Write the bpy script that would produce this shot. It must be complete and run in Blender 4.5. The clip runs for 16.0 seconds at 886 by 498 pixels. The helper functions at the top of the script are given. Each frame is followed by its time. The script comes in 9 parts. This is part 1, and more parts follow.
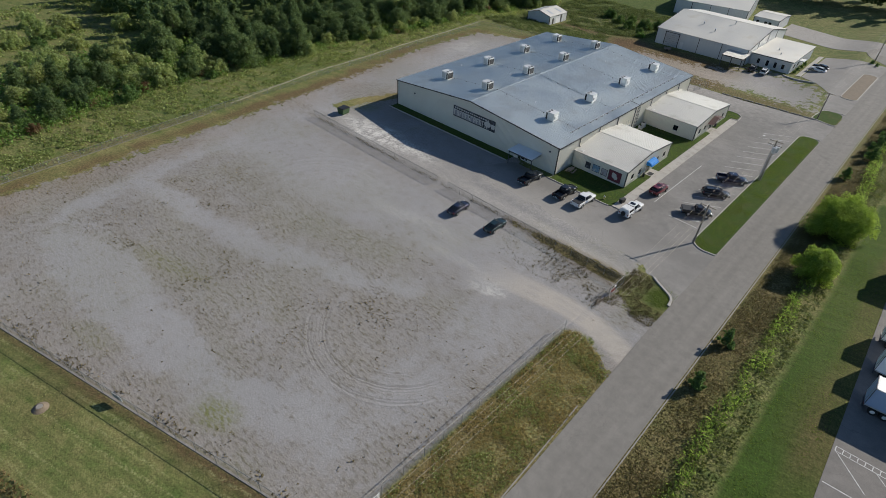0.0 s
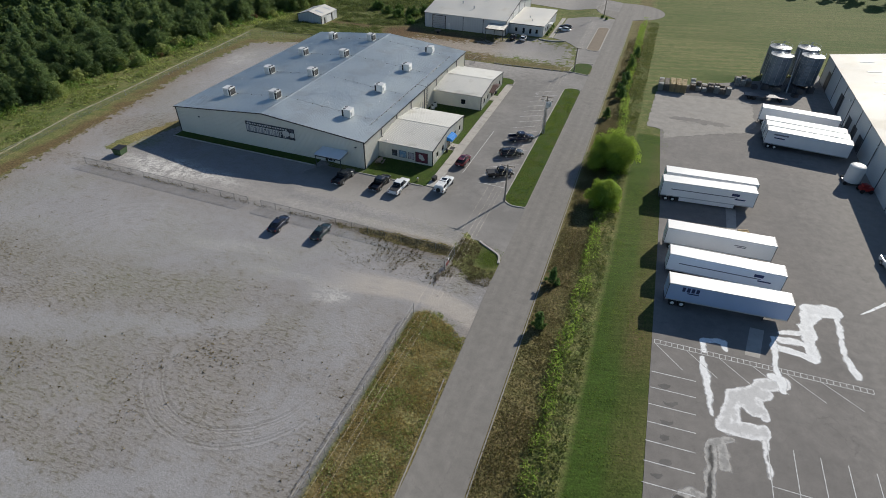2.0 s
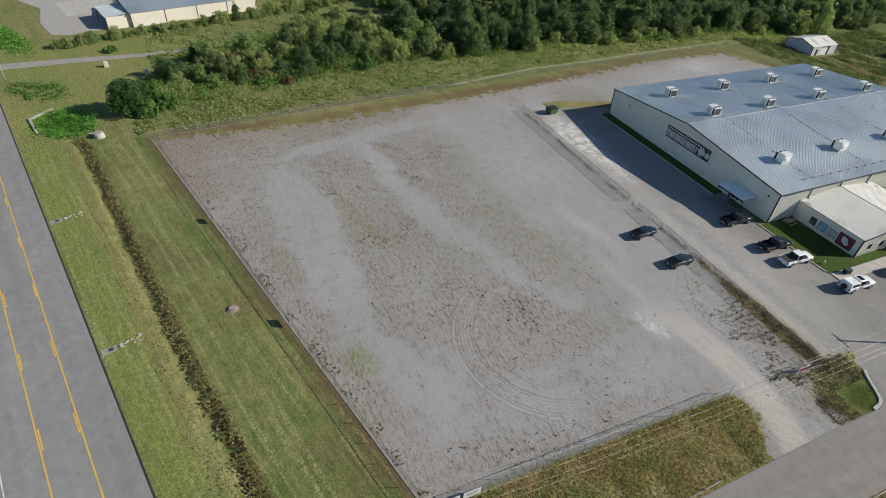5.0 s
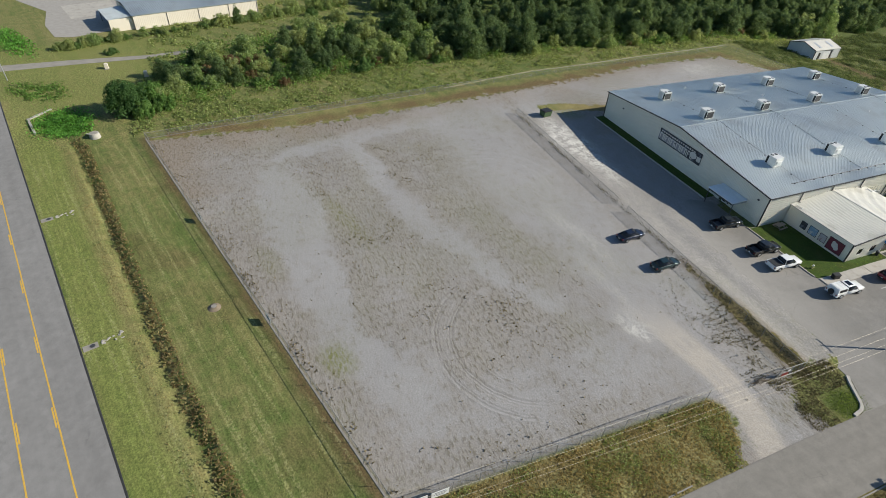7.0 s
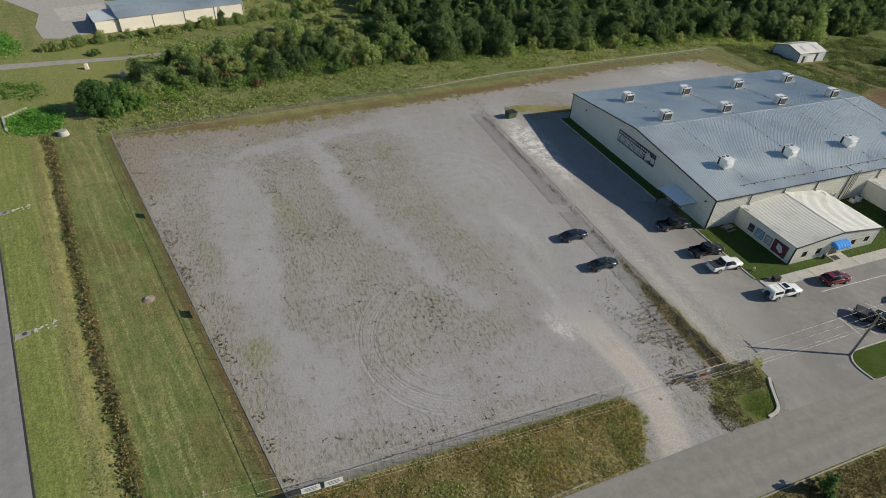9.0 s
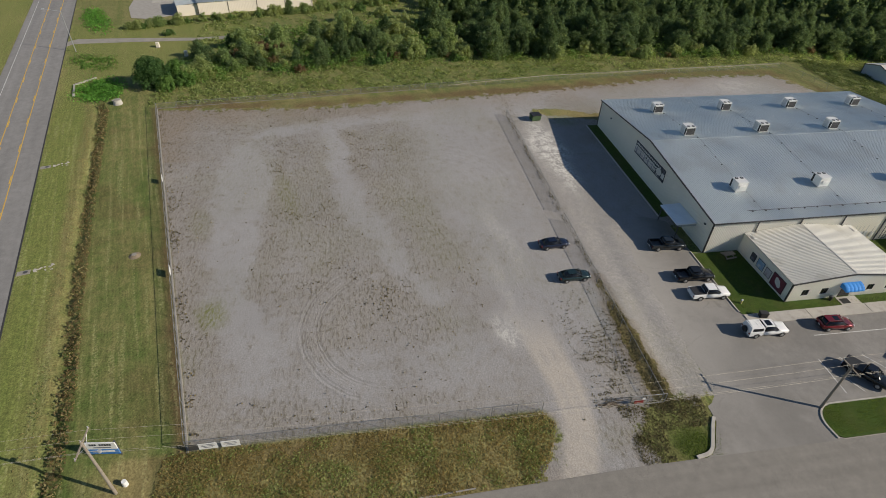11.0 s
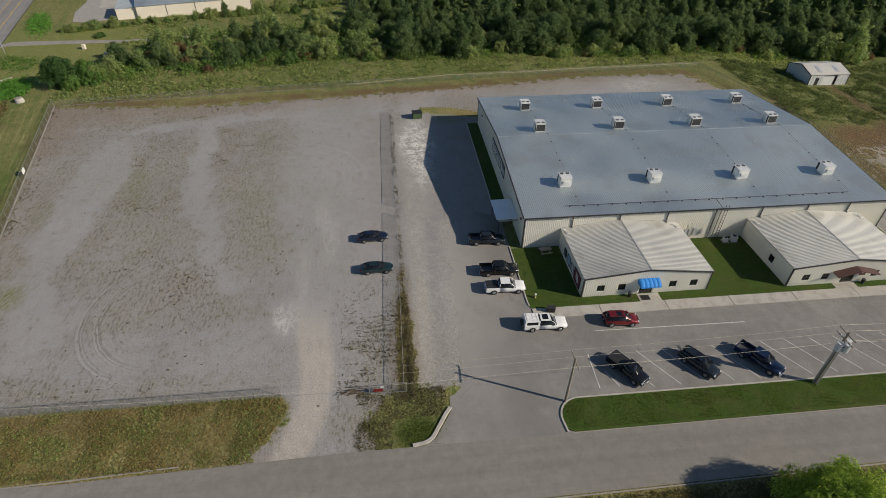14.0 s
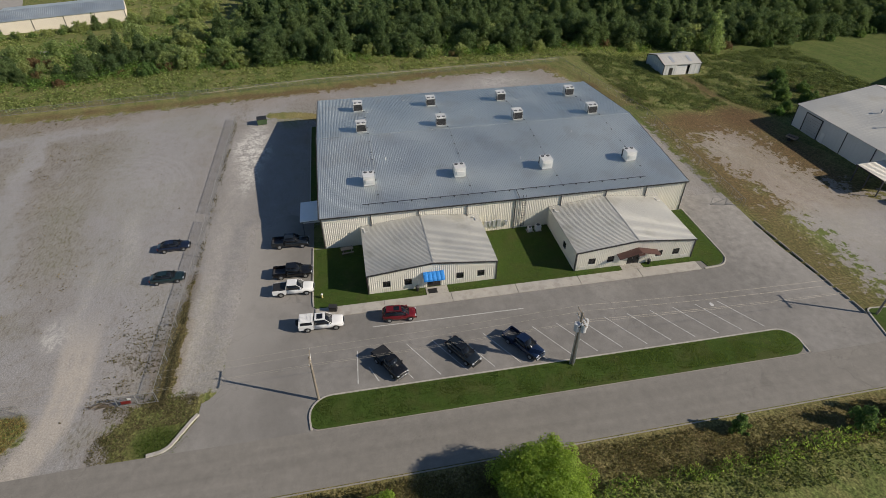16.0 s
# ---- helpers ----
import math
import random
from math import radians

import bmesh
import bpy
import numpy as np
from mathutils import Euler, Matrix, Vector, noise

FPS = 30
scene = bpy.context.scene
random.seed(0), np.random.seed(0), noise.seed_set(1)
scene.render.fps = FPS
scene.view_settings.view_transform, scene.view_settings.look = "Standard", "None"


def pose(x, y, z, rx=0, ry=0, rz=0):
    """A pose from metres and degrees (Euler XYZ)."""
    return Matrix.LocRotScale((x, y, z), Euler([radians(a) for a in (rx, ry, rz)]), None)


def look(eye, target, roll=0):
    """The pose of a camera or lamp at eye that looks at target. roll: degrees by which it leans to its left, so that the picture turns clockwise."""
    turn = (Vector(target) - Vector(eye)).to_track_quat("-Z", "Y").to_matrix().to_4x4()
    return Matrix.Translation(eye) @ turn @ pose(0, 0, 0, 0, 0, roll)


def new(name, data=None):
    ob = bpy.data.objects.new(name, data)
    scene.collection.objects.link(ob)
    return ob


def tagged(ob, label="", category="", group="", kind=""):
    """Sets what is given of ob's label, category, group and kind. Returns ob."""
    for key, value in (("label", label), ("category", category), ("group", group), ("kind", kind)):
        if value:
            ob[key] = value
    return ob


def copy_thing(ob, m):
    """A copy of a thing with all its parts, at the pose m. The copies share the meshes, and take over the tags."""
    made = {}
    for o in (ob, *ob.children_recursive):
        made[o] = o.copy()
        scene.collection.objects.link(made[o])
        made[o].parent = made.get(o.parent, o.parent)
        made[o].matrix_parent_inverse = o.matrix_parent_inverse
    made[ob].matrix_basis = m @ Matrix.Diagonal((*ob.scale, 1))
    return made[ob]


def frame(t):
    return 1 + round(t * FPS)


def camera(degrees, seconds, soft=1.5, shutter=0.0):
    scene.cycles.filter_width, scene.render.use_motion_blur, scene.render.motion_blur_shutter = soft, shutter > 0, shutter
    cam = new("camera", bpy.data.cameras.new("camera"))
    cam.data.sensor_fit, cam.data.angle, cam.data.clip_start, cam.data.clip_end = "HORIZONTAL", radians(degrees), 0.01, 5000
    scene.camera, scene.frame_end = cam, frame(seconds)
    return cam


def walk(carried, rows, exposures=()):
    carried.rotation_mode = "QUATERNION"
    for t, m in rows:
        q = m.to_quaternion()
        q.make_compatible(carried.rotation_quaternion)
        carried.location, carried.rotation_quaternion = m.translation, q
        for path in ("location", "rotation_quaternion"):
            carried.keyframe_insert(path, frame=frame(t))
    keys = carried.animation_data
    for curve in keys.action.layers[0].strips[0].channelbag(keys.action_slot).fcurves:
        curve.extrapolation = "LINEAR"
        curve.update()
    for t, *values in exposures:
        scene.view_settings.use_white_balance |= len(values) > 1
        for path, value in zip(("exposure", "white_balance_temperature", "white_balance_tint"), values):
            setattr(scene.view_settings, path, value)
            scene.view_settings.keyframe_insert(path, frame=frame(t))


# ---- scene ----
cam = camera(78.3, 16.0, soft=0.32)
PATH = [
    (0, (1.095, 0.329, 53.828), (0.049, 1.514, 52.601), 3.5),
    (0.5, (1.427, 0.371, 53.84), (0.367, 1.544, 52.614), 3.3),
    (1, (1.784, 0.343, 53.84), (0.734, 1.525, 52.615), 3.2),
    (1.5, (1.967, 0.336, 53.777), (1.106, 1.67, 52.562), 2.3),
    (2, (1.803, 0.406, 53.69), (1.259, 1.904, 52.481), 1.2),
    (2.5, (1.483, 0.512, 53.544), (1.119, 2.066, 52.338), 0.8),
    (3, (1.279, 0.557, 53.439), (0.743, 2.058, 52.23), 1.5),
    (3.5, (1.116, 0.455, 53.384), (0.148, 1.707, 52.162), 3.2),
    (4, (1.109, 0.495, 53.263), (-0.185, 1.377, 52.019), 4.5),
    (4.5, (1.319, 0.803, 53.227), (-0.071, 1.509, 51.974), 4.7),
    (4.7, (1.442, 1.027, 53.227), (0.042, 1.705, 51.971), 4.1),
    (7, (3.429, 4.836, 53.345), (2.0, 5.469, 52.097), 3.5),
    (7.5, (4.361, 6.747, 53.41), (2.931, 7.38, 52.164), 3.4),
    (8, (5.712, 9.341, 53.513), (4.281, 9.978, 52.27), 3.3),
    (8.5, (7.303, 12.298, 53.643), (5.873, 12.943, 52.403), 3.0),
    (9, (8.983, 15.58, 53.729), (7.525, 16.161, 52.489), 2.9),
    (9.2, (9.608, 17.095, 53.748), (8.138, 17.641, 52.506), 2.9),
    (11.3, (14.925, 35.48, 53.93), (13.384, 35.736, 52.681), 2.2),
    (11.5, (15.399, 37.412, 53.937), (13.855, 37.659, 52.69), 2.1),
    (12, (16.536, 42.612, 53.934), (14.989, 42.849, 52.688), 1.9),
    (12.5, (17.58, 48.113, 53.901), (16.031, 48.334, 52.656), 1.6),
    (13, (18.588, 53.839, 53.835), (17.034, 54.042, 52.592), 1.3),
    (13.5, (19.543, 59.712, 53.731), (17.986, 59.896, 52.489), 1.1),
    (14, (20.505, 65.806, 53.62), (18.944, 65.983, 52.382), 0.8),
    (14.5, (21.584, 72.208, 53.54), (20.019, 72.379, 52.307), 0.5),
    (15, (22.645, 78.84, 53.423), (21.079, 79.034, 52.193), 0.2),
    (15.5, (23.626, 85.494, 53.26), (22.08, 85.814, 52.033), -0.2),
    (16, (24.785, 91.98, 53.198), (23.23, 92.267, 51.973), -0.1),
]
EXPOSURES = [(0.0, 0.03, 6400, 9), (2.0, 0.03, 6400, 9), (3.0, 0.03, 6400, 9), (4.0, 0.02, 6420, 8.5), (4.5, 0.14, 6450, 8), (7.0, 0.36, 6600, 6), (9.0, 0.13, 6700, 7), (11.5, 0.00, 6950, 10), (14.0, -0.09, 6950, 10), (15.0, -0.11, 6950, 10), (15.5, -0.12, 6950, 10), (16.0, -0.01, 6950, 11)]
walk(cam, [(t, look(eye, target, roll)) for t, eye, target, roll in PATH], EXPOSURES)

from mathutils.geometry import tessellate_polygon

HWY_SLOPE = 0.28

# ---- world, sun, exposure ----
SUN_AZ, SUN_EL = 23.5, 29.5
world = bpy.data.worlds.new("world")
scene.world = world
world.use_nodes = True
wn = world.node_tree.nodes
sky = wn.new("ShaderNodeTexSky")
sky.sky_type = 'NISHITA'
sky.sun_disc = False
sky.sun_elevation, sky.sun_rotation = radians(SUN_EL), radians(SUN_AZ)
sky.dust_density = 0.3
sky.ozone_density = 4.0
wn["Background"].inputs[1].default_value = 0.083
world.node_tree.links.new(sky.outputs[0], wn["Background"].inputs[0])
to_sun = Vector((math.sin(radians(SUN_AZ)) * math.cos(radians(SUN_EL)), math.cos(radians(SUN_AZ)) * math.cos(radians(SUN_EL)), math.sin(radians(SUN_EL))))
sun = new("sun", bpy.data.lights.new("sun", 'SUN'))
sun.data.energy, sun.data.angle, sun.data.color = 5.0, radians(0.53), (1.0, 0.93, 0.83)
sun.matrix_world = look(to_sun * 300, (0, 0, 0))


# ---- materials ----
def nodes_of(name):
    m = bpy.data.materials.new(name)
    m.use_nodes = True
    nt = m.node_tree
    return m, nt, nt.nodes["Principled BSDF"]


def link(nt, a, b):
    nt.links.new(a, b)


def noise_node(nt, coord, scale, detail=4.0, rough=0.55):
    n = nt.nodes.new("ShaderNodeTexNoise")
    n.inputs["Scale"].default_value, n.inputs["Detail"].default_value, n.inputs["Roughness"].default_value = scale, detail, rough
    link(nt, coord, n.inputs["Vector"])
    return n.outputs["Fac"]


def math_node(nt, op, a, b=0.0, c=None, clamp=False):
    n = nt.nodes.new("ShaderNodeMath")
    n.operation, n.use_clamp = op, clamp
    for i, v in enumerate((a, b, c)):
        if v is None:
            continue
        if isinstance(v, (int, float)):
            n.inputs[i].default_value = v
        else:
            link(nt, v, n.inputs[i])
    return n.outputs[0]


def remap(nt, v, a, b, c=0.0, d=1.0):
    n = nt.nodes.new("ShaderNodeMapRange")
    n.inputs[1].default_value, n.inputs[2].default_value, n.inputs[3].default_value, n.inputs[4].default_value = a, b, c, d
    link(nt, v, n.inputs[0])
    return n.outputs[0]


def blend(nt, fac, a, b):
    n = nt.nodes.new("ShaderNodeMix")
    n.data_type = 'RGBA'
    if isinstance(fac, (int, float)):
        n.inputs["Factor"].default_value = fac
    else:
        link(nt, fac, n.inputs["Factor"])
    for key, v in ((6, a), (7, b)):
        if isinstance(v, tuple):
            n.inputs[key].default_value = (*v, 1.0)
        else:
            link(nt, v, n.inputs[key])
    return n.outputs[2]


def scaled(nt, col, fac):
    n = nt.nodes.new("ShaderNodeVectorMath")
    n.operation = 'SCALE'
    if isinstance(col, tuple):
        n.inputs[0].default_value = col
    else:
        link(nt, col, n.inputs[0])
    link(nt, fac, n.inputs["Scale"])
    return n.outputs[0]


def coords(nt, where="Object"):
    if where == "World":
        return nt.nodes.new("ShaderNodeNewGeometry").outputs["Position"]
    return nt.nodes.new("ShaderNodeTexCoord").outputs[where]


def bumped(nt, bsdf, height, strength, distance=0.05):
    b = nt.nodes.new("ShaderNodeBump")
    b.inputs["Strength"].default_value, b.inputs["Distance"].default_value = strength, distance
    link(nt, height, b.inputs["Height"])
    link(nt, b.outputs[0], bsdf.inputs["Normal"])


def surface(name, base, rough=0.7, metal=0.0, var=0.12, big=0.4, small=9.0, bump=0.1, where="Object", rand=0.0, second=None, patchy=0.5, coat=0.0):
    """A painted, metal or mineral surface with stains at a large scale and grain at a small one."""
    m, nt, bsdf = nodes_of(name)
    co = coords(nt, where)
    n1, n2 = noise_node(nt, co, big), noise_node(nt, co, small, 3.0)
    f = math_node(nt, 'ADD', remap(nt, n1, 0.25, 0.75, 1 - var, 1 + var), remap(nt, n2, 0.2, 0.8, -var * 0.6, var * 0.6))
    if rand:
        info = nt.nodes.new("ShaderNodeObjectInfo")
        f = math_node(nt, 'ADD', f, remap(nt, info.outputs["Random"], 0, 1, -rand, rand))
    col = base
    if second:
        col = blend(nt, remap(nt, noise_node(nt, co, big * 1.7, 6.0), patchy, patchy + 0.12), base, second)
    link(nt, scaled(nt, col, f), bsdf.inputs["Base Color"])
    link(nt, remap(nt, n1, 0.2, 0.8, max(0.03, rough - 0.12), min(1.0, rough + 0.12)), bsdf.inputs["Roughness"])
    bsdf.inputs["Metallic"].default_value = metal
    bsdf.inputs["Coat Weight"].default_value = coat
    if bump:
        bumped(nt, bsdf, n2, bump, 0.02)
    return m


def foliage(name, a, b, c, spread=0.25, through_light=0.5, gain=1.5):
    """Leaves: colours vary from tree to tree and from leaf to leaf; some light comes through."""
    m, nt, bsdf = nodes_of(name)
    info, geo = nt.nodes.new("ShaderNodeObjectInfo"), nt.nodes.new("ShaderNodeNewGeometry")
    col = blend(nt, info.outputs["Random"], a, b)
    col = blend(nt, remap(nt, geo.outputs["Random Per Island"], 0.45, 1.0, 0.0, 0.6), col, c)
    f = remap(nt, geo.outputs["Random Per Island"], 0, 1, 1 - spread, 1 + spread)
    col = scaled(nt, col, f)
    link(nt, col, bsdf.inputs["Base Color"])
    bsdf.inputs["Roughness"].default_value = 0.7
    bsdf.inputs["Specular IOR Level"].default_value = 0.15
    tr = nt.nodes.new("ShaderNodeBsdfTranslucent")
    lit = nt.nodes.new("ShaderNodeVectorMath")
    lit.operation = 'MULTIPLY'
    lit.inputs[1].default_value = (gain * 1.08, gain, gain * 0.75)
    link(nt, col, lit.inputs[0])
    link(nt, lit.outputs[0], tr.inputs["Color"])
    mix = nt.nodes.new("ShaderNodeMixShader")
    mix.inputs[0].default_value = through_light
    link(nt, bsdf.outputs[0], mix.inputs[1])
    link(nt, tr.outputs[0], mix.inputs[2])
    link(nt, mix.outputs[0], nt.nodes["Material Output"].inputs[0])
    return m


def attr(nt, name):
    n = nt.nodes.new("ShaderNodeAttribute")
    n.attribute_name = name
    return n.outputs["Fac"]


def vec_math(nt, op, a, b=None):
    n = nt.nodes.new("ShaderNodeVectorMath")
    n.operation = op
    link(nt, a, n.inputs[0])
    if b is not None:
        n.inputs[1].default_value = b
    return n


def lengthwise(nt, co, angle, along, across):
    """Coordinates drawn out along a plan direction: along and across are the scales that way and square to it."""
    turn = nt.nodes.new("ShaderNodeMapping")
    turn.inputs["Rotation"].default_value = (0, 0, -angle)
    link(nt, co, turn.inputs["Vector"])
    return vec_math(nt, 'MULTIPLY', turn.outputs[0], (along, across, 1)).outputs[0]


def rings(nt, co, cx, cy, wobble, freq, seed):
    """Concentric wheel marks round a turning place: dark and light bands that depend on the distance from its centre."""
    flat = vec_math(nt, 'MULTIPLY', vec_math(nt, 'SUBTRACT', co, (cx, cy, 0)).outputs[0], (1, 1, 0)).outputs[0]
    r = math_node(nt, 'ADD', vec_math(nt, 'LENGTH', flat).outputs["Value"], wobble)
    n = nt.nodes.new("ShaderNodeTexNoise")
    n.noise_dimensions = '1D'
    n.inputs["Scale"].default_value, n.inputs["Detail"].default_value, n.inputs["Roughness"].default_value = freq, 2.0, 0.6
    link(nt, math_node(nt, 'ADD', r, seed), n.inputs["W"])
    return n.outputs["Fac"]


def ground_material():
    """Grass, weeds and gravel on one sheet; the ragged border of the gravel follows the distance kept on the sheet."""
    m, nt, bsdf = nodes_of("ground")
    co = coords(nt, "World")
    big, mid, fine = noise_node(nt, co, 0.06, 5.0), noise_node(nt, co, 0.55, 5.0), noise_node(nt, co, 4.5, 4.0, 0.65)
    clod = noise_node(nt, co, 1.7, 5.0, 0.7)
    speck = noise_node(nt, co, 2.9, 2.0, 0.5)
    # grass: dry and green streaks lie along the mowing
    rows = lengthwise(nt, co, math.atan(HWY_SLOPE), 0.035, 0.55)
    streak = noise_node(nt, rows, 1.0, 4.0, 0.6)
    swath = noise_node(nt, vec_math(nt, 'MULTIPLY', rows, (1.3, 2.2, 1)).outputs[0], 1.0, 1.0, 0.5)
    dry = math_node(nt, 'ADD', attr(nt, "dry"), math_node(nt, 'ADD', remap(nt, mid, 0.3, 0.7, -0.26, 0.26), remap(nt, streak, 0.3, 0.7, -0.26, 0.26)), clamp=True)
    grass = blend(nt, dry, (0.100, 0.134, 0.038), (0.262, 0.224, 0.098))
    lush = math_node(nt, 'ADD', attr(nt, "lush"), remap(nt, clod, 0.3, 0.7, -0.15, 0.15), clamp=True)
    grass = blend(nt, lush, grass, (0.049, 0.086, 0.014))
    rust_and_shade = math_node(nt, 'MULTIPLY', attr(nt, "rust_and_shade"), remap(nt, clod, 0.3, 0.65, 0.55, 1.25), clamp=True)
    grass = blend(nt, rust_and_shade, grass, (0.142, 0.102, 0.050))
    grass = blend(nt, math_node(nt, 'MULTIPLY', attr(nt, "soil"), remap(nt, clod, 0.3, 0.6, 0.55, 1.1), clamp=True), grass, (0.112, 0.070, 0.036))
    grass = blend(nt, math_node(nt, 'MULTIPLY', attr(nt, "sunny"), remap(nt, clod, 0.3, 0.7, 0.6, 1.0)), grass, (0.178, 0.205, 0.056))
    cut = math_node(nt, 'MULTIPLY', math_node(nt, 'MULTIPLY', remap(nt, swath, 0.57, 0.62), remap(nt, speck, 0.47, 0.55)), attr(nt, "mown"))
    grass = blend(nt, math_node(nt, 'MULTIPLY', cut, 0.45), grass, (0.280, 0.275, 0.125))
    comb = noise_node(nt, vec_math(nt, 'MULTIPLY', rows, (7.0, 5.2, 1)).outputs[0], 1.0, 4.0, 0.65)
    wild = math_node(nt, 'MULTIPLY', remap(nt, fine, 0.25, 0.75, 0.30, 1.70), math_node(nt, 'MULTIPLY', remap(nt, clod, 0.25, 0.75, 0.66, 1.32), remap(nt, speck, 0.3, 0.7, 0.60, 1.40)))
    kept = math_node(nt, 'MULTIPLY', math_node(nt, 'MULTIPLY', remap(nt, fine, 0.25, 0.75, 0.50, 1.50), remap(nt, comb, 0.25, 0.75, 0.78, 1.22)), math_node(nt, 'MULTIPLY', remap(nt, clod, 0.25, 0.75, 0.64, 1.36), remap(nt, swath, 0.3, 0.7, 0.93, 1.07)))
    pick = nt.nodes.new("ShaderNodeMix")
    link(nt, math_node(nt, 'ADD', attr(nt, "mown"), attr(nt, "lush"), clamp=True), pick.inputs[0])
    link(nt, wild, pick.inputs[2])
    link(nt, kept, pick.inputs[3])
    grass = scaled(nt, grass, pick.outputs[0])
    # gravel: bare grey wheel ways, brown stippled growth, fresh pale stone
    grit = noise_node(nt, co, 9.0, 3.0, 0.8)
    crumb = math_node(nt, 'ADD', remap(nt, mid, 0.3, 0.7, -0.34, 0.34), remap(nt, clod, 0.3, 0.7, -0.30, 0.30))
    veg = remap(nt, math_node(nt, 'ADD', attr(nt, "veg"), crumb), 0.02, 0.90)
    bare = remap(nt, math_node(nt, 'SUBTRACT', attr(nt, "bare"), crumb), 0.05, 1.0)
    gravel = blend(nt, bare, (0.285, 0.270, 0.257), (0.312, 0.303, 0.299))
    gravel = blend(nt, math_node(nt, 'MULTIPLY', veg, 0.50), gravel, (0.240, 0.216, 0.180))
    gravel = blend(nt, math_node(nt, 'MULTIPLY', attr(nt, "soil"), remap(nt, clod, 0.3, 0.7, 0.1, 0.9)), gravel, (0.150, 0.110, 0.074))
    gravel = blend(nt, math_node(nt, 'MULTIPLY', rust_and_shade, 0.55), gravel, (0.238, 0.182, 0.128))
    dash = nt.nodes.new("ShaderNodeMapping")
    dash.inputs["Scale"].default_value = (1.1, 2.6, 1)
    link(nt, co, dash.inputs["Vector"])
    tuft = noise_node(nt, dash.outputs[0], 1.0, 3.0, 0.6)
    stipple = math_node(nt, 'MULTIPLY', remap(nt, tuft, 0.52, 0.60), remap(nt, veg, 0.0, 0.7, 0.10, 1.0))
    gravel = blend(nt, math_node(nt, 'MULTIPLY', stipple, 0.55), gravel, (0.112, 0.097, 0.064))
    gravel = blend(nt, math_node(nt, 'MULTIPLY', attr(nt, "green"), remap(nt, tuft, 0.40, 0.60, 0.25, 0.95)), gravel, (0.165, 0.172, 0.058))
    gravel = blend(nt, math_node(nt, 'MULTIPLY', attr(nt, "pale"), remap(nt, math_node(nt, 'ADD', clod, math_node(nt, 'MULTIPLY', mid, 0.8)), 0.78, 1.0, 0.05, 0.95)), gravel, (0.62, 0.60, 0.56))
    gravel = blend(nt, math_node(nt, 'MULTIPLY', attr(nt, "tan"), remap(nt, clod, 0.3, 0.6, 0.75, 1.0), clamp=True), gravel, (0.430, 0.388, 0.338))
    wob = remap(nt, mid, 0.3, 0.7, -0.12, 0.12)
    arc = rings(nt, co, -36.9, 36.2, wob, 2.6, 3.3)
    arc2 = rings(nt, co, -71.0, 47.0, wob, 1.1, 11.0)
    mark = math_node(nt, 'ADD', math_node(nt, 'MULTIPLY', remap(nt, arc, 0.43, 0.57, -0.19, 0.11), attr(nt, "rutted")), math_node(nt, 'MULTIPLY', remap(nt, arc2, 0.42, 0.58, -0.04, 0.03), attr(nt, "circled")))
    gravel = scaled(nt, gravel, math_node(nt, 'ADD', 1.0, mark))
    gravel = scaled(nt, gravel, math_node(nt, 'MULTIPLY', math_node(nt, 'MULTIPLY', remap(nt, fine, 0.25, 0.75, 0.72, 1.26), math_node(nt, 'ADD', 1.0, math_node(nt, 'MULTIPLY', remap(nt, grit, 0.25, 0.75, -0.34, 0.30), math_node(nt, 'MULTIPLY', remap(nt, bare, 0.2, 0.9, 1.0, 0.80), remap(nt, attr(nt, "tan"), 0.0, 0.8, 1.0, 0.35))))), remap(nt, big, 0.3, 0.7, 0.94, 1.06)))
    edge = math_node(nt, 'ADD', remap(nt, mid, 0.3, 0.7, -1.3, 1.3), remap(nt, clod, 0.3, 0.7, -0.9, 0.9))
    edge = math_node(nt, 'ADD', attr(nt, "gravel"), math_node(nt, 'MULTIPLY', edge, attr(nt, "ragged")))
    fac = remap(nt, edge, -0.35, 0.35)
    link(nt, blend(nt, fac, grass, gravel), bsdf.inputs["Base Color"])
    bsdf.inputs["Roughness"].default_value = 0.95
    bsdf.inputs["Specular IOR Level"].default_value = 0.15
    lumps = math_node(nt, 'MULTIPLY', math_node(nt, 'MULTIPLY', remap(nt, tuft, 0.42, 0.62), fac), remap(nt, veg, 0.0, 0.6, 0.04, 0.26))
    height = math_node(nt, 'ADD', math_node(nt, 'ADD', math_node(nt, 'MULTIPLY', math_node(nt, 'ADD', fine, clod), remap(nt, fac, 0.0, 1.0, 1.0, 0.38)), lumps), math_node(nt, 'MULTIPLY', mark, 0.35))
    bumped(nt, bsdf, height, 0.42, 0.12)
    return m


def turf_material():
    m, nt, bsdf = nodes_of("turf")
    co = coords(nt, "World")
    mid, fine, clod = noise_node(nt, co, 0.35, 4.0), noise_node(nt, co, 7.0, 4.0, 0.65), noise_node(nt, co, 1.9)
    col = blend(nt, remap(nt, mid, 0.45, 0.72, 0.0, 0.6), (0.048, 0.082, 0.016), (0.084, 0.080, 0.030))
    col = scaled(nt, col, math_node(nt, 'MULTIPLY', remap(nt, fine, 0.25, 0.75, 0.68, 1.32), remap(nt, clod, 0.3, 0.7, 0.84, 1.16)))
    link(nt, col, bsdf.inputs["Base Color"])
    bsdf.inputs["Roughness"].default_value = 0.95
    bsdf.inputs["Specular IOR Level"].default_value = 0.15
    bumped(nt, bsdf, fine, 0.4, 0.05)
    return m


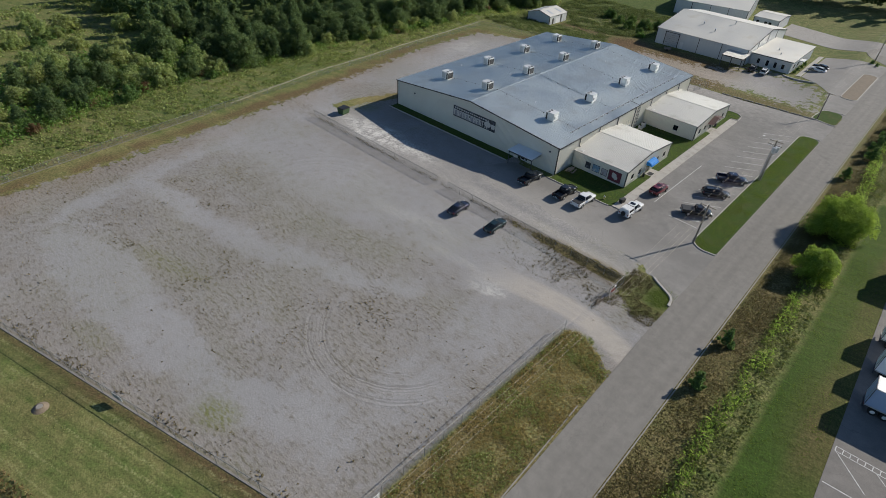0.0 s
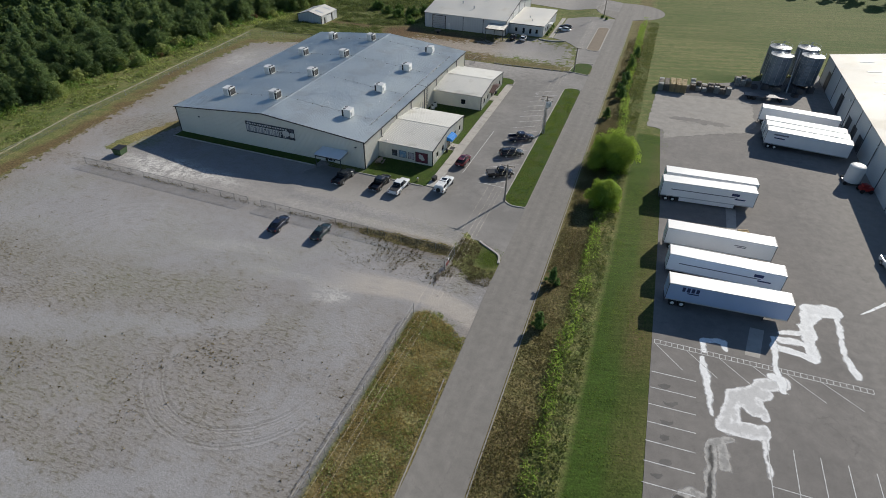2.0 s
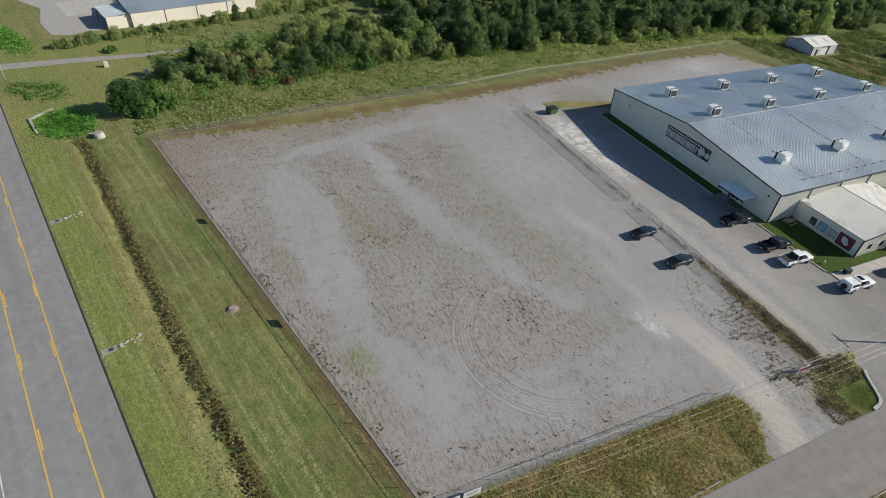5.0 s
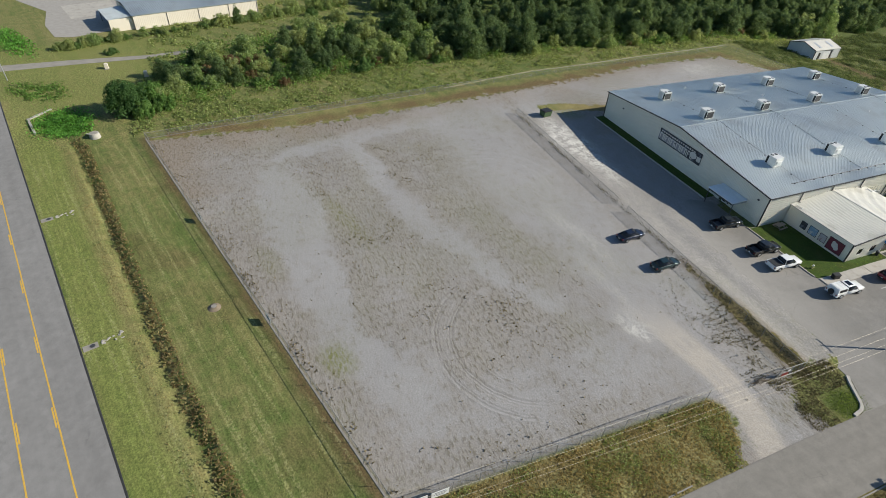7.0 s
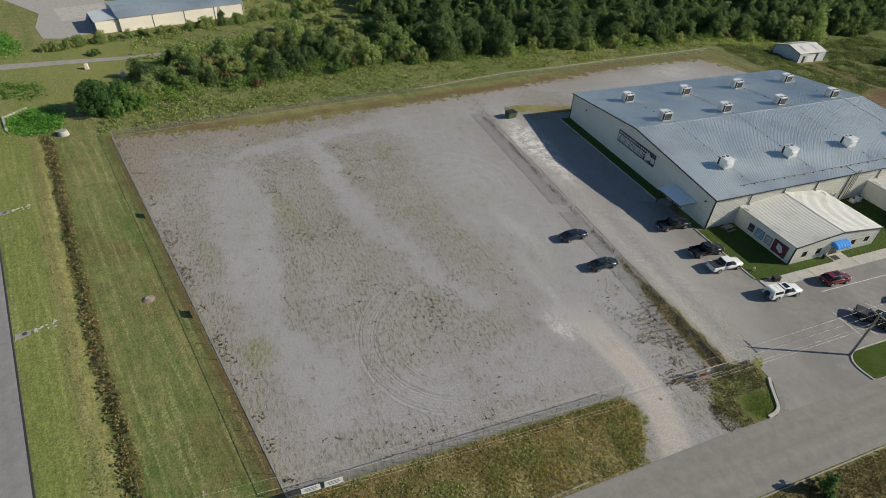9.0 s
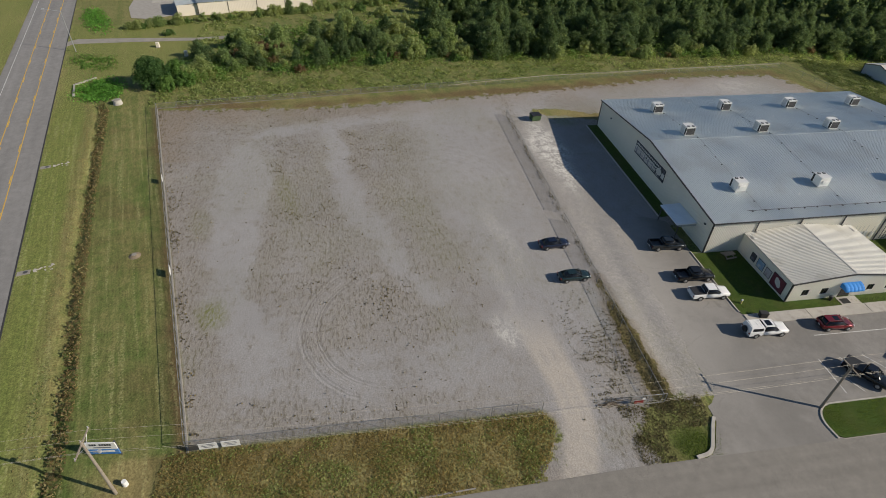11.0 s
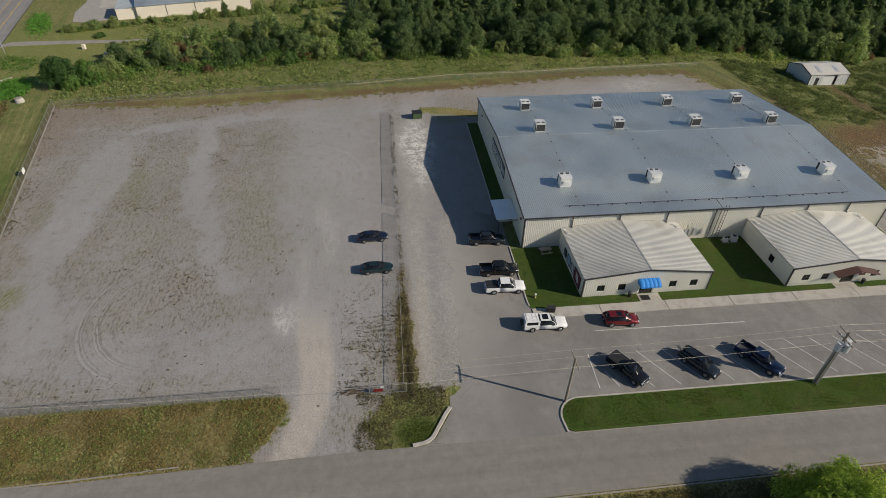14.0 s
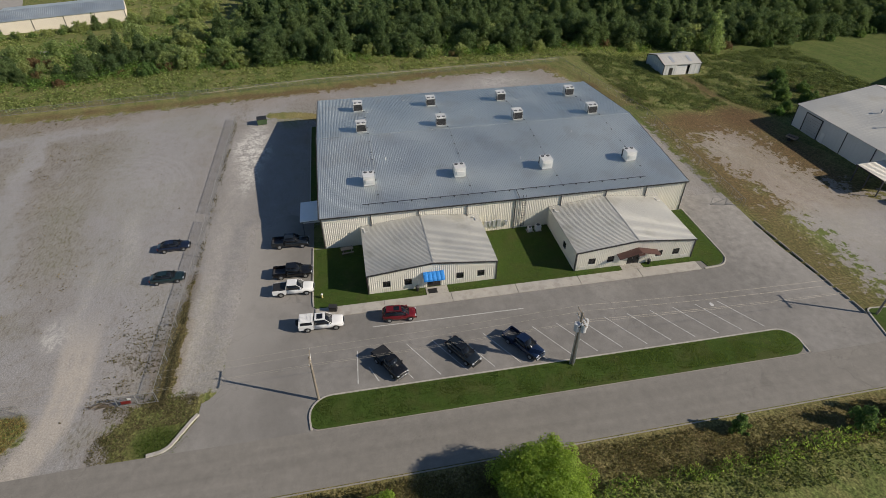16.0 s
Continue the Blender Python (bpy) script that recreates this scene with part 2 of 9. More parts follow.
def asphalt(name, base, stain, patchy=0.55, along=None, dusty=False, bleached=False):
    m, nt, bsdf = nodes_of(name)
    co = coords(nt, "World")
    big, mid, fine = noise_node(nt, co, 0.09, 5.0), noise_node(nt, co, 0.8, 6.0, 0.65), noise_node(nt, co, 14.0, 3.0, 0.7)
    drift = noise_node(nt, co, 0.23, 3.0, 0.5)
    col = blend(nt, remap(nt, math_node(nt, 'ADD', math_node(nt, 'MULTIPLY', big, 0.6), math_node(nt, 'MULTIPLY', drift, 0.4)), patchy - 0.16, patchy + 0.08), base, stain)
    f = math_node(nt, 'MULTIPLY', remap(nt, mid, 0.25, 0.75, 0.86, 1.14), remap(nt, fine, 0.2, 0.8, 0.80, 1.20))
    if along:
        # wheel tracks run lengthwise
        f = math_node(nt, 'MULTIPLY', f, remap(nt, noise_node(nt, lengthwise(nt, co, along[0], 0.015, along[1]), 1.0, 3.0), 0.3, 0.7, 0.91, 1.09))
    if dusty:
        # gravel dust carried on to the asphalt from the drives at either end
        sep = nt.nodes.new("ShaderNodeSeparateXYZ")
        link(nt, co, sep.inputs[0])
        y = math_node(nt, 'ADD', sep.outputs[1], remap(nt, mid, 0.2, 0.8, -5.0, 5.0))
        ends = math_node(nt, 'MAXIMUM', remap(nt, y, 73.0, 82.0, 1.0, 0.0), remap(nt, y, 147.0, 158.0, 0.0, 0.9))
        west = remap(nt, math_node(nt, 'ADD', sep.outputs[0], remap(nt, mid, 0.2, 0.8, -4.0, 4.0)), -34.0, -18.0, 1.0, 0.25)
        col = blend(nt, math_node(nt, 'MULTIPLY', ends, west), col, (0.335, 0.315, 0.288))
    if bleached:
        # paler, browner colour towards the warehouse side
        sep = nt.nodes.new("ShaderNodeSeparateXYZ")
        link(nt, co, sep.inputs[0])
        lane = remap(nt, math_node(nt, 'ADD', sep.outputs[0], remap(nt, mid, 0.2, 0.8, -2.5, 2.5)), 33.0, 43.0, 0.0, 0.85)
        col = blend(nt, lane, col, (0.262, 0.245, 0.222))
    # fine cracks
    v = nt.nodes.new("ShaderNodeTexVoronoi")
    v.feature = 'DISTANCE_TO_EDGE'
    v.inputs["Scale"].default_value = 0.16
    wob = nt.nodes.new("ShaderNodeVectorMath")
    wob.operation = 'MULTIPLY_ADD'
    tex = nt.nodes.new("ShaderNodeTexNoise")
    tex.inputs["Scale"].default_value, tex.inputs["Detail"].default_value = 0.6, 5.0
    link(nt, co, tex.inputs["Vector"])
    link(nt, tex.outputs["Color"], wob.inputs[0])
    wob.inputs[1].default_value = (3.0, 3.0, 0.0)
    link(nt, co, wob.inputs[2])
    link(nt, wob.outputs[0], v.inputs["Vector"])
    crack = math_node(nt, 'MULTIPLY', remap(nt, v.outputs["Distance"], 0.003, 0.010, 0.16, 0.0), remap(nt, big, 0.45, 0.6))
    col = scaled(nt, col, math_node(nt, 'SUBTRACT', f, crack))
    link(nt, col, bsdf.inputs["Base Color"])
    bsdf.inputs["Roughness"].default_value = 0.88
    bsdf.inputs["Specular IOR Level"].default_value = 0.25
    bumped(nt, bsdf, fine, 0.25, 0.01)
    return m


def paint_material(name, base, worn):
    m, nt, bsdf = nodes_of(name)
    co = coords(nt, "World")
    f = remap(nt, noise_node(nt, co, 3.0, 6.0, 0.7), 0.42, 0.66)
    link(nt, blend(nt, f, base, worn), bsdf.inputs["Base Color"])
    bsdf.inputs["Roughness"].default_value = 0.8
    return m


def glass_material(name, base=(0.012, 0.014, 0.017), rough=0.06):
    m, nt, bsdf = nodes_of(name)
    f = remap(nt, noise_node(nt, coords(nt), 1.5), 0.3, 0.7, 0.7, 1.3)
    link(nt, scaled(nt, base, f), bsdf.inputs["Base Color"])
    bsdf.inputs["Roughness"].default_value = rough
    return m


def mesh_wire_material():
    """Woven wire fence: thin wires that cover about an eighth of it, open between."""
    m, nt, bsdf = nodes_of("woven_wire")
    bsdf.inputs["Base Color"].default_value = (0.33, 0.34, 0.34, 1)
    bsdf.inputs["Metallic"].default_value, bsdf.inputs["Roughness"].default_value = 0.7, 0.5
    tr, mix = nt.nodes.new("ShaderNodeBsdfTransparent"), nt.nodes.new("ShaderNodeMixShader")
    link(nt, remap(nt, noise_node(nt, coords(nt, "UV"), 3.0, 3.0), 0.3, 0.7, 0.13, 0.24), mix.inputs[0])
    link(nt, tr.outputs[0], mix.inputs[1])
    link(nt, bsdf.outputs[0], mix.inputs[2])
    link(nt, mix.outputs[0], nt.nodes["Material Output"].inputs[0])
    return m


GROUND, TURF = ground_material(), turf_material()
ROAD = asphalt("road_asphalt", (0.212, 0.198, 0.177), (0.224, 0.209, 0.187), along=(math.pi / 2, 0.7))
HWY = asphalt("highway_asphalt", (0.242, 0.234, 0.226), (0.220, 0.212, 0.204), along=(math.atan(HWY_SLOPE), 0.5))
LOT = asphalt("parking_asphalt", (0.192, 0.182, 0.168), (0.250, 0.237, 0.220), dusty=True)
YARD = asphalt("yard_asphalt", (0.182, 0.170, 0.156), (0.220, 0.204, 0.186), bleached=True)
WHITE_PAINT = paint_material("white_road_paint", (0.62, 0.62, 0.60), (0.34, 0.33, 0.32))
FAINT_PAINT = paint_material("faded_road_paint", (0.56, 0.56, 0.54), (0.30, 0.29, 0.27))
YELLOW_PAINT = paint_material("yellow_road_paint", (0.66, 0.40, 0.05), (0.50, 0.32, 0.08))
SALT = surface("dried_white_spill", (0.84, 0.84, 0.82), 0.9, 0, 0.16, 0.8, 5.0, 0, "World", second=(0.34, 0.33, 0.32), patchy=0.56)
EARTH = surface("bare_earth", (0.19, 0.15, 0.105), 0.95, 0, 0.25, 1.5, 9.0, 0.3)
FENCE_STEEL = surface("weathered_fence_steel", (0.25, 0.25, 0.245), 0.6, 0.3, 0.15, 1.5, 9.0)
ROOF_CREAM = surface("cream_steel_roof", (0.56, 0.54, 0.485), 0.66, 0.2, 0.06, 0.06, 2.5, 0.05, "World", second=(0.52, 0.49, 0.42), patchy=0.52)
SOOT = surface("dark_oil_stain", (0.035, 0.034, 0.034), 0.6, 0, 0.2, 0.9, 8.0, 0, "World")
CONCRETE = surface("concrete", (0.40, 0.375, 0.335), 0.9, 0, 0.12, 0.5, 8.0, 0.2, "World", second=(0.34, 0.315, 0.28), patchy=0.52)
OLD_SLAB = surface("worn_slab_concrete", (0.285, 0.265, 0.235), 0.9, 0, 0.2, 0.3, 5.0, 0.2, "World", second=(0.252, 0.235, 0.21), patchy=0.46)
DARK_CONC = surface("weathered_concrete", (0.27, 0.25, 0.22), 0.9, 0, 0.18, 0.5, 8.0, 0.25, "World")
WALL_CREAM = surface("cream_steel_siding", (0.73, 0.70, 0.61), 0.55, 0, 0.05, 0.25, 5.0, 0.03, "World")
WALL_WHITE = surface("white_steel_siding", (0.60, 0.61, 0.60), 0.5, 0, 0.06, 0.25, 5.0, 0.03, "World")
WALL_TAN = surface("tan_steel_siding", (0.66, 0.60, 0.50), 0.55, 0, 0.06, 0.25, 5.0, 0.03, "World")
ROOF_GREY = surface("galvalume_roof", (0.595, 0.638, 0.640), 0.59, 0.90, 0.04, 0.10, 2.5, 0.05, "World", second=(0.555, 0.585, 0.58), patchy=0.52)
ROOF_PALE = surface("pale_steel_roof", (0.555, 0.548, 0.515), 0.66, 0.85, 0.07, 0.15, 2.5, 0.05, "World", second=(0.47, 0.46, 0.42), patchy=0.56)
ROOF_WHITE = surface("white_steel_roof", (0.62, 0.60, 0.545), 0.64, 0.62, 0.06, 0.12, 2.5, 0.05, "World", second=(0.58, 0.55, 0.48), patchy=0.56)
SKYLIGHT = surface("skylight_sheet", (0.80, 0.80, 0.76), 0.4, 0, 0.05, 0.5, 6.0, 0.0, "World")
TRIM_DARK = surface("dark_trim", (0.035, 0.033, 0.031), 0.5, 0, 0.15, 0.6, 8.0)
TRIM_WHITE = surface("white_trim", (0.72, 0.72, 0.70), 0.5, 0, 0.06, 0.6, 8.0)
UNIT_WHITE = surface("white_unit_casing", (0.69, 0.69, 0.67), 0.45, 0.1, 0.07, 0.8, 7.0, 0.05, rand=0.05)
BLACK = surface("black_plastic", (0.02, 0.02, 0.021), 0.55, 0, 0.2, 1.0, 9.0)
RUBBER = surface("tyre_rubber", (0.018, 0.018, 0.018), 0.85, 0, 0.2, 2.0, 14.0)
RIM = surface("alloy_rim", (0.42, 0.43, 0.44), 0.35, 0.8, 0.1, 3.0, 15.0)
CHROME = surface("bright_metal", (0.60, 0.61, 0.62), 0.25, 0.9, 0.08, 2.0, 12.0)
GALV = surface("galvanised_steel", (0.42, 0.43, 0.43), 0.5, 0.6, 0.12, 1.5, 9.0)
STEEL_DARK = surface("dark_steel", (0.10, 0.10, 0.105), 0.5, 0.5, 0.2, 1.0, 9.0)
WOOD_POLE = surface("weathered_pole_wood", (0.25, 0.215, 0.17), 0.9, 0, 0.2, 1.5, 12.0, 0.3)
TIMBER = surface("raw_timber", (0.52, 0.40, 0.22), 0.85, 0, 0.18, 1.2, 9.0, 0.2, rand=0.1)
OLD_TIMBER = surface("grey_timber", (0.24, 0.205, 0.165), 0.9, 0, 0.2, 1.2, 9.0, 0.2, rand=0.08)
BARK = surface("bark", (0.11, 0.085, 0.06), 0.95, 0, 0.25, 1.5, 9.0, 0.4)
GLASS = glass_material("dark_glass")
CARGLASS = glass_material("car_glass", (0.010, 0.012, 0.016), 0.04)
WIRE_MESH = mesh_wire_material()
BLUE_CLOTH = surface("blue_awning_cloth", (0.018, 0.22, 0.62), 0.7, 0, 0.1, 0.8, 7.0)
MAROON = surface("maroon_steel", (0.085, 0.040, 0.032), 0.55, 0, 0.12, 0.8, 7.0)
SILO_BLUE = surface("blue_grey_silo_steel", (0.21, 0.24, 0.275), 0.45, 0.45, 0.16, 0.3, 4.0, 0.05, second=(0.13, 0.155, 0.19), patchy=0.5)
LIGHT_STEEL = surface("pale_steel", (0.48, 0.50, 0.52), 0.45, 0.4, 0.1, 0.5, 6.0)
LAMP_RED = surface("red_lamp", (0.20, 0.022, 0.020), 0.35, 0, 0.05)
LAMP_CLEAR = surface("clear_lamp", (0.62, 0.63, 0.64), 0.15, 0.2, 0.05)
LEAF_WOOD = foliage("woodland_leaves", (0.084, 0.139, 0.060), (0.128, 0.187, 0.078), (0.170, 0.222, 0.098), 0.3, 0.55, 1.65)
LEAF_PALE = foliage("pale_leaves", (0.190, 0.280, 0.110), (0.285, 0.330, 0.142), (0.345, 0.375, 0.180), 0.3, 0.55, 1.7)
LEAF_BRIGHT = foliage("bright_leaves", (0.185, 0.270, 0.052), (0.190, 0.275, 0.054), (0.235, 0.300, 0.070), 0.3, 0.55, 2.15)
WEED_MOWN = foliage("cut_grass", (0.185, 0.205, 0.075), (0.185, 0.205, 0.075), (0.250, 0.235, 0.105), 0.35)
LEAF_OAK = foliage("dark_leaves", (0.056, 0.118, 0.036), (0.056, 0.118, 0.036), (0.105, 0.180, 0.062), 0.3, 0.5, 1.6)
LEAF_THICKET = foliage("thicket_leaves", (0.105, 0.200, 0.050), (0.120, 0.215, 0.055), (0.165, 0.255, 0.080), 0.3, 0.5, 1.7)
LEAF_RUST = foliage("reddish_leaves", (0.175, 0.105, 0.062), (0.200, 0.150, 0.075), (0.220, 0.180, 0.095), 0.3, 0.5)
LEAF_SHRUB = foliage("shrub_leaves", (0.085, 0.160, 0.052), (0.130, 0.212, 0.062), (0.172, 0.250, 0.084), 0.25, 0.5)
WEED_GREEN = foliage("green_weeds", (0.195, 0.255, 0.080), (0.195, 0.255, 0.080), (0.330, 0.350, 0.165), 0.35)
WEED_POOL = foliage("pool_vines", (0.110, 0.260, 0.048), (0.110, 0.260, 0.048), (0.150, 0.310, 0.065), 0.3, 0.5, 1.8)
WEED_VINE = foliage("dark_vines", (0.115, 0.205, 0.048), (0.115, 0.205, 0.048), (0.165, 0.255, 0.070), 0.3, 0.5, 1.7)
WEED_BRIGHT = foliage("bright_weeds", (0.096, 0.156, 0.034), (0.096, 0.156, 0.034), (0.138, 0.190, 0.052), 0.3, 0.6, 2.6)
WEED_DRY = foliage("dry_weeds", (0.262, 0.205, 0.090), (0.262, 0.205, 0.090), (0.190, 0.165, 0.062), 0.28, 0.5, 1.8)
WEED_BROWN = foliage("brown_weeds", (0.100, 0.086, 0.036), (0.100, 0.086, 0.036), (0.078, 0.094, 0.029), 0.28, 0.5, 2.0)
BLADES = foliage("lawn_blades", (0.064, 0.100, 0.021), (0.064, 0.100, 0.021), (0.090, 0.116, 0.032), 0.18, 0.6, 2.4)
WEED_OLIVE = foliage("olive_weeds", (0.085, 0.108, 0.034), (0.085, 0.108, 0.034), (0.120, 0.130, 0.048), 0.35, 0.5, 1.8)
WEED_STRAW = foliage("straw_weeds", (0.275, 0.225, 0.105), (0.275, 0.225, 0.105), (0.195, 0.195, 0.080), 0.3)
WEED_DARK = foliage("dark_tufts", (0.160, 0.138, 0.088), (0.160, 0.138, 0.088), (0.215, 0.180, 0.110), 0.4)
WEED_BERM = foliage("berm_weeds", (0.125, 0.112, 0.055), (0.125, 0.112, 0.055), (0.170, 0.145, 0.075), 0.35, 0.35, 1.1)
DITCH_LEAF = foliage("ditch_growth", (0.205, 0.155, 0.080), (0.205, 0.155, 0.080), (0.250, 0.230, 0.105), 0.4, 0.5, 2.0)


# ---- mesh helpers ----
def part(name, bm, material, parent=None, label="", smooth=False):
    me = bpy.data.meshes.new(name)
    bm.normal_update()
    bm.to_mesh(me)
    bm.free()
    me.materials.append(material)
    if smooth:
        me.shade_smooth()
    ob = new(name, me)
    ob.parent = parent
    return tagged(ob, label) if label else ob


def thing(name, m, label, category, group="", kind=""):
    ob = new(name)
    ob.matrix_world = m
    return tagged(ob, label, category, group, kind)


def box(bm, x0, x1, y0, y1, z0, z1, m=None, bevel=0.0):
    r = bmesh.ops.create_cube(bm, size=1.0, matrix=Matrix.Translation(((x0 + x1) / 2, (y0 + y1) / 2, (z0 + z1) / 2)) @ Matrix.Diagonal((x1 - x0, y1 - y0, z1 - z0, 1)))
    vs = r["verts"]
    if bevel:
        es = list({e for v in vs for e in v.link_edges})
        rb = bmesh.ops.bevel(bm, geom=es, offset=bevel, segments=2, affect='EDGES', clamp_overlap=True)
        vs = list({v for f in rb["faces"] for v in f.verts} | {v for v in vs if v.is_valid})
    if m is not None:
        bmesh.ops.transform(bm, matrix=m, verts=vs)
    return vs


def boxed(x0, x1, y0, y1, z0, z1, bevel=0.0):
    bm = bmesh.new()
    box(bm, x0, x1, y0, y1, z0, z1, None, bevel)
    return bm


def rod(bm, a, b, r, n=8, r2=None):
    a, b = Vector(a), Vector(b)
    m = Matrix.Translation((a + b) / 2) @ (b - a).to_track_quat('Z', 'Y').to_matrix().to_4x4()
    return bmesh.ops.create_cone(bm, cap_ends=True, segments=n, radius1=r, radius2=r if r2 is None else r2, depth=(b - a).length, matrix=m)["verts"]


def prism(bm, pts, z0, z1):
    """An upright prism over a plan polygon given counter-clockwise."""
    if sum(a[0] * b[1] - b[0] * a[1] for a, b in zip(pts, [*pts[1:], pts[0]])) < 0:
        pts = pts[::-1]
    lo, hi = [bm.verts.new((x, y, z0)) for x, y in pts], [bm.verts.new((x, y, z1)) for x, y in pts]
    n = len(pts)
    for i in range(n):
        bm.faces.new((lo[i], lo[(i + 1) % n], hi[(i + 1) % n], hi[i]))
    for tri in tessellate_polygon([[Vector((x, y, 0)) for x, y in pts]]):
        bm.faces.new([hi[i] for i in tri])


def strip(bm, pts, w, z0, z1, closed=False):
    """A bar of width w along a plan line, as a kerb."""
    n = len(pts)
    rows = []
    for i, p in enumerate(pts):
        p = Vector(p)
        a = Vector(pts[(i - 1) % n]) if closed or i else p
        b = Vector(pts[(i + 1) % n]) if closed or i < n - 1 else p
        t = (b - a).normalized()
        s = Vector((-t.y, t.x)) * w / 2
        rows.append([bm.verts.new((*q, z)) for q, z in ((p - s, z0), (p - s * 0.8, z1), (p + s * 0.8, z1), (p + s, z0))])
    for i in range(n if closed else n - 1):
        a, b = rows[i], rows[(i + 1) % n]
        for k in range(3):
            bm.faces.new((a[k], b[k], b[k + 1], a[k + 1]))
    if not closed:
        bm.faces.new(rows[0])
        bm.faces.new(rows[-1][::-1])


def rounded(pts, radii, n=8):
    """A plan polygon with its corners rounded by the radii."""
    out, k = [], len(pts)
    for i, (p, r) in enumerate(zip(pts, radii)):
        p, a, b = Vector(p), Vector(pts[i - 1]), Vector(pts[(i + 1) % k])
        if r <= 0:
            out.append(tuple(p))
            continue
        u, v = (a - p).normalized(), (b - p).normalized()
        half = u.angle(v) / 2
        d = r / math.tan(half)
        c = p + (u + v).normalized() * (r / math.sin(half))
        s, e = p + u * d - c, p + v * d - c
        turn = s.angle_signed(e)
        for j in range(n + 1):
            q = s.copy()
            q.rotate(Matrix.Rotation(-turn * j / n, 2))
            out.append(tuple(c + q))
    return out


def sheet(name, pts, z, material, label, category, z0=None):
    bm = bmesh.new()
    prism(bm, pts, z - 0.03 if z0 is None else z0, z)
    return tagged(part(name, bm, material), label, category, kind="structure")


def rough(a, b, amp, step=0.7, seed=3):
    """Points along a broken edge from a to b."""
    rs = random.Random(seed)
    n = max(2, int(math.dist(a, b) / step))
    return [(a[0] + (b[0] - a[0]) * i / n + rs.uniform(-amp, amp), a[1] + (b[1] - a[1]) * i / n + rs.uniform(-amp, amp)) for i in range(n)]


def lines(name, segs, z, material, label, parent=None, w=0.1):
    """Painted lines, each a thin raised film."""
    bm = bmesh.new()
    for a, b in segs:
        a, b = Vector(a), Vector(b)
        s = Vector((-(b - a).y, (b - a).x)).normalized() * w / 2
        prism(bm, [tuple(a - s), tuple(b - s), tuple(b + s), tuple(a + s)], z - 0.004, z + 0.004)
    ob = part(name, bm, material, parent)
    return tagged(ob, label, "road marking", kind="structure") if parent is None else tagged(ob, label)


# ---- value noise on arrays ----
NOISE_TABLE = np.random.RandomState(7).rand(256, 256)


def grid_noise(x, y, size, octaves=3):
    total, amp, norm = 0, 1.0, 0.0
    for o in range(octaves):
        u, v = x / size * 2 ** o + 31.7 * o, y / size * 2 ** o + 17.3 * o
        i, j = np.floor(u).astype(int), np.floor(v).astype(int)
        fu, fv = u - i, v - j
        fu, fv = fu * fu * (3 - 2 * fu), fv * fv * (3 - 2 * fv)
        t = lambda a, b: NOISE_TABLE[a % 256, b % 256]
        total = total + amp * ((t(i, j) * (1 - fu) + t(i + 1, j) * fu) * (1 - fv) + (t(i, j + 1) * (1 - fu) + t(i + 1, j + 1) * fu) * fv)
        norm += amp
        amp *= 0.5
    return total / norm


def smooth(a, b, v):
    t = np.clip((v - a) / (b - a), 0, 1)
    return t * t * (3 - 2 * t)


def inside(x, y, pts):
    """Signed distance to a plan polygon, positive within it."""
    d, sign, n = np.full(np.shape(x), 1e9), np.full(np.shape(x), False), len(pts)
    for i in range(n):
        (ax, ay), (bx, by) = pts[i], pts[(i + 1) % n]
        ex, ey = bx - ax, by - ay
        t = np.clip(((x - ax) * ex + (y - ay) * ey) / (ex * ex + ey * ey), 0, 1)
        d = np.minimum(d, np.hypot(x - ax - t * ex, y - ay - t * ey))
        c = (ay > y) != (by > y)
        with np.errstate(divide='ignore', invalid='ignore'):
            sign ^= c & (x < (bx - ax) * (y - ay) / (by - ay if by != ay else 1e-9) + ax)
    return np.where(sign, d, -d)


def near_line(x, y, pts):
    d = np.full(np.shape(x), 1e9)
    for (ax, ay), (bx, by) in zip(pts, pts[1:]):
        ex, ey = bx - ax, by - ay
        t = np.clip(((x - ax) * ex + (y - ay) * ey) / (ex * ex + ey * ey), 0, 1)
        d = np.minimum(d, np.hypot(x - ax - t * ex, y - ay - t * ey))
    return d


def blob(x, y, cx, cy, rx, ry, turn=0.0):
    c, s = math.cos(radians(turn)), math.sin(radians(turn))
    u, v = (x - cx) * c + (y - cy) * s, -(x - cx) * s + (y - cy) * c
    return 1 - smooth(0.25, 1.35, np.hypot(u / rx, v / ry))


# ---- plan of the ground ----
FENCE_SW = [(-20.9, 12.4), (-108.6, -11.4)]
LOT_POLY = [(-21.2, 12.4), (-21.0, 51.6), (-19.0, 53.0), (-15.0, 51.0), (-10.5, 47.6), (-10.5, 62.5), (-17.5, 61.5), (-20.0, 64.0), (-20.2, 70.6), (-20.6, 74.0), (-45, 77.0), (-55, 86.0),
            (-92, 86.0), (-93, 147.0), (-46, 147.6), (-45, 157.0), (-78, 157.5), (-106, 152.0), (-117.5, 146.0), (-118.0, 120.0), (-113.0, 90.0), (-108.5, 50.0), (-106.0, 20.0), (-107.8, -11.2)]
NORTH_GRAVEL = [(-19.5, 164.2), (-20.0, 181.1), (-32.3, 195.4), (-44.8, 193.6), (-50.6, 185.1), (-61.4, 182.1), (-75.9, 180.8), (-77.2, 172.8), (-70.1, 162.9), (-60.2, 163.9), (-49.3, 166.1), (-38.3, 166.1)]
DITCH = [(-12.0, 0.5), (-30.7, -3.6), (-45.4, -7.7), (-74.2, -15.0), (-108.0, -23.0), (-112.5, -25.2)]


def near_ditch(x):
    return np.interp(x, [p[0] for p in DITCH[::-1]], [p[1] for p in DITCH[::-1]])


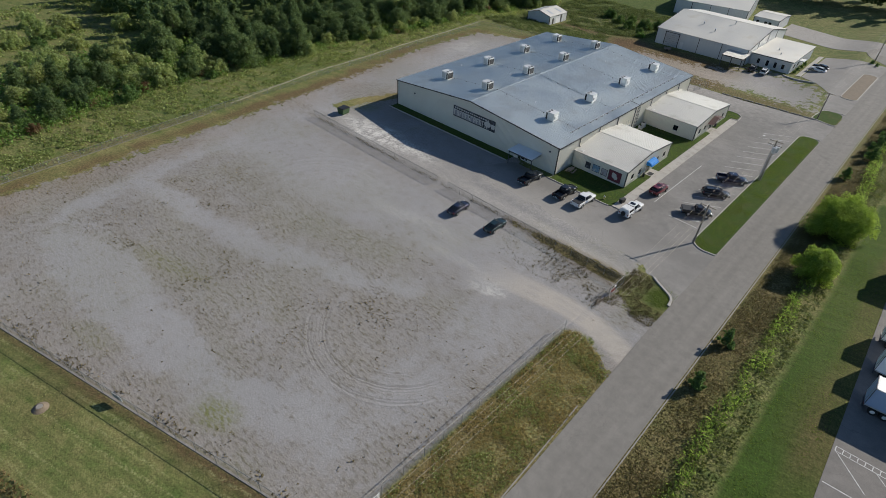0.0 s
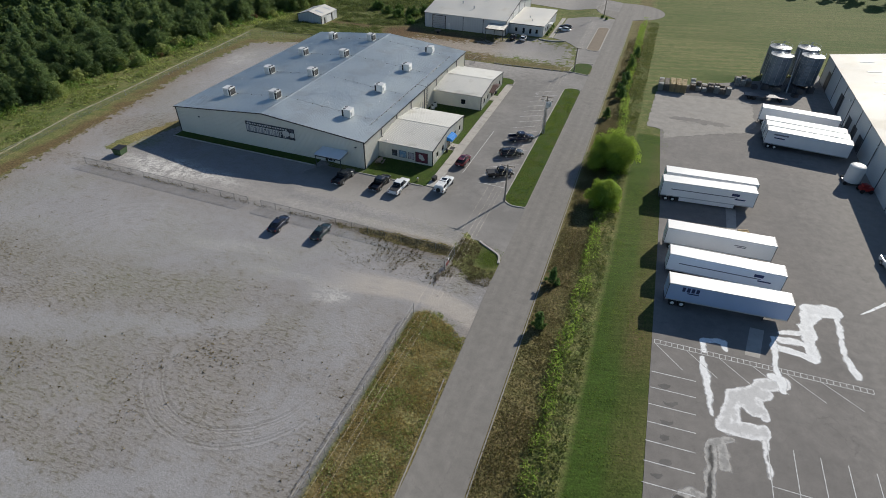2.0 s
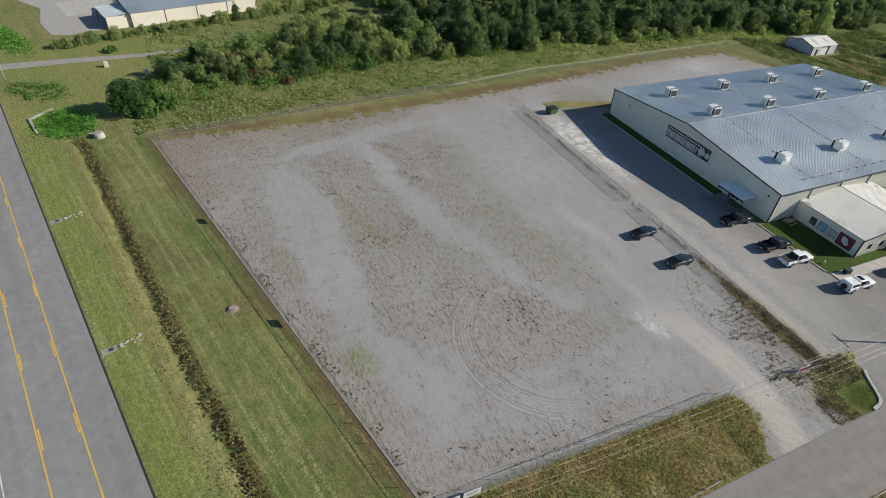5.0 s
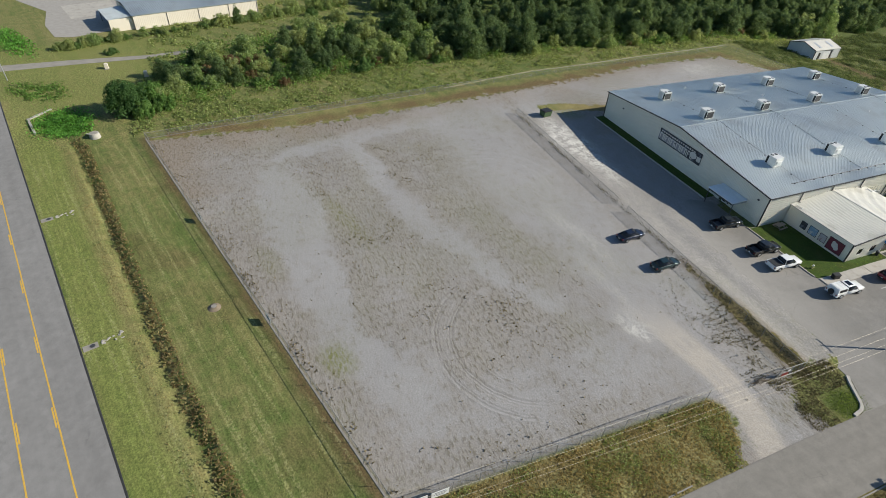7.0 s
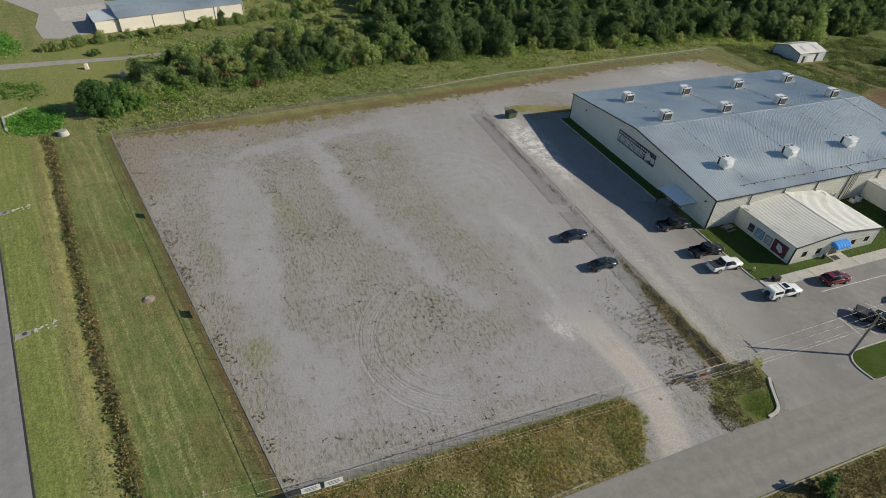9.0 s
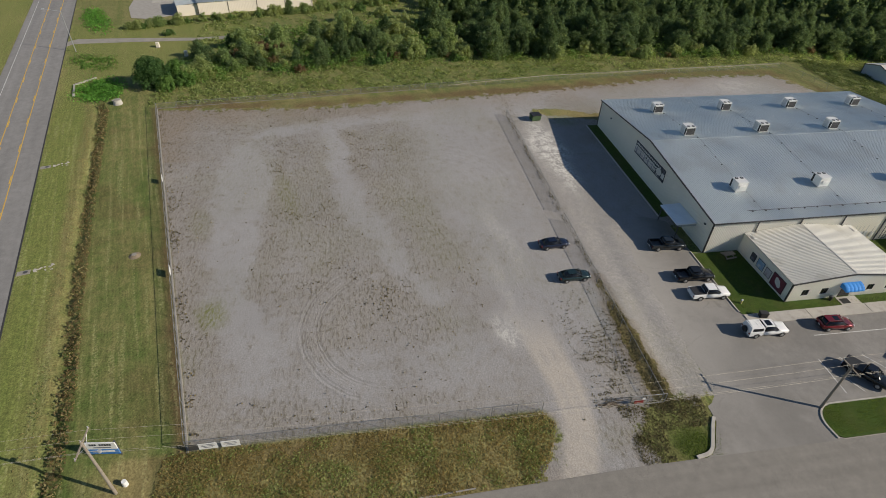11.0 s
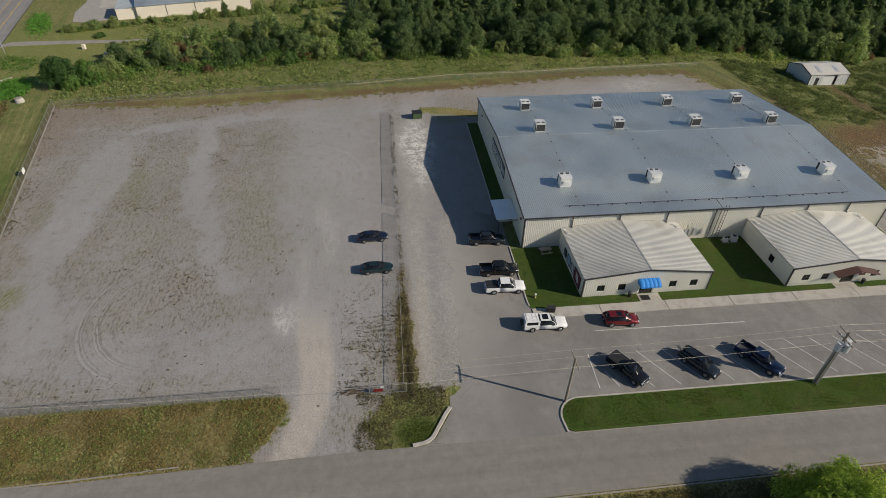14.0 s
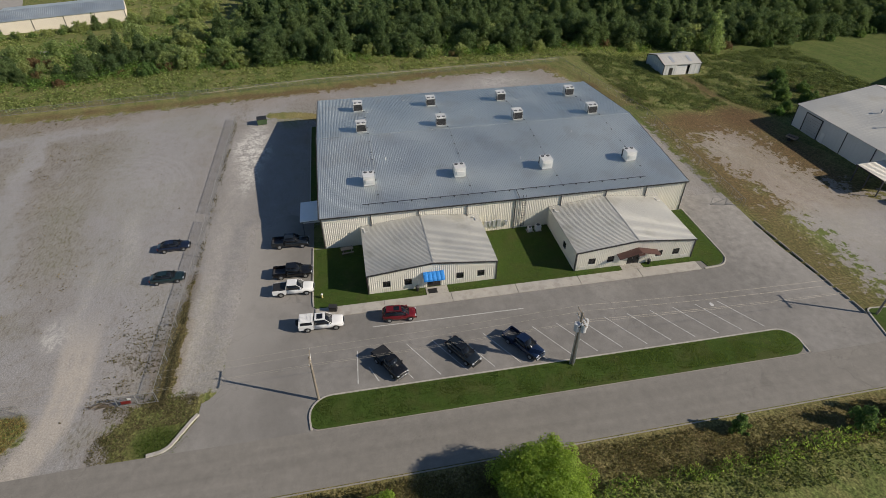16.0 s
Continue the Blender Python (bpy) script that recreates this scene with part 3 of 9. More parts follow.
def bare_soil(x, y):
    """Rust-brown worked soil between the gym, the north warehouse and the shed."""
    d = near_line(x, y, [(-111.5, 185.5), (-99.0, 186.5), (-91.0, 187.5), (-84.0, 187.0)])
    way = 0.85 * (1 - smooth(0.6, 2.2, d + 1.6 * (grid_noise(x, y, 3.0) - 0.5)))
    way = np.maximum(way, 1.0 * blob(x, y, -83, 185, 9, 9, 20))
    way = np.maximum(way, 0.85 * blob(x, y, -80, 172, 8, 9, 20))
    way = np.maximum(way, 0.65 * blob(x, y, -64, 186, 20, 7, 0))
    way = np.maximum(way, 0.60 * blob(x, y, -62, 174, 22, 9, 0))
    return way * (0.55 + 0.8 * grid_noise(x, y, 4.0))


def ground_values(x, y):
    """Depth of the gravel, growth, wear and colour of the ground at plan places."""
    wob = grid_noise(x, y, 9.0) - 0.5
    lot = inside(x, y, LOT_POLY)
    grav = np.maximum(lot, inside(x, y, NORTH_GRAVEL) - 1.0)
    ragged = 0.10 + 0.90 * smooth(0.8, 5.0, near_line(x, y, [(-20.9, 51.6), *FENCE_SW]))
    strip_d = near_line(x, y, FENCE_SW)
    ragged = ragged * (1 + 0.4 * smooth(-99, -108, x) * smooth(3, 9, strip_d))
    ragged = ragged * (1 + 3.0 * (y > 159))
    px, py = x, y
    x = x + 4.0 * (grid_noise(px, py, 5.0, 4) - 0.5)
    y = y + 4.0 * (grid_noise(px + 300, py, 5.0, 4) - 0.5)

    def along(pts, w, soft=1.6):
        return 1 - smooth(w - 0.5 * soft, w + soft, near_line(x, y, pts))
    # gravel yard: bare wheel ways between brown weedy ground, fresh pale stone
    bare = np.maximum(along([(-86, 12), (-74.5, 11.8), (-66, 11.7)], 4.2), along([(-66, 11.7), (-54, 11.8), (-44, 13.4), (-36, 17)], 2.8))
    bare = np.maximum(bare, along([(-88, 13.0), (-94, 15.0), (-96.5, 21.5), (-99, 28.5), (-100.5, 42), (-103, 54)], 2.2))
    bare = np.maximum(bare, along([(-95, 26.5), (-77, 29.1), (-65, 31.7), (-54.7, 35.8), (-47.4, 38.0), (-42, 42)], 1.5))
    bare = np.maximum(bare, 0.9 * along([(-102, 48), (-105.0, 70), (-108, 95), (-111, 125), (-110, 148)], 6.0, 4.0))
    bare = np.maximum(bare, 0.9 * along([(-97, 53), (-80, 53), (-64, 54), (-50, 57), (-36, 58)], 6.5, 5.0))
    for cx, cy, rx, ry, turn in ((-33, 19, 10, 5.5, 10), (-28, 30, 6, 8, 0), (-29, 43, 6, 9, 0), (-22, 56, 12, 4.5, 8)):
        bare = np.maximum(bare, 0.8 * blob(x, y, cx, cy, rx, ry, turn))
    veg = 0.34 * (1 - smooth(40, 52, y)) + 0.06 * (y > 0)
    for pts, w, v in (([(-35, 10.7), (-52, 2.3), (-73.6, -1.2), (-94, -5.9)], 3.2, 0.58), ([(-101, -7), (-100, 9.4), (-102, 24), (-104, 36)], 4.0, 0.62), ([(-91, 14.3), (-76, 17.6), (-64, 20.4)], 2.0, 0.98),
                      ([(-87, 22.2), (-71, 24.5), (-58, 26.2)], 3.0, 0.60), ([(-93, 31), (-76.6, 33.7), (-67, 37.2)], 1.8, 0.90), ([(-91, 39.4), (-80, 40.3)], 1.3, 0.78), ([(-84, 36.5), (-76, 38)], 2.5, 0.50),
                      ([(-57, 18), (-47, 17.5), (-46, 24), (-54, 29)], 2.4, 0.70), ([(-37, 29.5), (-40.4, 32.9), (-44, 36.6)], 3.4, 0.80), ([(-65, 41), (-54, 45), (-45, 49)], 3.0, 0.34)):
        veg = np.maximum(veg, v * along(pts, w, 1.3))
    veg = veg * (0.55 + 0.9 * grid_noise(x, y, 4.0)) - 0.42 * bare + 0.30 * (grid_noise(x, y, 2.4) - 0.5) * (y < 56)
    veg = veg + 0.5 * smooth(-101, -107, x + 0.11 * (y - 20) * (y > 20) + 5 * wob) * (x > -125) + 0.5 * blob(x, y, -28, 62.5, 7.5, 3.2)
    veg = np.maximum(veg, 0.95 * blob(x, y, -101, 84, 9, 8)) + 0.5 * blob(x, y, -103, 68, 14, 2.5, 4) + 0.25 * blob(x, y, -24, 24, 3, 8) + 0.6 * blob(x, y, -16.5, 59.2, 3.5, 2.2, 20)
    pale = 0.65 * blob(x, y, -33.5, 51, 3.5, 2.0, 10) + 0.26 * blob(x, y, -54, 55, 10, 1.8, 6) + 0.22 * blob(x, y, -40, 52.5, 10, 1.4, 8) + 1.0 * blob(x, y, -82, 71.5, 16, 4.0) + 0.22 * blob(x, y, -48, 71, 30, 4.0)
    pale = pale + 0.16 * blob(x, y, -46, 176, 24, 9, 6) + 0.22 * blob(x, y, -70, 170.0, 6, 4, 4) + 0.35 * blob(x, y, -112, 132, 5, 9)
    x, y = px, py
    # wheel ruts: arcs of a turning place, the way to the gate
    rut = np.zeros(np.shape(x))
    r = np.hypot(x + 36.9, y - 36.2)
    ang = np.degrees(np.arctan2(y - 36.2, x + 36.9))
    ang = np.where(ang > 120, ang - 360, ang)
    around = smooth(-165, -135, ang) * (1 - smooth(-55, 5, ang))
    rut = around * (0.6 * smooth(7.4, 8.0, r) * (1 - smooth(8.8, 9.4, r)) + smooth(9.8, 10.3, r) * (1 - smooth(11.2, 11.7, r)) + smooth(12.0, 12.4, r) * (1 - smooth(13.2, 13.7, r))) * (0.6 + 0.8 * grid_noise(x, y, 4.0))
    r2 = np.hypot(x + 71.0, y - 47.0)
    circled = smooth(7, 9, r2) * (1 - smooth(14, 18, r2)) * (x < -68) * smooth(40, 48, y)
    track = near_line(x, y, [(-11.0, 52.6), (-14.5, 54.0), (-18.5, 55.2), (-23.0, 55.6), (-28.0, 54.9), (-34.0, 54.0), (-41.5, 53.4), (-52, 52.5)])
    tan_ = (1 - smooth(1.1, 2.4, track + 0.04 * np.minimum(0, x + 20))) * smooth(-40, -24, x) * (0.85 + 0.5 * grid_noise(x, y, 3.0))
    tan_ = tan_ + 0.04 * smooth(67.0, 68.2, y) * (1 - smooth(71.0, 72.0, y)) * smooth(-90, -60, x) * (x < -20) * (0.5 + grid_noise(x, y, 3.0))
    tan_ = tan_ - 0.35 * (1 - smooth(0.12, 0.3, np.abs(track - 0.75))) * (x > -30)
    green = 0.14 * smooth(0.50, 0.68, grid_noise(x + 90, y, 11.0)) + 0.9 * blob(x, y, -41.2, 11.4, 3.2, 2.2, 14) + 0.35 * blob(x, y, -70, 19.5, 9, 1.8, 14) + 0.25 * blob(x, y, -58, 43, 12, 4, 12) + 0.35 * blob(x, y, -63, 6, 5, 2, 14) + 0.9 * blob(x, y, -97, 79, 5, 3.5)
    mown = ((y < 12.2 + 0.271 * (x + 21)) & (x > -108) & (x < -14)).astype(float)
    # grass: dry verges, bright mown lawn, rusty patches
    dry = 0.30 + 0.5 * (grid_noise(x, y, 22.0) - 0.5)
    dry = dry + 0.34 * ((x > -21) & (x < -12) & (y > 5) & (y < 46)) + 0.12 * ((x > -21) & (x < -12) & (y >= 46) & (y < 75)) - 0.25 * blob(x, y, -15.5, 67, 4, 4)
    dry = dry + 0.15 * smooth(-6.5, -5.5, x) * (1 - smooth(-3.0, -0.5, x)) * (y > -5)
    dh = y - (-12.6 + HWY_SLOPE * (x + 34.4))
    dry = dry - 0.06 * (dh > 0) * (y < near_ditch(x) - 2.5) * (x < -14) - 0.04 * (y > near_ditch(x)) * (x < -14) * (x > -108) * (y < 14) + 0.30 * blob(x, y, -120, -40, 30, 8, 15)
    dry = dry + 0.7 * blob(x, y, -17.0, 6.5, 5, 4) + 0.28 * (1 - smooth(0.6, 2.6, near_line(x, y + 2.2, DITCH))) * (x < -14)
    dry = dry + 0.04 * (x < -112) * (y < 15) + 0.20 * smooth(-121, -112, x) * (lot < 0) * (lot > -9) * (x < -90) - 0.15 * blob(x, y, -72, 168, 22, 10, 12)
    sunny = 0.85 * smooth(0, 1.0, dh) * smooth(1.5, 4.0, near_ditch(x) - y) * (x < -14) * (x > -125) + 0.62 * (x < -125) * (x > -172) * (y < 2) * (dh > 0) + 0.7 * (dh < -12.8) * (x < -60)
    dry = dry + 0.22 * (x < -118) * (y < 0) * (dh < 30)
    grav = np.minimum(grav, -1.6 + 3.2 * smooth(0.6, 2.6, near_line(x, y, [(-100, 75), (-99, 81), (-96.5, 87), (-95, 92)]) + 1.6 * (grid_noise(x, y, 2.0) - 0.5)) + 50 * smooth(3.5, 5, near_line(x, y, [(-100, 75), (-99, 81), (-96.5, 87), (-95, 92)])))
    dry = dry + 0.5 * blob(x, y, -98, 83, 5, 10)
    bank = np.abs(y - 66.5 - 0.4 * (grid_noise(x, y, 3.0) - 0.5)) - (0.25 + 0.95 * smooth(-43, -27, x))
    grav = np.where((x > -43) & (x < -19), np.minimum(grav, 3.0 * bank), grav)
    dry = dry + 0.10 * (bank < 0.5) * (x > -43) * (x < -21)
    lush = 0.95 * smooth(3.0, 3.6, x) * (1 - smooth(10.0, 14.0, x)) * (y < 125) * (0.6 + 0.8 * grid_noise(x, y, 14.0))
    lush = lush + 0.6 * smooth(200, 215, y) * (x > 0) * 0.6 + 0.9 * blob(x, y, 28, 171, 14, 7) + 1.2 * blob(x, y, -14.4, 67.4, 2.4, 2.8) + 0.55 * (x < -140) * (y > 62)
    lush = lush + 0.55 * smooth(196, 206, y + 0.35 * (x + 100)) * (1 - smooth(-84, -76, x)) * (y < 300)
    rust_and_shade = 1.15 * smooth(-86, -80, x) * (1 - smooth(-48, -38, x)) * smooth(157, 161, y) * (1 - smooth(184, 194, y)) * (0.15 + 1.35 * grid_noise(x, y, 5.0)) + 0.8 * blob(x, y, -81, 178, 7, 14) + 0.6 * blob(x, y, -95, 163, 12, 3.5) + 0.7 * blob(x, y, -30, 161, 22, 4.5) + 0.45 * blob(x, y, -100, 212, 14, 9) + 0.3 * blob(x, y, -92, 184, 12, 3) + 0.45 * blob(x, y, -115, 30, 2.0, 30, 5) + 0.6 * blob(x, y, -113, 80, 2.0, 45, 4) + 0.3 * blob(x, y, -17.0, 7.0, 3, 2.2) + 0.3 * blob(x, y, -19, 25, 1.5, 14)
    # brown strip outside the yard fence: dead grass and the fence's shadow, both coloured in
    rust_and_shade = rust_and_shade + 0.75 * (bank < 0.8) * (x > -43) * (x < -21) + 0.42 * smooth(0.50, 0.72, grid_noise(x + 40, y, 7.0)) * mown * (y > near_ditch(x) + 2) + 0.75 * (1 - smooth(0.6, 1.7, strip_d)) * (lot < 0) * (x < -21) + 1.5 * smooth(-0.2, -1.2, lot) * (1 - smooth(3.0, 6.0, -lot)) * (x < -90) * (y > -8) * (1.3 * grid_noise(x, y, 4.0) - 0.25)
    rust_and_shade = rust_and_shade + 0.6 * smooth(-6.5, -5.5, x) * (1 - smooth(-2.0, 0.5, x)) * (y > -5) * (0.5 + grid_noise(x, y, 7.0)) + ((x > -21) & (x < -12) & (y > 8) & (y < 53)) * (0.45 * grid_noise(x, y, 6.0) - 0.10 + 0.35 * smooth(-14.5, -13.0, x) + 0.35 * (1 - smooth(-20.2, -18.4, x))) + 0.2 * ((x > -21) & (x < -12) & (y > 60) & (y < 71))
    rust_and_shade = rust_and_shade + 0.8 * (1 - smooth(2, 11, lot)) * (lot > 0) * (x < -84) * (y < 150) * (0.2 + grid_noise(x, y, 6.0)) + 0.55 * (1 - smooth(8, 24, np.hypot(x + 108, y + 8))) * (lot > 0) * grid_noise(x, y, 5.0) + 0.35 * (lot > 0) * (1 - smooth(3, 9, strip_d)) * grid_noise(x, y, 5.0)
    rust_and_shade = rust_and_shade + 0.7 * smooth(7.0, 8.6, x) * (1 - smooth(11, 12, x)) * (y > 20) * (y < 120) * grid_noise(x, y, 5.0) + 0.25 * blob(x, y, 7.5, 62, 2.5, 10) + 0.2 * blob(x, y, 8, 95, 2, 10)
    return dict(soil=np.clip(bare_soil(x, y), 0, 1), gravel=grav, ragged=ragged, veg=np.clip(veg, 0, 1), bare=np.clip(bare, 0, 1), pale=np.clip(pale, 0, 1), rutted=np.clip(rut, 0, 1),
                circled=np.clip(circled, 0, 1), tan=np.clip(tan_, 0, 1), mown=mown, sunny=np.clip(sunny, 0, 1), green=np.clip(green, 0, 1), dry=np.clip(dry, 0, 1), lush=np.clip(lush, 0, 1), rust_and_shade=np.clip(rust_and_shade, 0, 1))


def fall(x, y):
    """The land north of the gym lies lower than the yard and the side road."""
    return -2.2 * smooth(160, 184, y) * (1 - smooth(-34, -19, x)) * (1 - smooth(262, 300, y)) * smooth(-190, -150, x)


def ground_height(x, y):
    d = near_line(x, y, DITCH) + 0.6 * (grid_noise(x, y, 3.0) - 0.5)
    z = -0.5 * (1 - smooth(0.2, 1.3, d))
    z = z - 0.6 * blob(x, y, -120.5, -27.5, 7, 4.5, 25)
    berm = (0.10 + 0.28 * smooth(-50, -34, x)) * smooth(66.1, 67.2, y + 0.7 * (grid_noise(x, y, 2.5) - 0.5)) * (1 - smooth(67.6, 71.2, y)) * smooth(-97, -90, x) * (1 - smooth(-22, -18.5, x))
    lip = near_line(x, y, [(-56.0, 76.5), (-54.5, 73.3), (-36, 72.2), (-20.8, 71.4)]) + 1.6 * (grid_noise(x, y, 2.2) - 0.5)
    berm = berm + 0.13 * (1 - smooth(0.5, 2.2, lip))
    return z + berm + fall(x, y) + 0.05 * (grid_noise(x, y, 4.0) - 0.5)


def build_ground():
    def steps(*rows):
        out = []
        for a, b, s in rows:
            out += list(np.arange(a, b, s))
        return np.array(out)
    xs = steps((-2600, -600, 500), (-600, -260, 60), (-260, -132, 3.0), (-132, -122, 1.5), (-122, -4, 0.7), (-4, 14, 1.0), (14, 130, 4.0), (130, 700, 100), (700, 2700, 500))
    ys = steps((-2600, -600, 500), (-600, -80, 60), (-80, -32, 3.0), (-32, 80, 0.7), (80, 166, 1.2), (166, 330, 4.0), (330, 700, 60), (700, 2700, 500))
    gx, gy = np.meshgrid(xs, ys)
    x, y = gx.ravel(), gy.ravel()
    nx, ny = len(xs), len(ys)
    i = (np.arange(ny - 1)[:, None] * nx + np.arange(nx - 1)[None, :]).ravel()
    faces = np.stack((i, i + 1, i + nx + 1, i + nx), 1)
    me = bpy.data.meshes.new("ground")
    me.from_pydata(np.stack((x, y, ground_height(x, y)), 1).tolist(), [], faces.tolist())
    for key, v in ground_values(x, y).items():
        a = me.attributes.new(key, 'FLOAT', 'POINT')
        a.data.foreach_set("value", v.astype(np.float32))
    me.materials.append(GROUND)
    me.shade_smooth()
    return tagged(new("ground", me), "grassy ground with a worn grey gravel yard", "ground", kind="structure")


build_ground()


# ---- roads, parking, kerbs ----
def drape(ob):
    """Let a flat sheet or kerb follow the falling land."""
    bm = bmesh.new()
    bm.from_mesh(ob.data)
    xs, ys = [v.co.x for v in bm.verts], [v.co.y for v in bm.verts]
    for lo, hi, n in ((min(xs), max(xs), Vector((1, 0, 0))), (min(ys), max(ys), Vector((0, 1, 0)))):
        for a in np.arange(lo + 2.0, hi, 2.0):
            bmesh.ops.bisect_plane(bm, geom=bm.verts[:] + bm.edges[:] + bm.faces[:], plane_co=n * float(a), plane_no=n)
    co = np.array([v.co for v in bm.verts])
    for v, dz in zip(bm.verts, fall(co[:, 0], co[:, 1])):
        v.co.z += dz
    bm.to_mesh(ob.data)
    bm.free()
    return ob


def hwy(x, off):
    """A point beside the highway: off metres across from its verge edge."""
    n = Vector((HWY_SLOPE, -1)).normalized()
    return (x + n.x * off, -12.6 + HWY_SLOPE * (x + 34.4) + n.y * off)


sheet("highway", [hwy(-700, 12.8), hwy(400, 12.8), hwy(400, 0), hwy(-700, 0)], 0.06, HWY, "grey asphalt highway with yellow turn-lane lines", "road", -0.1)
bulb = [(-8.5 + 13.0 * math.cos(a), 239 + 13.0 * math.sin(a)) for a in np.linspace(-1.2, math.pi + 0.9, 22)]
sheet("road", [(-12.65, -8), (-5.3, -6), (-5.6, 40), (-5.9, 90), (-6.4, 150), (-6.6, 225), *bulb, (-12.6, 225), (-12.65, 110), (-12.75, 60), (-12.0, 30)], 0.05, ROAD, "worn grey asphalt side road", "road", -0.1)
sheet("parking_lot", [(-13.6, 69.2), (-12.66, 67.6), (-12.66, 160.0), (-21, 159.0), (-34, 157.6), (-50, 157.8), (-50, 147.3), (-46.3, 146.9), (-46.3, 84.2), (-55, 84.2), (-57, 80.5), *rough((-54.5, 73.3), (-36, 72.2), 0.35), *rough((-36, 72.2), (-21.2, 71.4), 0.3), (-20.8, 71.4), (-16.8, 71.2)],
      0.04, LOT, "grey asphalt parking lot with angled bays", "parking lot", -0.1)
drape(sheet("side_street", [(-12.6, 252), (-12.6, 236), (-30, 240), (-52.5, 245), (-52.5, 264), (-28, 258)], 0.055, LOT, "grey asphalt street past a far building", "road", -0.1))
drape(sheet("office_parking", [(-12.64, 166), (-12.64, 224), (-30.6, 226), (-30.6, 198), (-25.8, 192.6), (-20, 183), (-18, 166)], 0.06, LOT, "grey asphalt parking beside a white office", "parking lot", -0.1))
sheet("loading_yard", [(11.9, -40), (47, -40), (47, 50), (49.6, 84), (49.6, 186), (30, 172), (6.2, 158), (8.4, 129), (10.2, 92), (11.0, 57), (11.5, 35)], 0.04, YARD, "dark grey asphalt truck yard with bays", "truck yard", -0.1)
APRON = [(6.1, 153.5), (5.2, 130.0), (9.0, 129.0), (9.4, 124.5), (14.5, 127.5), (20, 131.0), (27.0, 134.5), (29.6, 140), (29.5, 155.5)]
APRON_MEND = [(9.0, 137.2), (13, 139.0), (18, 138.6), (23.5, 137.6), (23.0, 136.0), (17, 136.2), (12, 135.4)]
sheet("dock_strip", [(22.6, 60.2), (24.4, 60.2), (25.4, 66.0), (23.6, 66.0)], 0.056, CONCRETE, "pale concrete landing strip in the yard", "pavement", 0.0)
sheet("dock_strip", [(21.4, 88.0), (23.0, 88.0), (23.2, 98), (21.5, 98)], 0.056, CONCRETE, "pale concrete landing strip in the yard", "pavement", 0.0)
sheet("west_forecourt", [(-177.5, -31.2), (-178.6, -35.7), (-190, -39.5), (-205, -41.2), (-226, -56), (-262, -62), (-262, -40), (-214, -22.5), (-183.2, -17.2)], 0.05, LOT, "grey asphalt forecourt of a tan building", "parking lot", -0.1)
sheet("forecourt_slab", [(-210.3, -38.0), (-214.4, -24.4), (-201.0, -20.4), (-195.2, -33.4)], 0.07, CONCRETE, "pale concrete slab in a forecourt", "pavement", -0.1)
sheet("farm_track", [(-143, -54), (-150, -52.0), (-158.4, -44.5), (-158.6, -29.9), (-158.0, -12.0), (-161, 6), (-158.5, 6), (-155.6, -12.2), (-155.2, -29.5), (-154.3, -44.2), (-148, -48)], 0.05, DARK_CONC, "narrow grey gravel track", "track", -0.1)

# grass islands with kerbs
ISLAND = rounded([(-12.85, 84.0), (-12.85, 146.6), (-17.2, 146.9), (-17.3, 83.4)], (1.2, 2.2, 2.2, 2.6))
sheet("grass_island", ISLAND, 0.15, TURF, "mown green grass island along the road", "lawn", 0.0)
LAWN = rounded([(-32.4, 84.2), (-32.4, 143.2), (-31.0, 143.5), (-31.1, 147.2), (-46.1, 147.6), (-46.1, 84.2)], (0.8, 0, 0, 2.6, 0, 0))
sheet("front_lawn", LAWN, 0.12, TURF, "mown green lawn round the office wings", "lawn", 0.0)
sheet("side_lawn", [(-92, 83.6), (-56.5, 83.6), (-56.5, 86.0), (-92, 86.0)], 0.12, TURF, "narrow green strip below the gym wall", "lawn", 0.0)
sheet("office_island", rounded([(-13.2, 182), (-13.2, 210.5), (-16.8, 210.5), (-17.0, 182)], (1.5, 1.5, 1.5, 1.5)), 0.14, EARTH, "bare kerbed island between two drives", "traffic island", 0.0)
sheet("entry_island", rounded([(-12.9, 158.6), (-12.9, 169.0), (-17.6, 168), (-18.4, 160.0)], (1.0, 2.0, 2.0, 1.0)), 0.14, TURF, "dry grass island at a drive entrance", "lawn", 0.0)


def kerb(pts, closed=False, w=0.22, material=CONCRETE, label="pale concrete kerb", h=0.17):
    bm = bmesh.new()
    strip(bm, pts, w, 0.0, h, closed)
    return tagged(part("kerb", bm, material), label, "kerb", kind="structure")


kerb(rounded([(-12.9, 146.65), (-17.2, 146.9), (-17.3, 83.4), (-12.9, 84.0)], (0.0, 2.2, 2.6, 0.0)), False, 0.26)
kerb([(-56.5, 83.5), (-92.2, 83.5)], label="concrete kerb along the gym wall")
kerb([(-46.6, 84.1), (-34.0, 84.1), (-33.0, 84.2)], label="concrete kerb round the lawn")
kerb(rounded([(-30.6, 142.8), (-30.9, 147.4), (-46.2, 147.8)], (0, 2.6, 0)), label="concrete kerb round the lawn")
kerb(rounded([(-12.9, 66.6), (-13.2, 68.6), (-16.6, 70.6), (-17.4, 71.2)], (0, 2.0, 1.5, 0)), False, 0.45, h=0.19, label="broad pale concrete kerb at the drive")
kerb(rounded([(-13.1, 182), (-13.1, 210.6), (-16.9, 210.6), (-17.1, 182)], (1.5, 1.5, 1.5, 1.5)), True, 0.25)
kerb(rounded([(-12.8, 158.5), (-18.5, 159.9), (-17.7, 168.1), (-12.8, 169.1)], (0.6, 1.0, 2.0, 0.5)), False, 0.25)
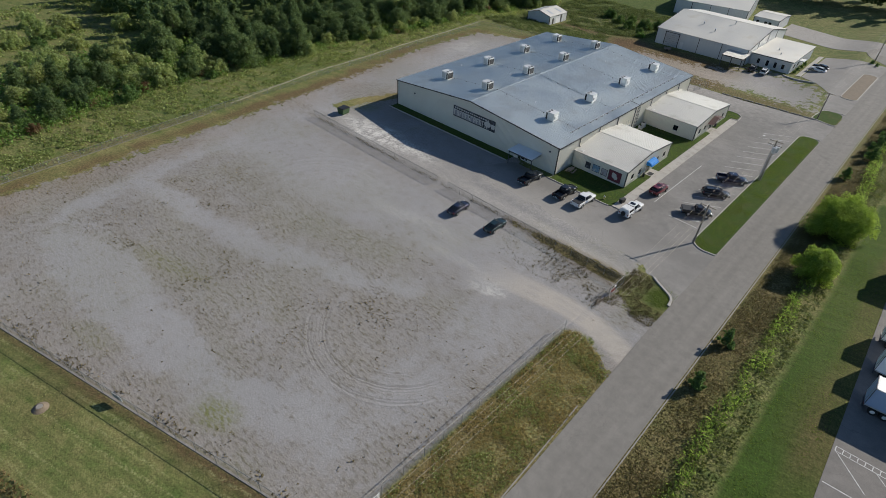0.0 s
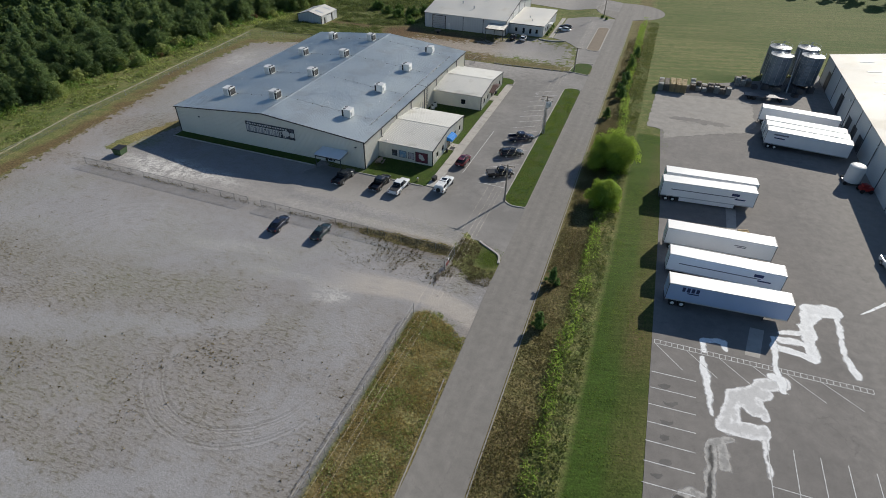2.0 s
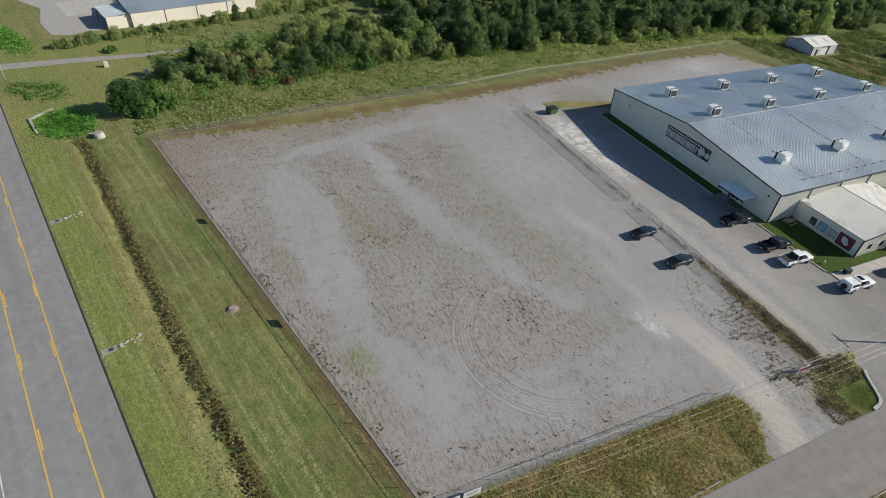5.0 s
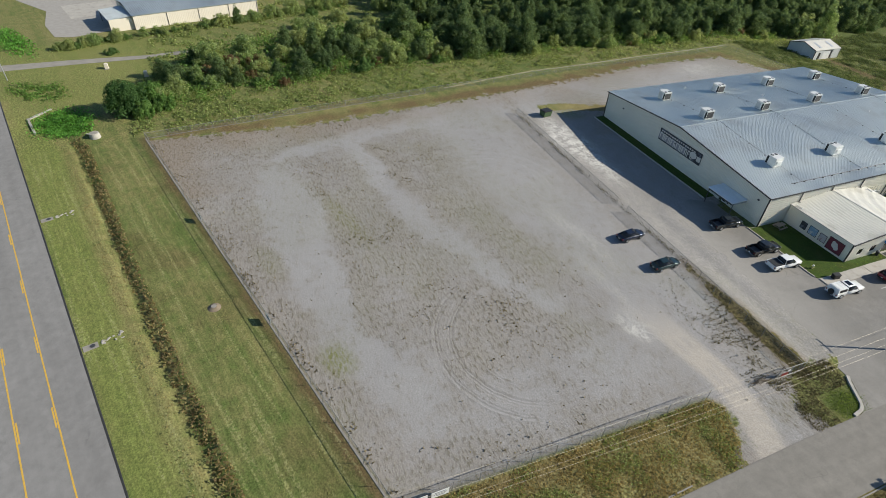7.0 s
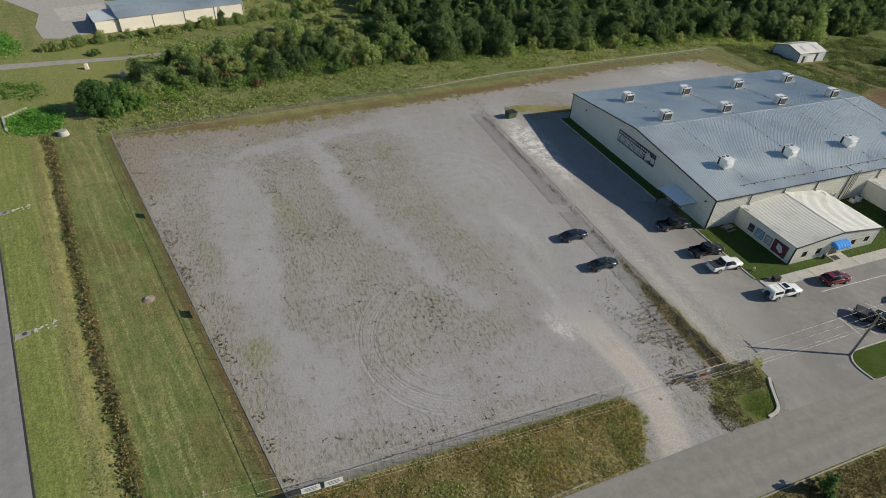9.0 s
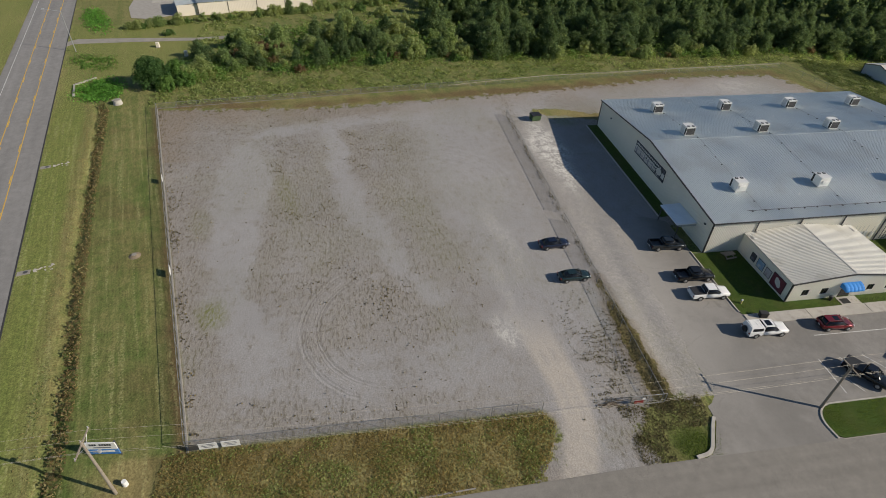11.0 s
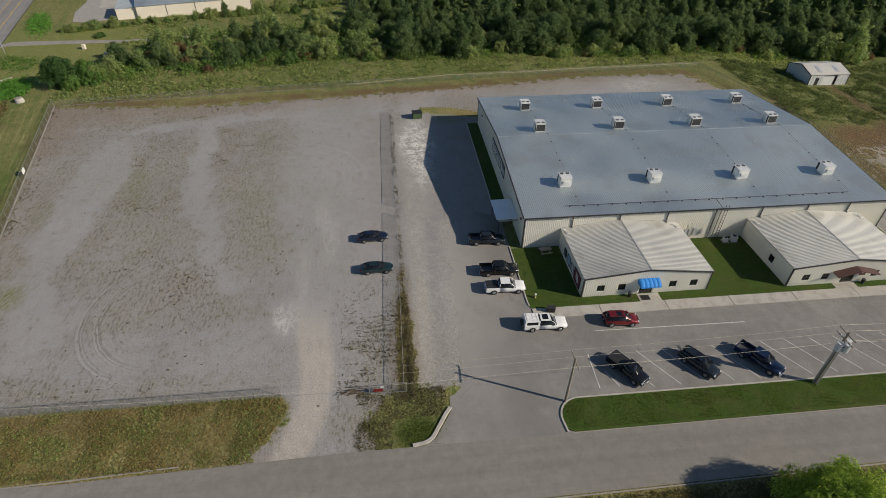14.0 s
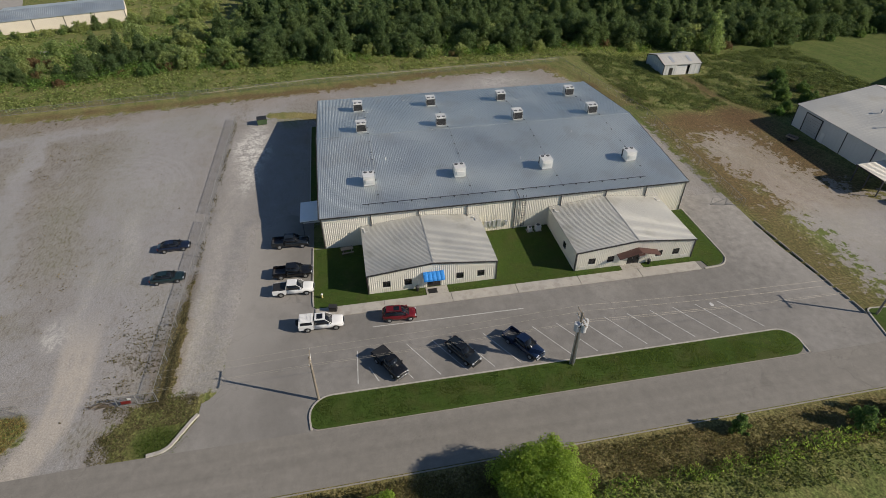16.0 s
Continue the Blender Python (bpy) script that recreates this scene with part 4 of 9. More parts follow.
kerb([(-5.15, -4), (-5.4, 40), (-5.7, 90), (-6.2, 150), (-6.4, 224)], False, 0.16, DARK_CONC, "rough stone edge of the side road", 0.07)
kerb([(-12.8, 42), (-12.45, 34), (-12.15, 26), (-12.2, 14)], False, 0.16, DARK_CONC, "rough stone edge of the side road", 0.07)
kerb([(-12.78, 84.5), (-12.78, 146)], False, 0.14, DARK_CONC, "rough stone edge of the side road", 0.07)
kerb([hwy(-300, -0.12), hwy(40, -0.12)], False, 0.22, SOOT, "dark broken edge of the highway", 0.075)

kerb([(-20.8, 12.36), (-108.9, -11.5)], False, 0.28, OLD_SLAB, "thin pale concrete strip under the fence", 0.06)
DUST = surface("trodden_earth", (0.30, 0.265, 0.165), 0.95, 0, 0.25, 0.6, 5.0, 0.2, "World", second=(0.17, 0.18, 0.08), patchy=0.50)
TRAIL = [(-117.2, 56.0), (-118.6, 64.0), (-122.0, 83.0), (-122.6, 102.0), (-124.0, 117.5), (-125.2, 142.0), (-126.0, 156.0)]
bm = bmesh.new()
strip(bm, [p for a, b in zip(TRAIL, TRAIL[1:]) for p in rough(a, b, 0.12, 1.5)] + [TRAIL[-1]], 0.42, -0.05, 0.06)
tagged(part("foot_trail", bm, DUST), "narrow trodden trail before tall weeds", "trail", kind="structure")
kerb([(-108.9, -11.3), (-112.2, 18.0), (-115.4, 50.0)], False, 0.12, DARK_CONC, "low weathered strip under an old fence", 0.06)

# pavement of separate slabs along the front
walk_slab = tagged(new("pavement"), "pale concrete front walk of long slabs", "pavement", kind="structure")
slab_bm = boxed(-0.95, 0.95, 0.03, 9.60, 0.0, 0.16, 0.015)
slab_me = None
for k in range(6):
    if slab_me is None:
        ob = part("paving_slab", slab_bm, CONCRETE, walk_slab)
        slab_me = ob.data
    else:
        ob = new("paving_slab", slab_me)
        ob.parent = walk_slab
    ob.location = (-31.45, 84.4 + 9.63 * k, 0)
for name, y0, y1 in (("entry_path", 100.2, 103.4), ("entry_path", 130.2, 133.6)):
    bm = boxed(-34.0, -32.42, y0, y1, 0.0, 0.165, 0.01)
    tagged(part(name, bm, CONCRETE), "pale concrete path to a front door", "path", kind="structure")
tagged(part("door_mat", boxed(-33.6, -32.6, 100.5, 101.8, 0.165, 0.19), BLACK), "black rubber mat before the front door", "door mat")

# paint
lines("bay_lines", [((-23.7, y), (-18.0, y + 3.5)) for y in [130.2 - 3.41 * k for k in range(-3, 12)]], 0.044, FAINT_PAINT, "faded white angled bay lines", w=0.11)
lines("bay_lines", [((-27.6, 92.0), (-27.3, 113.0)), ((-23.7, 89.7), (-18.4, 89.5)), ((-18.4, 92.0), (-20.8, 91.0))], 0.044, FAINT_PAINT, "faded white lane line on the lot", w=0.13)
lines("road_edge_line", [(hwy(-420, 11.1), hwy(40, 11.1))], 0.064, WHITE_PAINT, "white edge line of the highway", w=0.13)
for off in (3.75, 7.55):
    inner = 0.22 if off < 5 else -0.22
    bm_pts = [(hwy(-420, off), hwy(40, off))]
    lines("turn_lane_line", bm_pts, 0.064, YELLOW_PAINT, "solid yellow turn-lane line", w=0.16)
    lines("turn_lane_dashes", [(hwy(x, off + inner), hwy(x + 3.0, off + inner)) for x in np.arange(-400, 40, 12.2)], 0.064, YELLOW_PAINT, "broken yellow turn-lane line", w=0.16)
lines("yard_bay_lines", [((11.3, y), (16.6, y + 0.3)) for y in (52.8, 50.15, 47.5, 44.85, 42.2, 39.55, 36.9, 34.2, 31.5)], 0.044, WHITE_PAINT, "white truck-yard bay lines", w=0.12)
lines("yard_bay_lines", [((x, 46.8 + 0.05 * i), (x + 0.1, 28.0)) for i, x in enumerate((24.15, 26.8, 29.5, 32.2, 34.9))] + [((24.2, 41.3), (35.1, 41.6))], 0.044, WHITE_PAINT, "white yard bay lines in two rows", w=0.1)
lines("yard_ladder", [((11.3, 58.0), (37.2, 59.0)), ((11.3, 58.75), (37.2, 59.75))] + [((11.3 + 0.74 * k, 58.0 + 0.0286 * k), (11.3 + 0.74 * k, 58.75 + 0.0286 * k)) for k in range(36)], 0.044, WHITE_PAINT, "white ladder marking across the yard", w=0.1)
lines("yard_slant_lines", [((11.4 + 4.0 * k, 58.0 + 0.15 * k), (15.0 + 4.1 * k, 54.4 + 0.25 * k)) for k in range(6)], 0.044, WHITE_PAINT, "white slanting lines in the yard", w=0.1)
lines("yard_edge_line", [((45.0, 59), (48.6, 76)), ((47.5, 59), (50.5, 59.4))], 0.044, FAINT_PAINT, "faded white line along the yard", w=0.12)
bm = bmesh.new()
bmesh.ops.create_circle(bm, cap_ends=True, segments=14, radius=0.26, matrix=Matrix.Translation((-23.2, 139.3, 0.046)) @ Matrix.Diagonal((1.5, 1, 1, 1)))
tagged(part("bay_symbol", bm, WHITE_PAINT), "white reserved-bay mark on asphalt", "road marking", kind="structure")


# ---- steel buildings ----
def ribbed_wall(a, b, top, openings=(), rib=0.3, depth=0.04, z0=0.0, thick=0.16):
    """A steel wall from plan point a to b, its outside to the right of that way. top: height at a distance along it. Openings (u0, u1, z0, z1) go through."""
    a, b = Vector(a), Vector(b)
    L = (b - a).length
    t = (b - a) / L
    out = Vector((t.y, -t.x))
    us, k = {0.0: 0, L: 0}, 0
    n = max(1, round(L / rib))
    p = L / n
    for k in range(n):
        for f, d in ((0.0, 0), (0.62, 0), (0.70, 1), (0.92, 1)):
            us[round(k * p + f * p, 4)] = d
    for o in openings:
        us.setdefault(round(o[0], 4), 0)
        us.setdefault(round(o[1], 4), 0)
    keys = sorted(us)
    bm = bmesh.new()

    def at(u, d, z):
        q = a + t * u + out * d
        return bm.verts.new((q.x, q.y, z))
    for u0, u1 in zip(keys, keys[1:]):
        if u1 - u0 < 1e-4:
            continue
        mid = (u0 + u1) / 2
        hole = next((o for o in openings if o[0] < mid < o[1]), None)
        spans = [(z0, None)] if hole is None else [(z0, hole[2]), (hole[3], None)]
        for lo, hi in spans:
            h0, h1 = (top(u0), top(u1)) if hi is None else (hi, hi)
            if h0 - lo < 0.01:
                continue
            d0, d1 = us[u0] * depth, us[u1] * depth
            bm.faces.new((at(u0, d0, lo), at(u1, d1, lo), at(u1, d1, h1), at(u0, d0, h0)))
            bm.faces.new((at(u1, -thick, lo), at(u0, -thick, lo), at(u0, -thick, h0), at(u1, -thick, h1)))
    for o in openings:
        for u in (o[0], o[1]):
            bm.faces.new((at(u, 0, o[2]), at(u, -thick, o[2]), at(u, -thick, o[3]), at(u, 0, o[3])))
        for z in (o[2], o[3]):
            bm.faces.new((at(o[0], 0, z), at(o[0], -thick, z), at(o[1], -thick, z), at(o[1], 0, z)))
    bmesh.ops.remove_doubles(bm, verts=bm.verts, dist=0.0005)
    bmesh.ops.recalc_face_normals(bm, faces=bm.faces)
    return bm


def ribbed_slope(p, along, down, L, D, rib=0.3, h=0.045, thick=0.12):
    """A roof slope: from the ridge point p, L long the along way and D down the slope."""
    p, along, down = Vector(p), Vector(along).normalized(), Vector(down).normalized()
    up = along.cross(down)
    if up.z < 0:
        up = -up
    n = max(1, round(L / rib))
    q = L / n
    bm = bmesh.new()
    prev = None
    for k in range(n):
        for f, d in ((0.0, 0), (0.70, 0), (0.77, 1), (0.93, 1)) + (((1.0, 0),) if k == n - 1 else ()):
            u = p + along * (k + f) * q + up * d * h
            row = (bm.verts.new(u), bm.verts.new(u + down * D))
            if prev:
                bm.faces.new((prev[0], row[0], row[1], prev[1]))
            prev = row
    c = [p - up * thick, p + along * L - up * thick, p + along * L + down * D - up * thick, p + down * D - up * thick]
    vs = [bm.verts.new(v) for v in c]
    bm.faces.new(vs[::-1])
    tops = [bm.verts.new(v) for v in (p, p + along * L, p + along * L + down * D, p + down * D)]
    for i in range(4):
        bm.faces.new((vs[i], vs[(i + 1) % 4], tops[(i + 1) % 4], tops[i]))
    bmesh.ops.recalc_face_normals(bm, faces=bm.faces)
    return bm


def bar(name, a, b, w, material, parent, label=""):
    bm = bmesh.new()
    a, b = Vector(a), Vector(b)
    m = Matrix.Translation((a + b) / 2) @ (b - a).to_track_quat('X', 'Z').to_matrix().to_4x4()
    box(bm, -(b - a).length / 2, (b - a).length / 2, -w / 2, w / 2, -w / 2, w / 2, m)
    return part(name, bm, material, parent, label)


def ridge_cap(a, b, slope, material, parent):
    """A thin folded sheet over the ridge from a to b."""
    a, b = Vector(a), Vector(b)
    t = (b - a).normalized()
    s = Vector((-t.y, t.x, 0))
    bm = bmesh.new()
    rows = [[bm.verts.new(p + s * d + Vector((0, 0, 0.050 - slope * abs(d) - drop))) for d, drop in ((-0.09, 0.04), (-0.09, 0.0), (0.0, 0.0), (0.09, 0.0), (0.09, 0.04))] for p in (a, b)]
    for i in range(4):
        bm.faces.new((rows[0][i], rows[0][i + 1], rows[1][i + 1], rows[1][i]))
    bm.faces.new(rows[0])
    bm.faces.new(rows[1][::-1])
    bmesh.ops.recalc_face_normals(bm, faces=bm.faces)
    return part("ridge_cap", bm, material, parent)


def steel_building(name, x0, x1, y0, y1, eave, ridge, axis, walls, roof, label, category="building", over=0.25, rib=0.3, holes=None, skip=(), trim=TRIM_DARK, seam=0.045):
    """A gabled steel building; axis is the way of its ridge. holes: openings by side (s, n, e, w), each counted from the wall's own start."""
    holes = holes or {}
    b = thing(name, Matrix.Identity(4), label, category)
    cx, cy = (x0 + x1) / 2, (y0 + y1) / 2
    W, D = x1 - x0, y1 - y0
    gable = lambda L: (lambda u: ridge - 0.06 - (ridge - eave) * abs(u - L / 2) / (L / 2))
    flat = lambda u: eave - 0.06
    sides = {"s": ((x0, y0), (x1, y0), gable(W) if axis == "y" else flat), "n": ((x1, y1), (x0, y1), gable(W) if axis == "y" else flat),
             "e": ((x1, y0), (x1, y1), gable(D) if axis == "x" else flat), "w": ((x0, y1), (x0, y0), gable(D) if axis == "x" else flat)}
    for s, (p, q, top) in sides.items():
        if s not in skip:
            part("wall", ribbed_wall(p, q, top, holes.get(s, ()), rib), walls, b)
    half = (W if axis == "y" else D) / 2
    run = math.hypot(half, ridge - eave)
    ext = over * run / half
    for sgn in (-1, 1):
        if axis == "y":
            down = Vector((sgn * half, 0, eave - ridge))
            bm = ribbed_slope((cx, y0 - over, ridge), (0, 1, 0), down, D + 2 * over, run + ext, rib, seam)
        else:
            down = Vector((0, sgn * half, eave - ridge))
            bm = ribbed_slope((x0 - over, cy, ridge), (1, 0, 0), down, W + 2 * over, run + ext, rib, seam)
        part("roof", bm, roof, b)
    # ridge cap, verge trims
    if axis == "y":
        ridge_cap((cx, y0 - over, ridge), (cx, y1 + over, ridge), (ridge - eave) / half, roof, b)
        for y in (y0 - over - 0.05, y1 + over + 0.05):
            for sgn in (-1, 1):
                bar("verge_trim", (cx, y, ridge - 0.06), (cx + sgn * (half + over), y, eave - 0.06 - over * (ridge - eave) / half), 0.17, trim, b, "dark verge trim")
    else:
        ridge_cap((x0 - over, cy, ridge), (x1 + over, cy, ridge), (ridge - eave) / half, roof, b)
        for x in (x0 - over - 0.05, x1 + over + 0.05):
            for sgn in (-1, 1):
                bar("verge_trim", (x, cy, ridge - 0.06), (x, cy + sgn * (half + over), eave - 0.06 - over * (ridge - eave) / half), 0.17, trim, b, "dark verge trim")
    for x, y in ((x0, y0), (x1, y0), (x0, y1), (x1, y1)):
        if not ({"w" if x == x0 else "e", "s" if y == y0 else "n"} & set(skip)):
            bm = boxed(x - 0.09, x + 0.09, y - 0.09, y + 0.09, 0, eave - 0.15)
            part("corner_trim", bm, trim, b, "dark corner trim")
    return b


def window(parent, m, w, h, frame=TRIM_DARK, bars=1):
    """A window unit lying in the plane y = 0 of m, facing -y, its centre at the origin."""
    bm = bmesh.new()
    for x0, x1, z0, z1 in ((-w / 2, w / 2, h / 2 - 0.07, h / 2), (-w / 2, w / 2, -h / 2, -h / 2 + 0.07), (-w / 2, -w / 2 + 0.07, -h / 2 + 0.07, h / 2 - 0.07), (w / 2 - 0.07, w / 2, -h / 2 + 0.07, h / 2 - 0.07)):
        box(bm, x0, x1, -0.05, 0.10, z0, z1)
    for k in range(bars):
        x = -w / 2 + w * (k + 1) / (bars + 1)
        box(bm, x - 0.02, x + 0.02, -0.02, 0.06, -h / 2 + 0.07, h / 2 - 0.07)
    f = part("window_frame", bm, frame, parent)
    f.matrix_parent_inverse = Matrix.Identity(4)
    f.matrix_local = m
    g = part("pane", boxed(-w / 2 + 0.06, w / 2 - 0.06, 0.02, 0.035, -h / 2 + 0.06, h / 2 - 0.06), GLASS, f)
    s = part("window_sill", boxed(-w / 2 - 0.06, w / 2 + 0.06, -0.12, -0.051, -h / 2 - 0.06, -h / 2 - 0.005), TRIM_WHITE, f)
    return f


def door(parent, m, w, h, material=TRIM_WHITE, glazed=False):
    leaf = part("door", boxed(-w / 2, w / 2, -0.02, 0.05, 0.02, h, 0.01), material, parent)
    leaf.matrix_local = m
    if glazed:
        part("pane", boxed(-w / 2 + 0.12, w / 2 - 0.12, -0.035, -0.02, 0.25, h - 0.15), GLASS, leaf)
    bm = bmesh.new()
    rod(bm, (w / 2 - 0.12, -0.08, 1.0), (w / 2 - 0.12, -0.08, 1.25), 0.018, 6)
    part("door_handle", bm, CHROME, leaf)
    return leaf


def on_east(x, y, z):
    return pose(x, y, z, 0, 0, 90)


def on_south(x, y, z):
    return pose(x, y, z)


# the gym hall
HX0, HX1, HY0, HY1, HE, HR = -92.0, -46.2, 86.0, 147.0, 6.0, 8.1
hall = steel_building("gym_hall", HX0, HX1, HY0, HY1, HE, HR, "y", WALL_CREAM, ROOF_GREY, "long cream steel hall with a grey ribbed roof", "sports hall", seam=0.042,
                      holes={"s": [(36.6, 38.9, 0.0, 2.3)]})
for y in (93.6, 101.2, 109.0, 117.0, 124.8, 132.6, 139.8):
    bm = bmesh.new()
    box(bm, HX1 + 0.06, HX1 + 0.20, y - 0.07, y + 0.07, 0.2 if not (92 < y < 111 or 123 < y < 142) else 3.9, HE - 0.1)
    box(bm, HX1 + 0.06, HX1 + 0.42, y - 0.07, y + 0.07, 0.1 if not (92 < y < 111 or 123 < y < 142) else 3.75, 0.22 if not (92 < y < 111 or 123 < y < 142) else 3.92)
    part("downspout", bm, STEEL_DARK, hall, "dark downspout")
bm = bmesh.new()
box(bm, HX1 + 0.26, HX1 + 0.42, HY0 - 0.2, HY1 + 0.2, HE - 0.20, HE - 0.04)
part("gutter", bm, TRIM_DARK, hall, "dark eaves gutter")
for x in (-54.9, -53.7):
    door(hall, on_south(x + 0.65, HY0 + 0.1, 0.0), 1.1, 2.25, TRIM_WHITE, True)
for x in (-86.0, -69.0, -48.0):
    bm = boxed(x - 0.18, x + 0.18, HY0 - 0.30, HY0 - 0.06, 4.4, 4.65, 0.03)
    part("wall_lamp", bm, STEEL_DARK, hall, "dark wall lamp")

# pale canopy over the side door
canopy = thing("door_canopy", pose(-52.7, 84.4, 0), "small pale steel canopy on dark posts by a door", "canopy")
part("roof", ribbed_slope((-2.9, 1.5, 3.35), (1, 0, 0), (0, -1, -0.03), 5.8, 3.5, 0.3), surface("pale_canopy_sheet", (0.80, 0.83, 0.85), 0.4, 0, 0.05, 0.5, 6.0, 0.02), canopy)
for x in (-2.8, 2.8):
    part("post", boxed(x - 0.06, x + 0.06, -1.65, -1.53, 0, 3.0), STEEL_DARK, canopy)
    part("side_fascia", boxed(x - 0.05, x + 0.05, -1.75, 1.5, 2.78, 3.0), LIGHT_STEEL, canopy)
part("front_fascia", boxed(-2.85, 2.85, -1.80, -1.7, 2.72, 2.95), STEEL_DARK, canopy)

# sign board on the gable wall, its lettering as plain bars
board = thing("wall_sign", pose(-67.9, HY0 - 0.06, 0), "wide dark banner sign with pale bars on a cream wall", "sign")
SIGN_DARK = surface("sign_dark_print", (0.040, 0.042, 0.050), 0.5, 0, 0.2, 0.8, 5.0, second=(0.13, 0.14, 0.17), patchy=0.5)
SIGN_PALE = surface("sign_pale_print", (0.62, 0.60, 0.56), 0.5, 0, 0.1, 0.8, 5.0)
SIGN_GREY = surface("sign_grey_print", (0.30, 0.30, 0.32), 0.5, 0, 0.15, 0.8, 5.0)
part("panel", boxed(-5.9, 5.9, -0.10, 0.0, 3.35, 5.75), SIGN_DARK, board)
part("panel", boxed(-5.9, 1.8, -0.13, -0.101, 3.60, 4.95), SIGN_GREY, board)
for k in range(12):
    x = -5.6 + 0.80 * k
    bm = bmesh.new()
    lo, hi = 3.72 - 0.012 * k, 5.02 - 0.012 * k
    box(bm, x, x + 0.20, -0.16, -0.131, lo, hi)
    box(bm, x + 0.20, x + 0.60, -0.16, -0.131, hi - 0.22, hi)
    if k % 2:
        box(bm, x + 0.40, x + 0.60, -0.16, -0.131, lo, hi - 0.22)
    if k % 3:
        box(bm, x + 0.20, x + 0.40, -0.16, -0.131, (lo + hi) / 2 - 0.1, (lo + hi) / 2 + 0.1)
    part("letter_bar", bm, SIGN_PALE, board)
for k in range(16):
    part("letter_bar", boxed(-5.5 + 0.62 * k, -5.1 + 0.62 * k, -0.13, -0.101, 5.22, 5.50), SIGN_PALE, board)
bm = bmesh.new()
bmesh.ops.create_icosphere(bm, subdivisions=2, radius=0.75, matrix=Matrix.Translation((3.9, -0.13, 4.55)) @ Matrix.Diagonal((1.25, 0.03, 0.9, 1)))
part("emblem", bm, SIGN_PALE, board, "pale round emblem")
part("panel", boxed(4.9, 5.85, -0.13, -0.101, 3.9, 4.9), SIGN_PALE, board)


# office wings
def wing(x1, y0, y1, windows_y, door_y, south_window=None):
    D = y1 - y0
    holes = {"e": [(y - 0.55 - y0, y + 0.55 - y0, 1.05, 2.15) for y in windows_y] + [(door_y - 1.0 - y0, door_y + 1.0 - y0, 0.0, 2.2)]}
    holes["e"].sort()
    if south_window:
        holes["s"] = [(south_window - 0.55 + 46.1, south_window + 0.55 + 46.1, 1.05, 2.25)]
    w = steel_building("office_wing", -46.1, x1, y0, y1, 3.6, 4.65, "x", WALL_CREAM, ROOF_PALE, "low cream steel office wing with a pale ribbed roof", "office building", over=0.12, holes=holes, skip=("w",))
    for y in windows_y:
        window(w, on_east(x1 - 0.06, y, 1.6), 1.1, 1.1)
    if south_window:
        window(w, on_south(south_window, y0 + 0.06, 1.65), 1.1, 1.2)
    for s in (-0.5, 0.5):
        door(w, on_east(x1 - 0.08, door_y + s, 0.12), 0.96, 2.05, TRIM_DARK, True)
    return w


wing_one = wing(-34.1, 92.0, 110.8, (94.65, 97.75, 105.35, 108.5), 101.5)
wing_two = wing(-33.6, 122.9, 142.0, (125.5, 128.5, 136.4, 139.2), 132.3, -38.2)
POSTER_RED = surface("poster_maroon", (0.15, 0.030, 0.045), 0.5, 0, 0.15, 0.8, 5.0)
POSTER_BLUE = surface("poster_blue", (0.22, 0.36, 0.50), 0.5, 0, 0.15, 0.8, 5.0, second=(0.50, 0.52, 0.52), patchy=0.5)
POSTER_MIX = surface("poster_pale", (0.50, 0.46, 0.46), 0.5, 0, 0.2, 0.9, 5.0, second=(0.26, 0.12, 0.12), patchy=0.55)
for x0, x1, z0, z1, mt, lab in ((-43.0, -41.9, 1.0, 2.3, SIGN_DARK, "dark framed poster on a cream wall"), (-41.4, -39.8, 0.9, 2.4, POSTER_BLUE, "pale blue poster on a cream wall"),
                                (-39.4, -38.1, 0.9, 2.3, POSTER_MIX, "pale pink poster on a cream wall"), (-37.8, -35.1, 0.55, 2.75, POSTER_RED, "maroon poster with a pale shape on a cream wall")):
    po = thing("poster", pose((x0 + x1) / 2, 91.9, (z0 + z1) / 2), lab, "poster", "posters on the wing wall")
    w, h = x1 - x0, z1 - z0
    part("print", boxed(-w / 2, w / 2, -0.03, 0.03, -h / 2, h / 2), mt, po)
    bm = bmesh.new()
    for a in ((-w / 2, w / 2, h / 2 - 0.06, h / 2), (-w / 2, w / 2, -h / 2, -h / 2 + 0.06), (-w / 2, -w / 2 + 0.06, -h / 2, h / 2), (w / 2 - 0.06, w / 2, -h / 2, h / 2)):
        box(bm, a[0], a[1], -0.06, -0.031, a[2], a[3])
    part("frame", bm, TRIM_DARK, po)
    if mt is POSTER_RED:
        bm = bmesh.new()
        for cx, cz, r in ((-0.1, 0.1, 0.55), (0.25, -0.25, 0.42), (-0.35, 0.45, 0.3)):
            bmesh.ops.create_icosphere(bm, subdivisions=2, radius=r, matrix=Matrix.Translation((cx, -0.035, cz)) @ Matrix.Diagonal((1, 0.03, 1, 1)))
        part("figure_print", bm, SIGN_PALE, po, "pale rounded print")


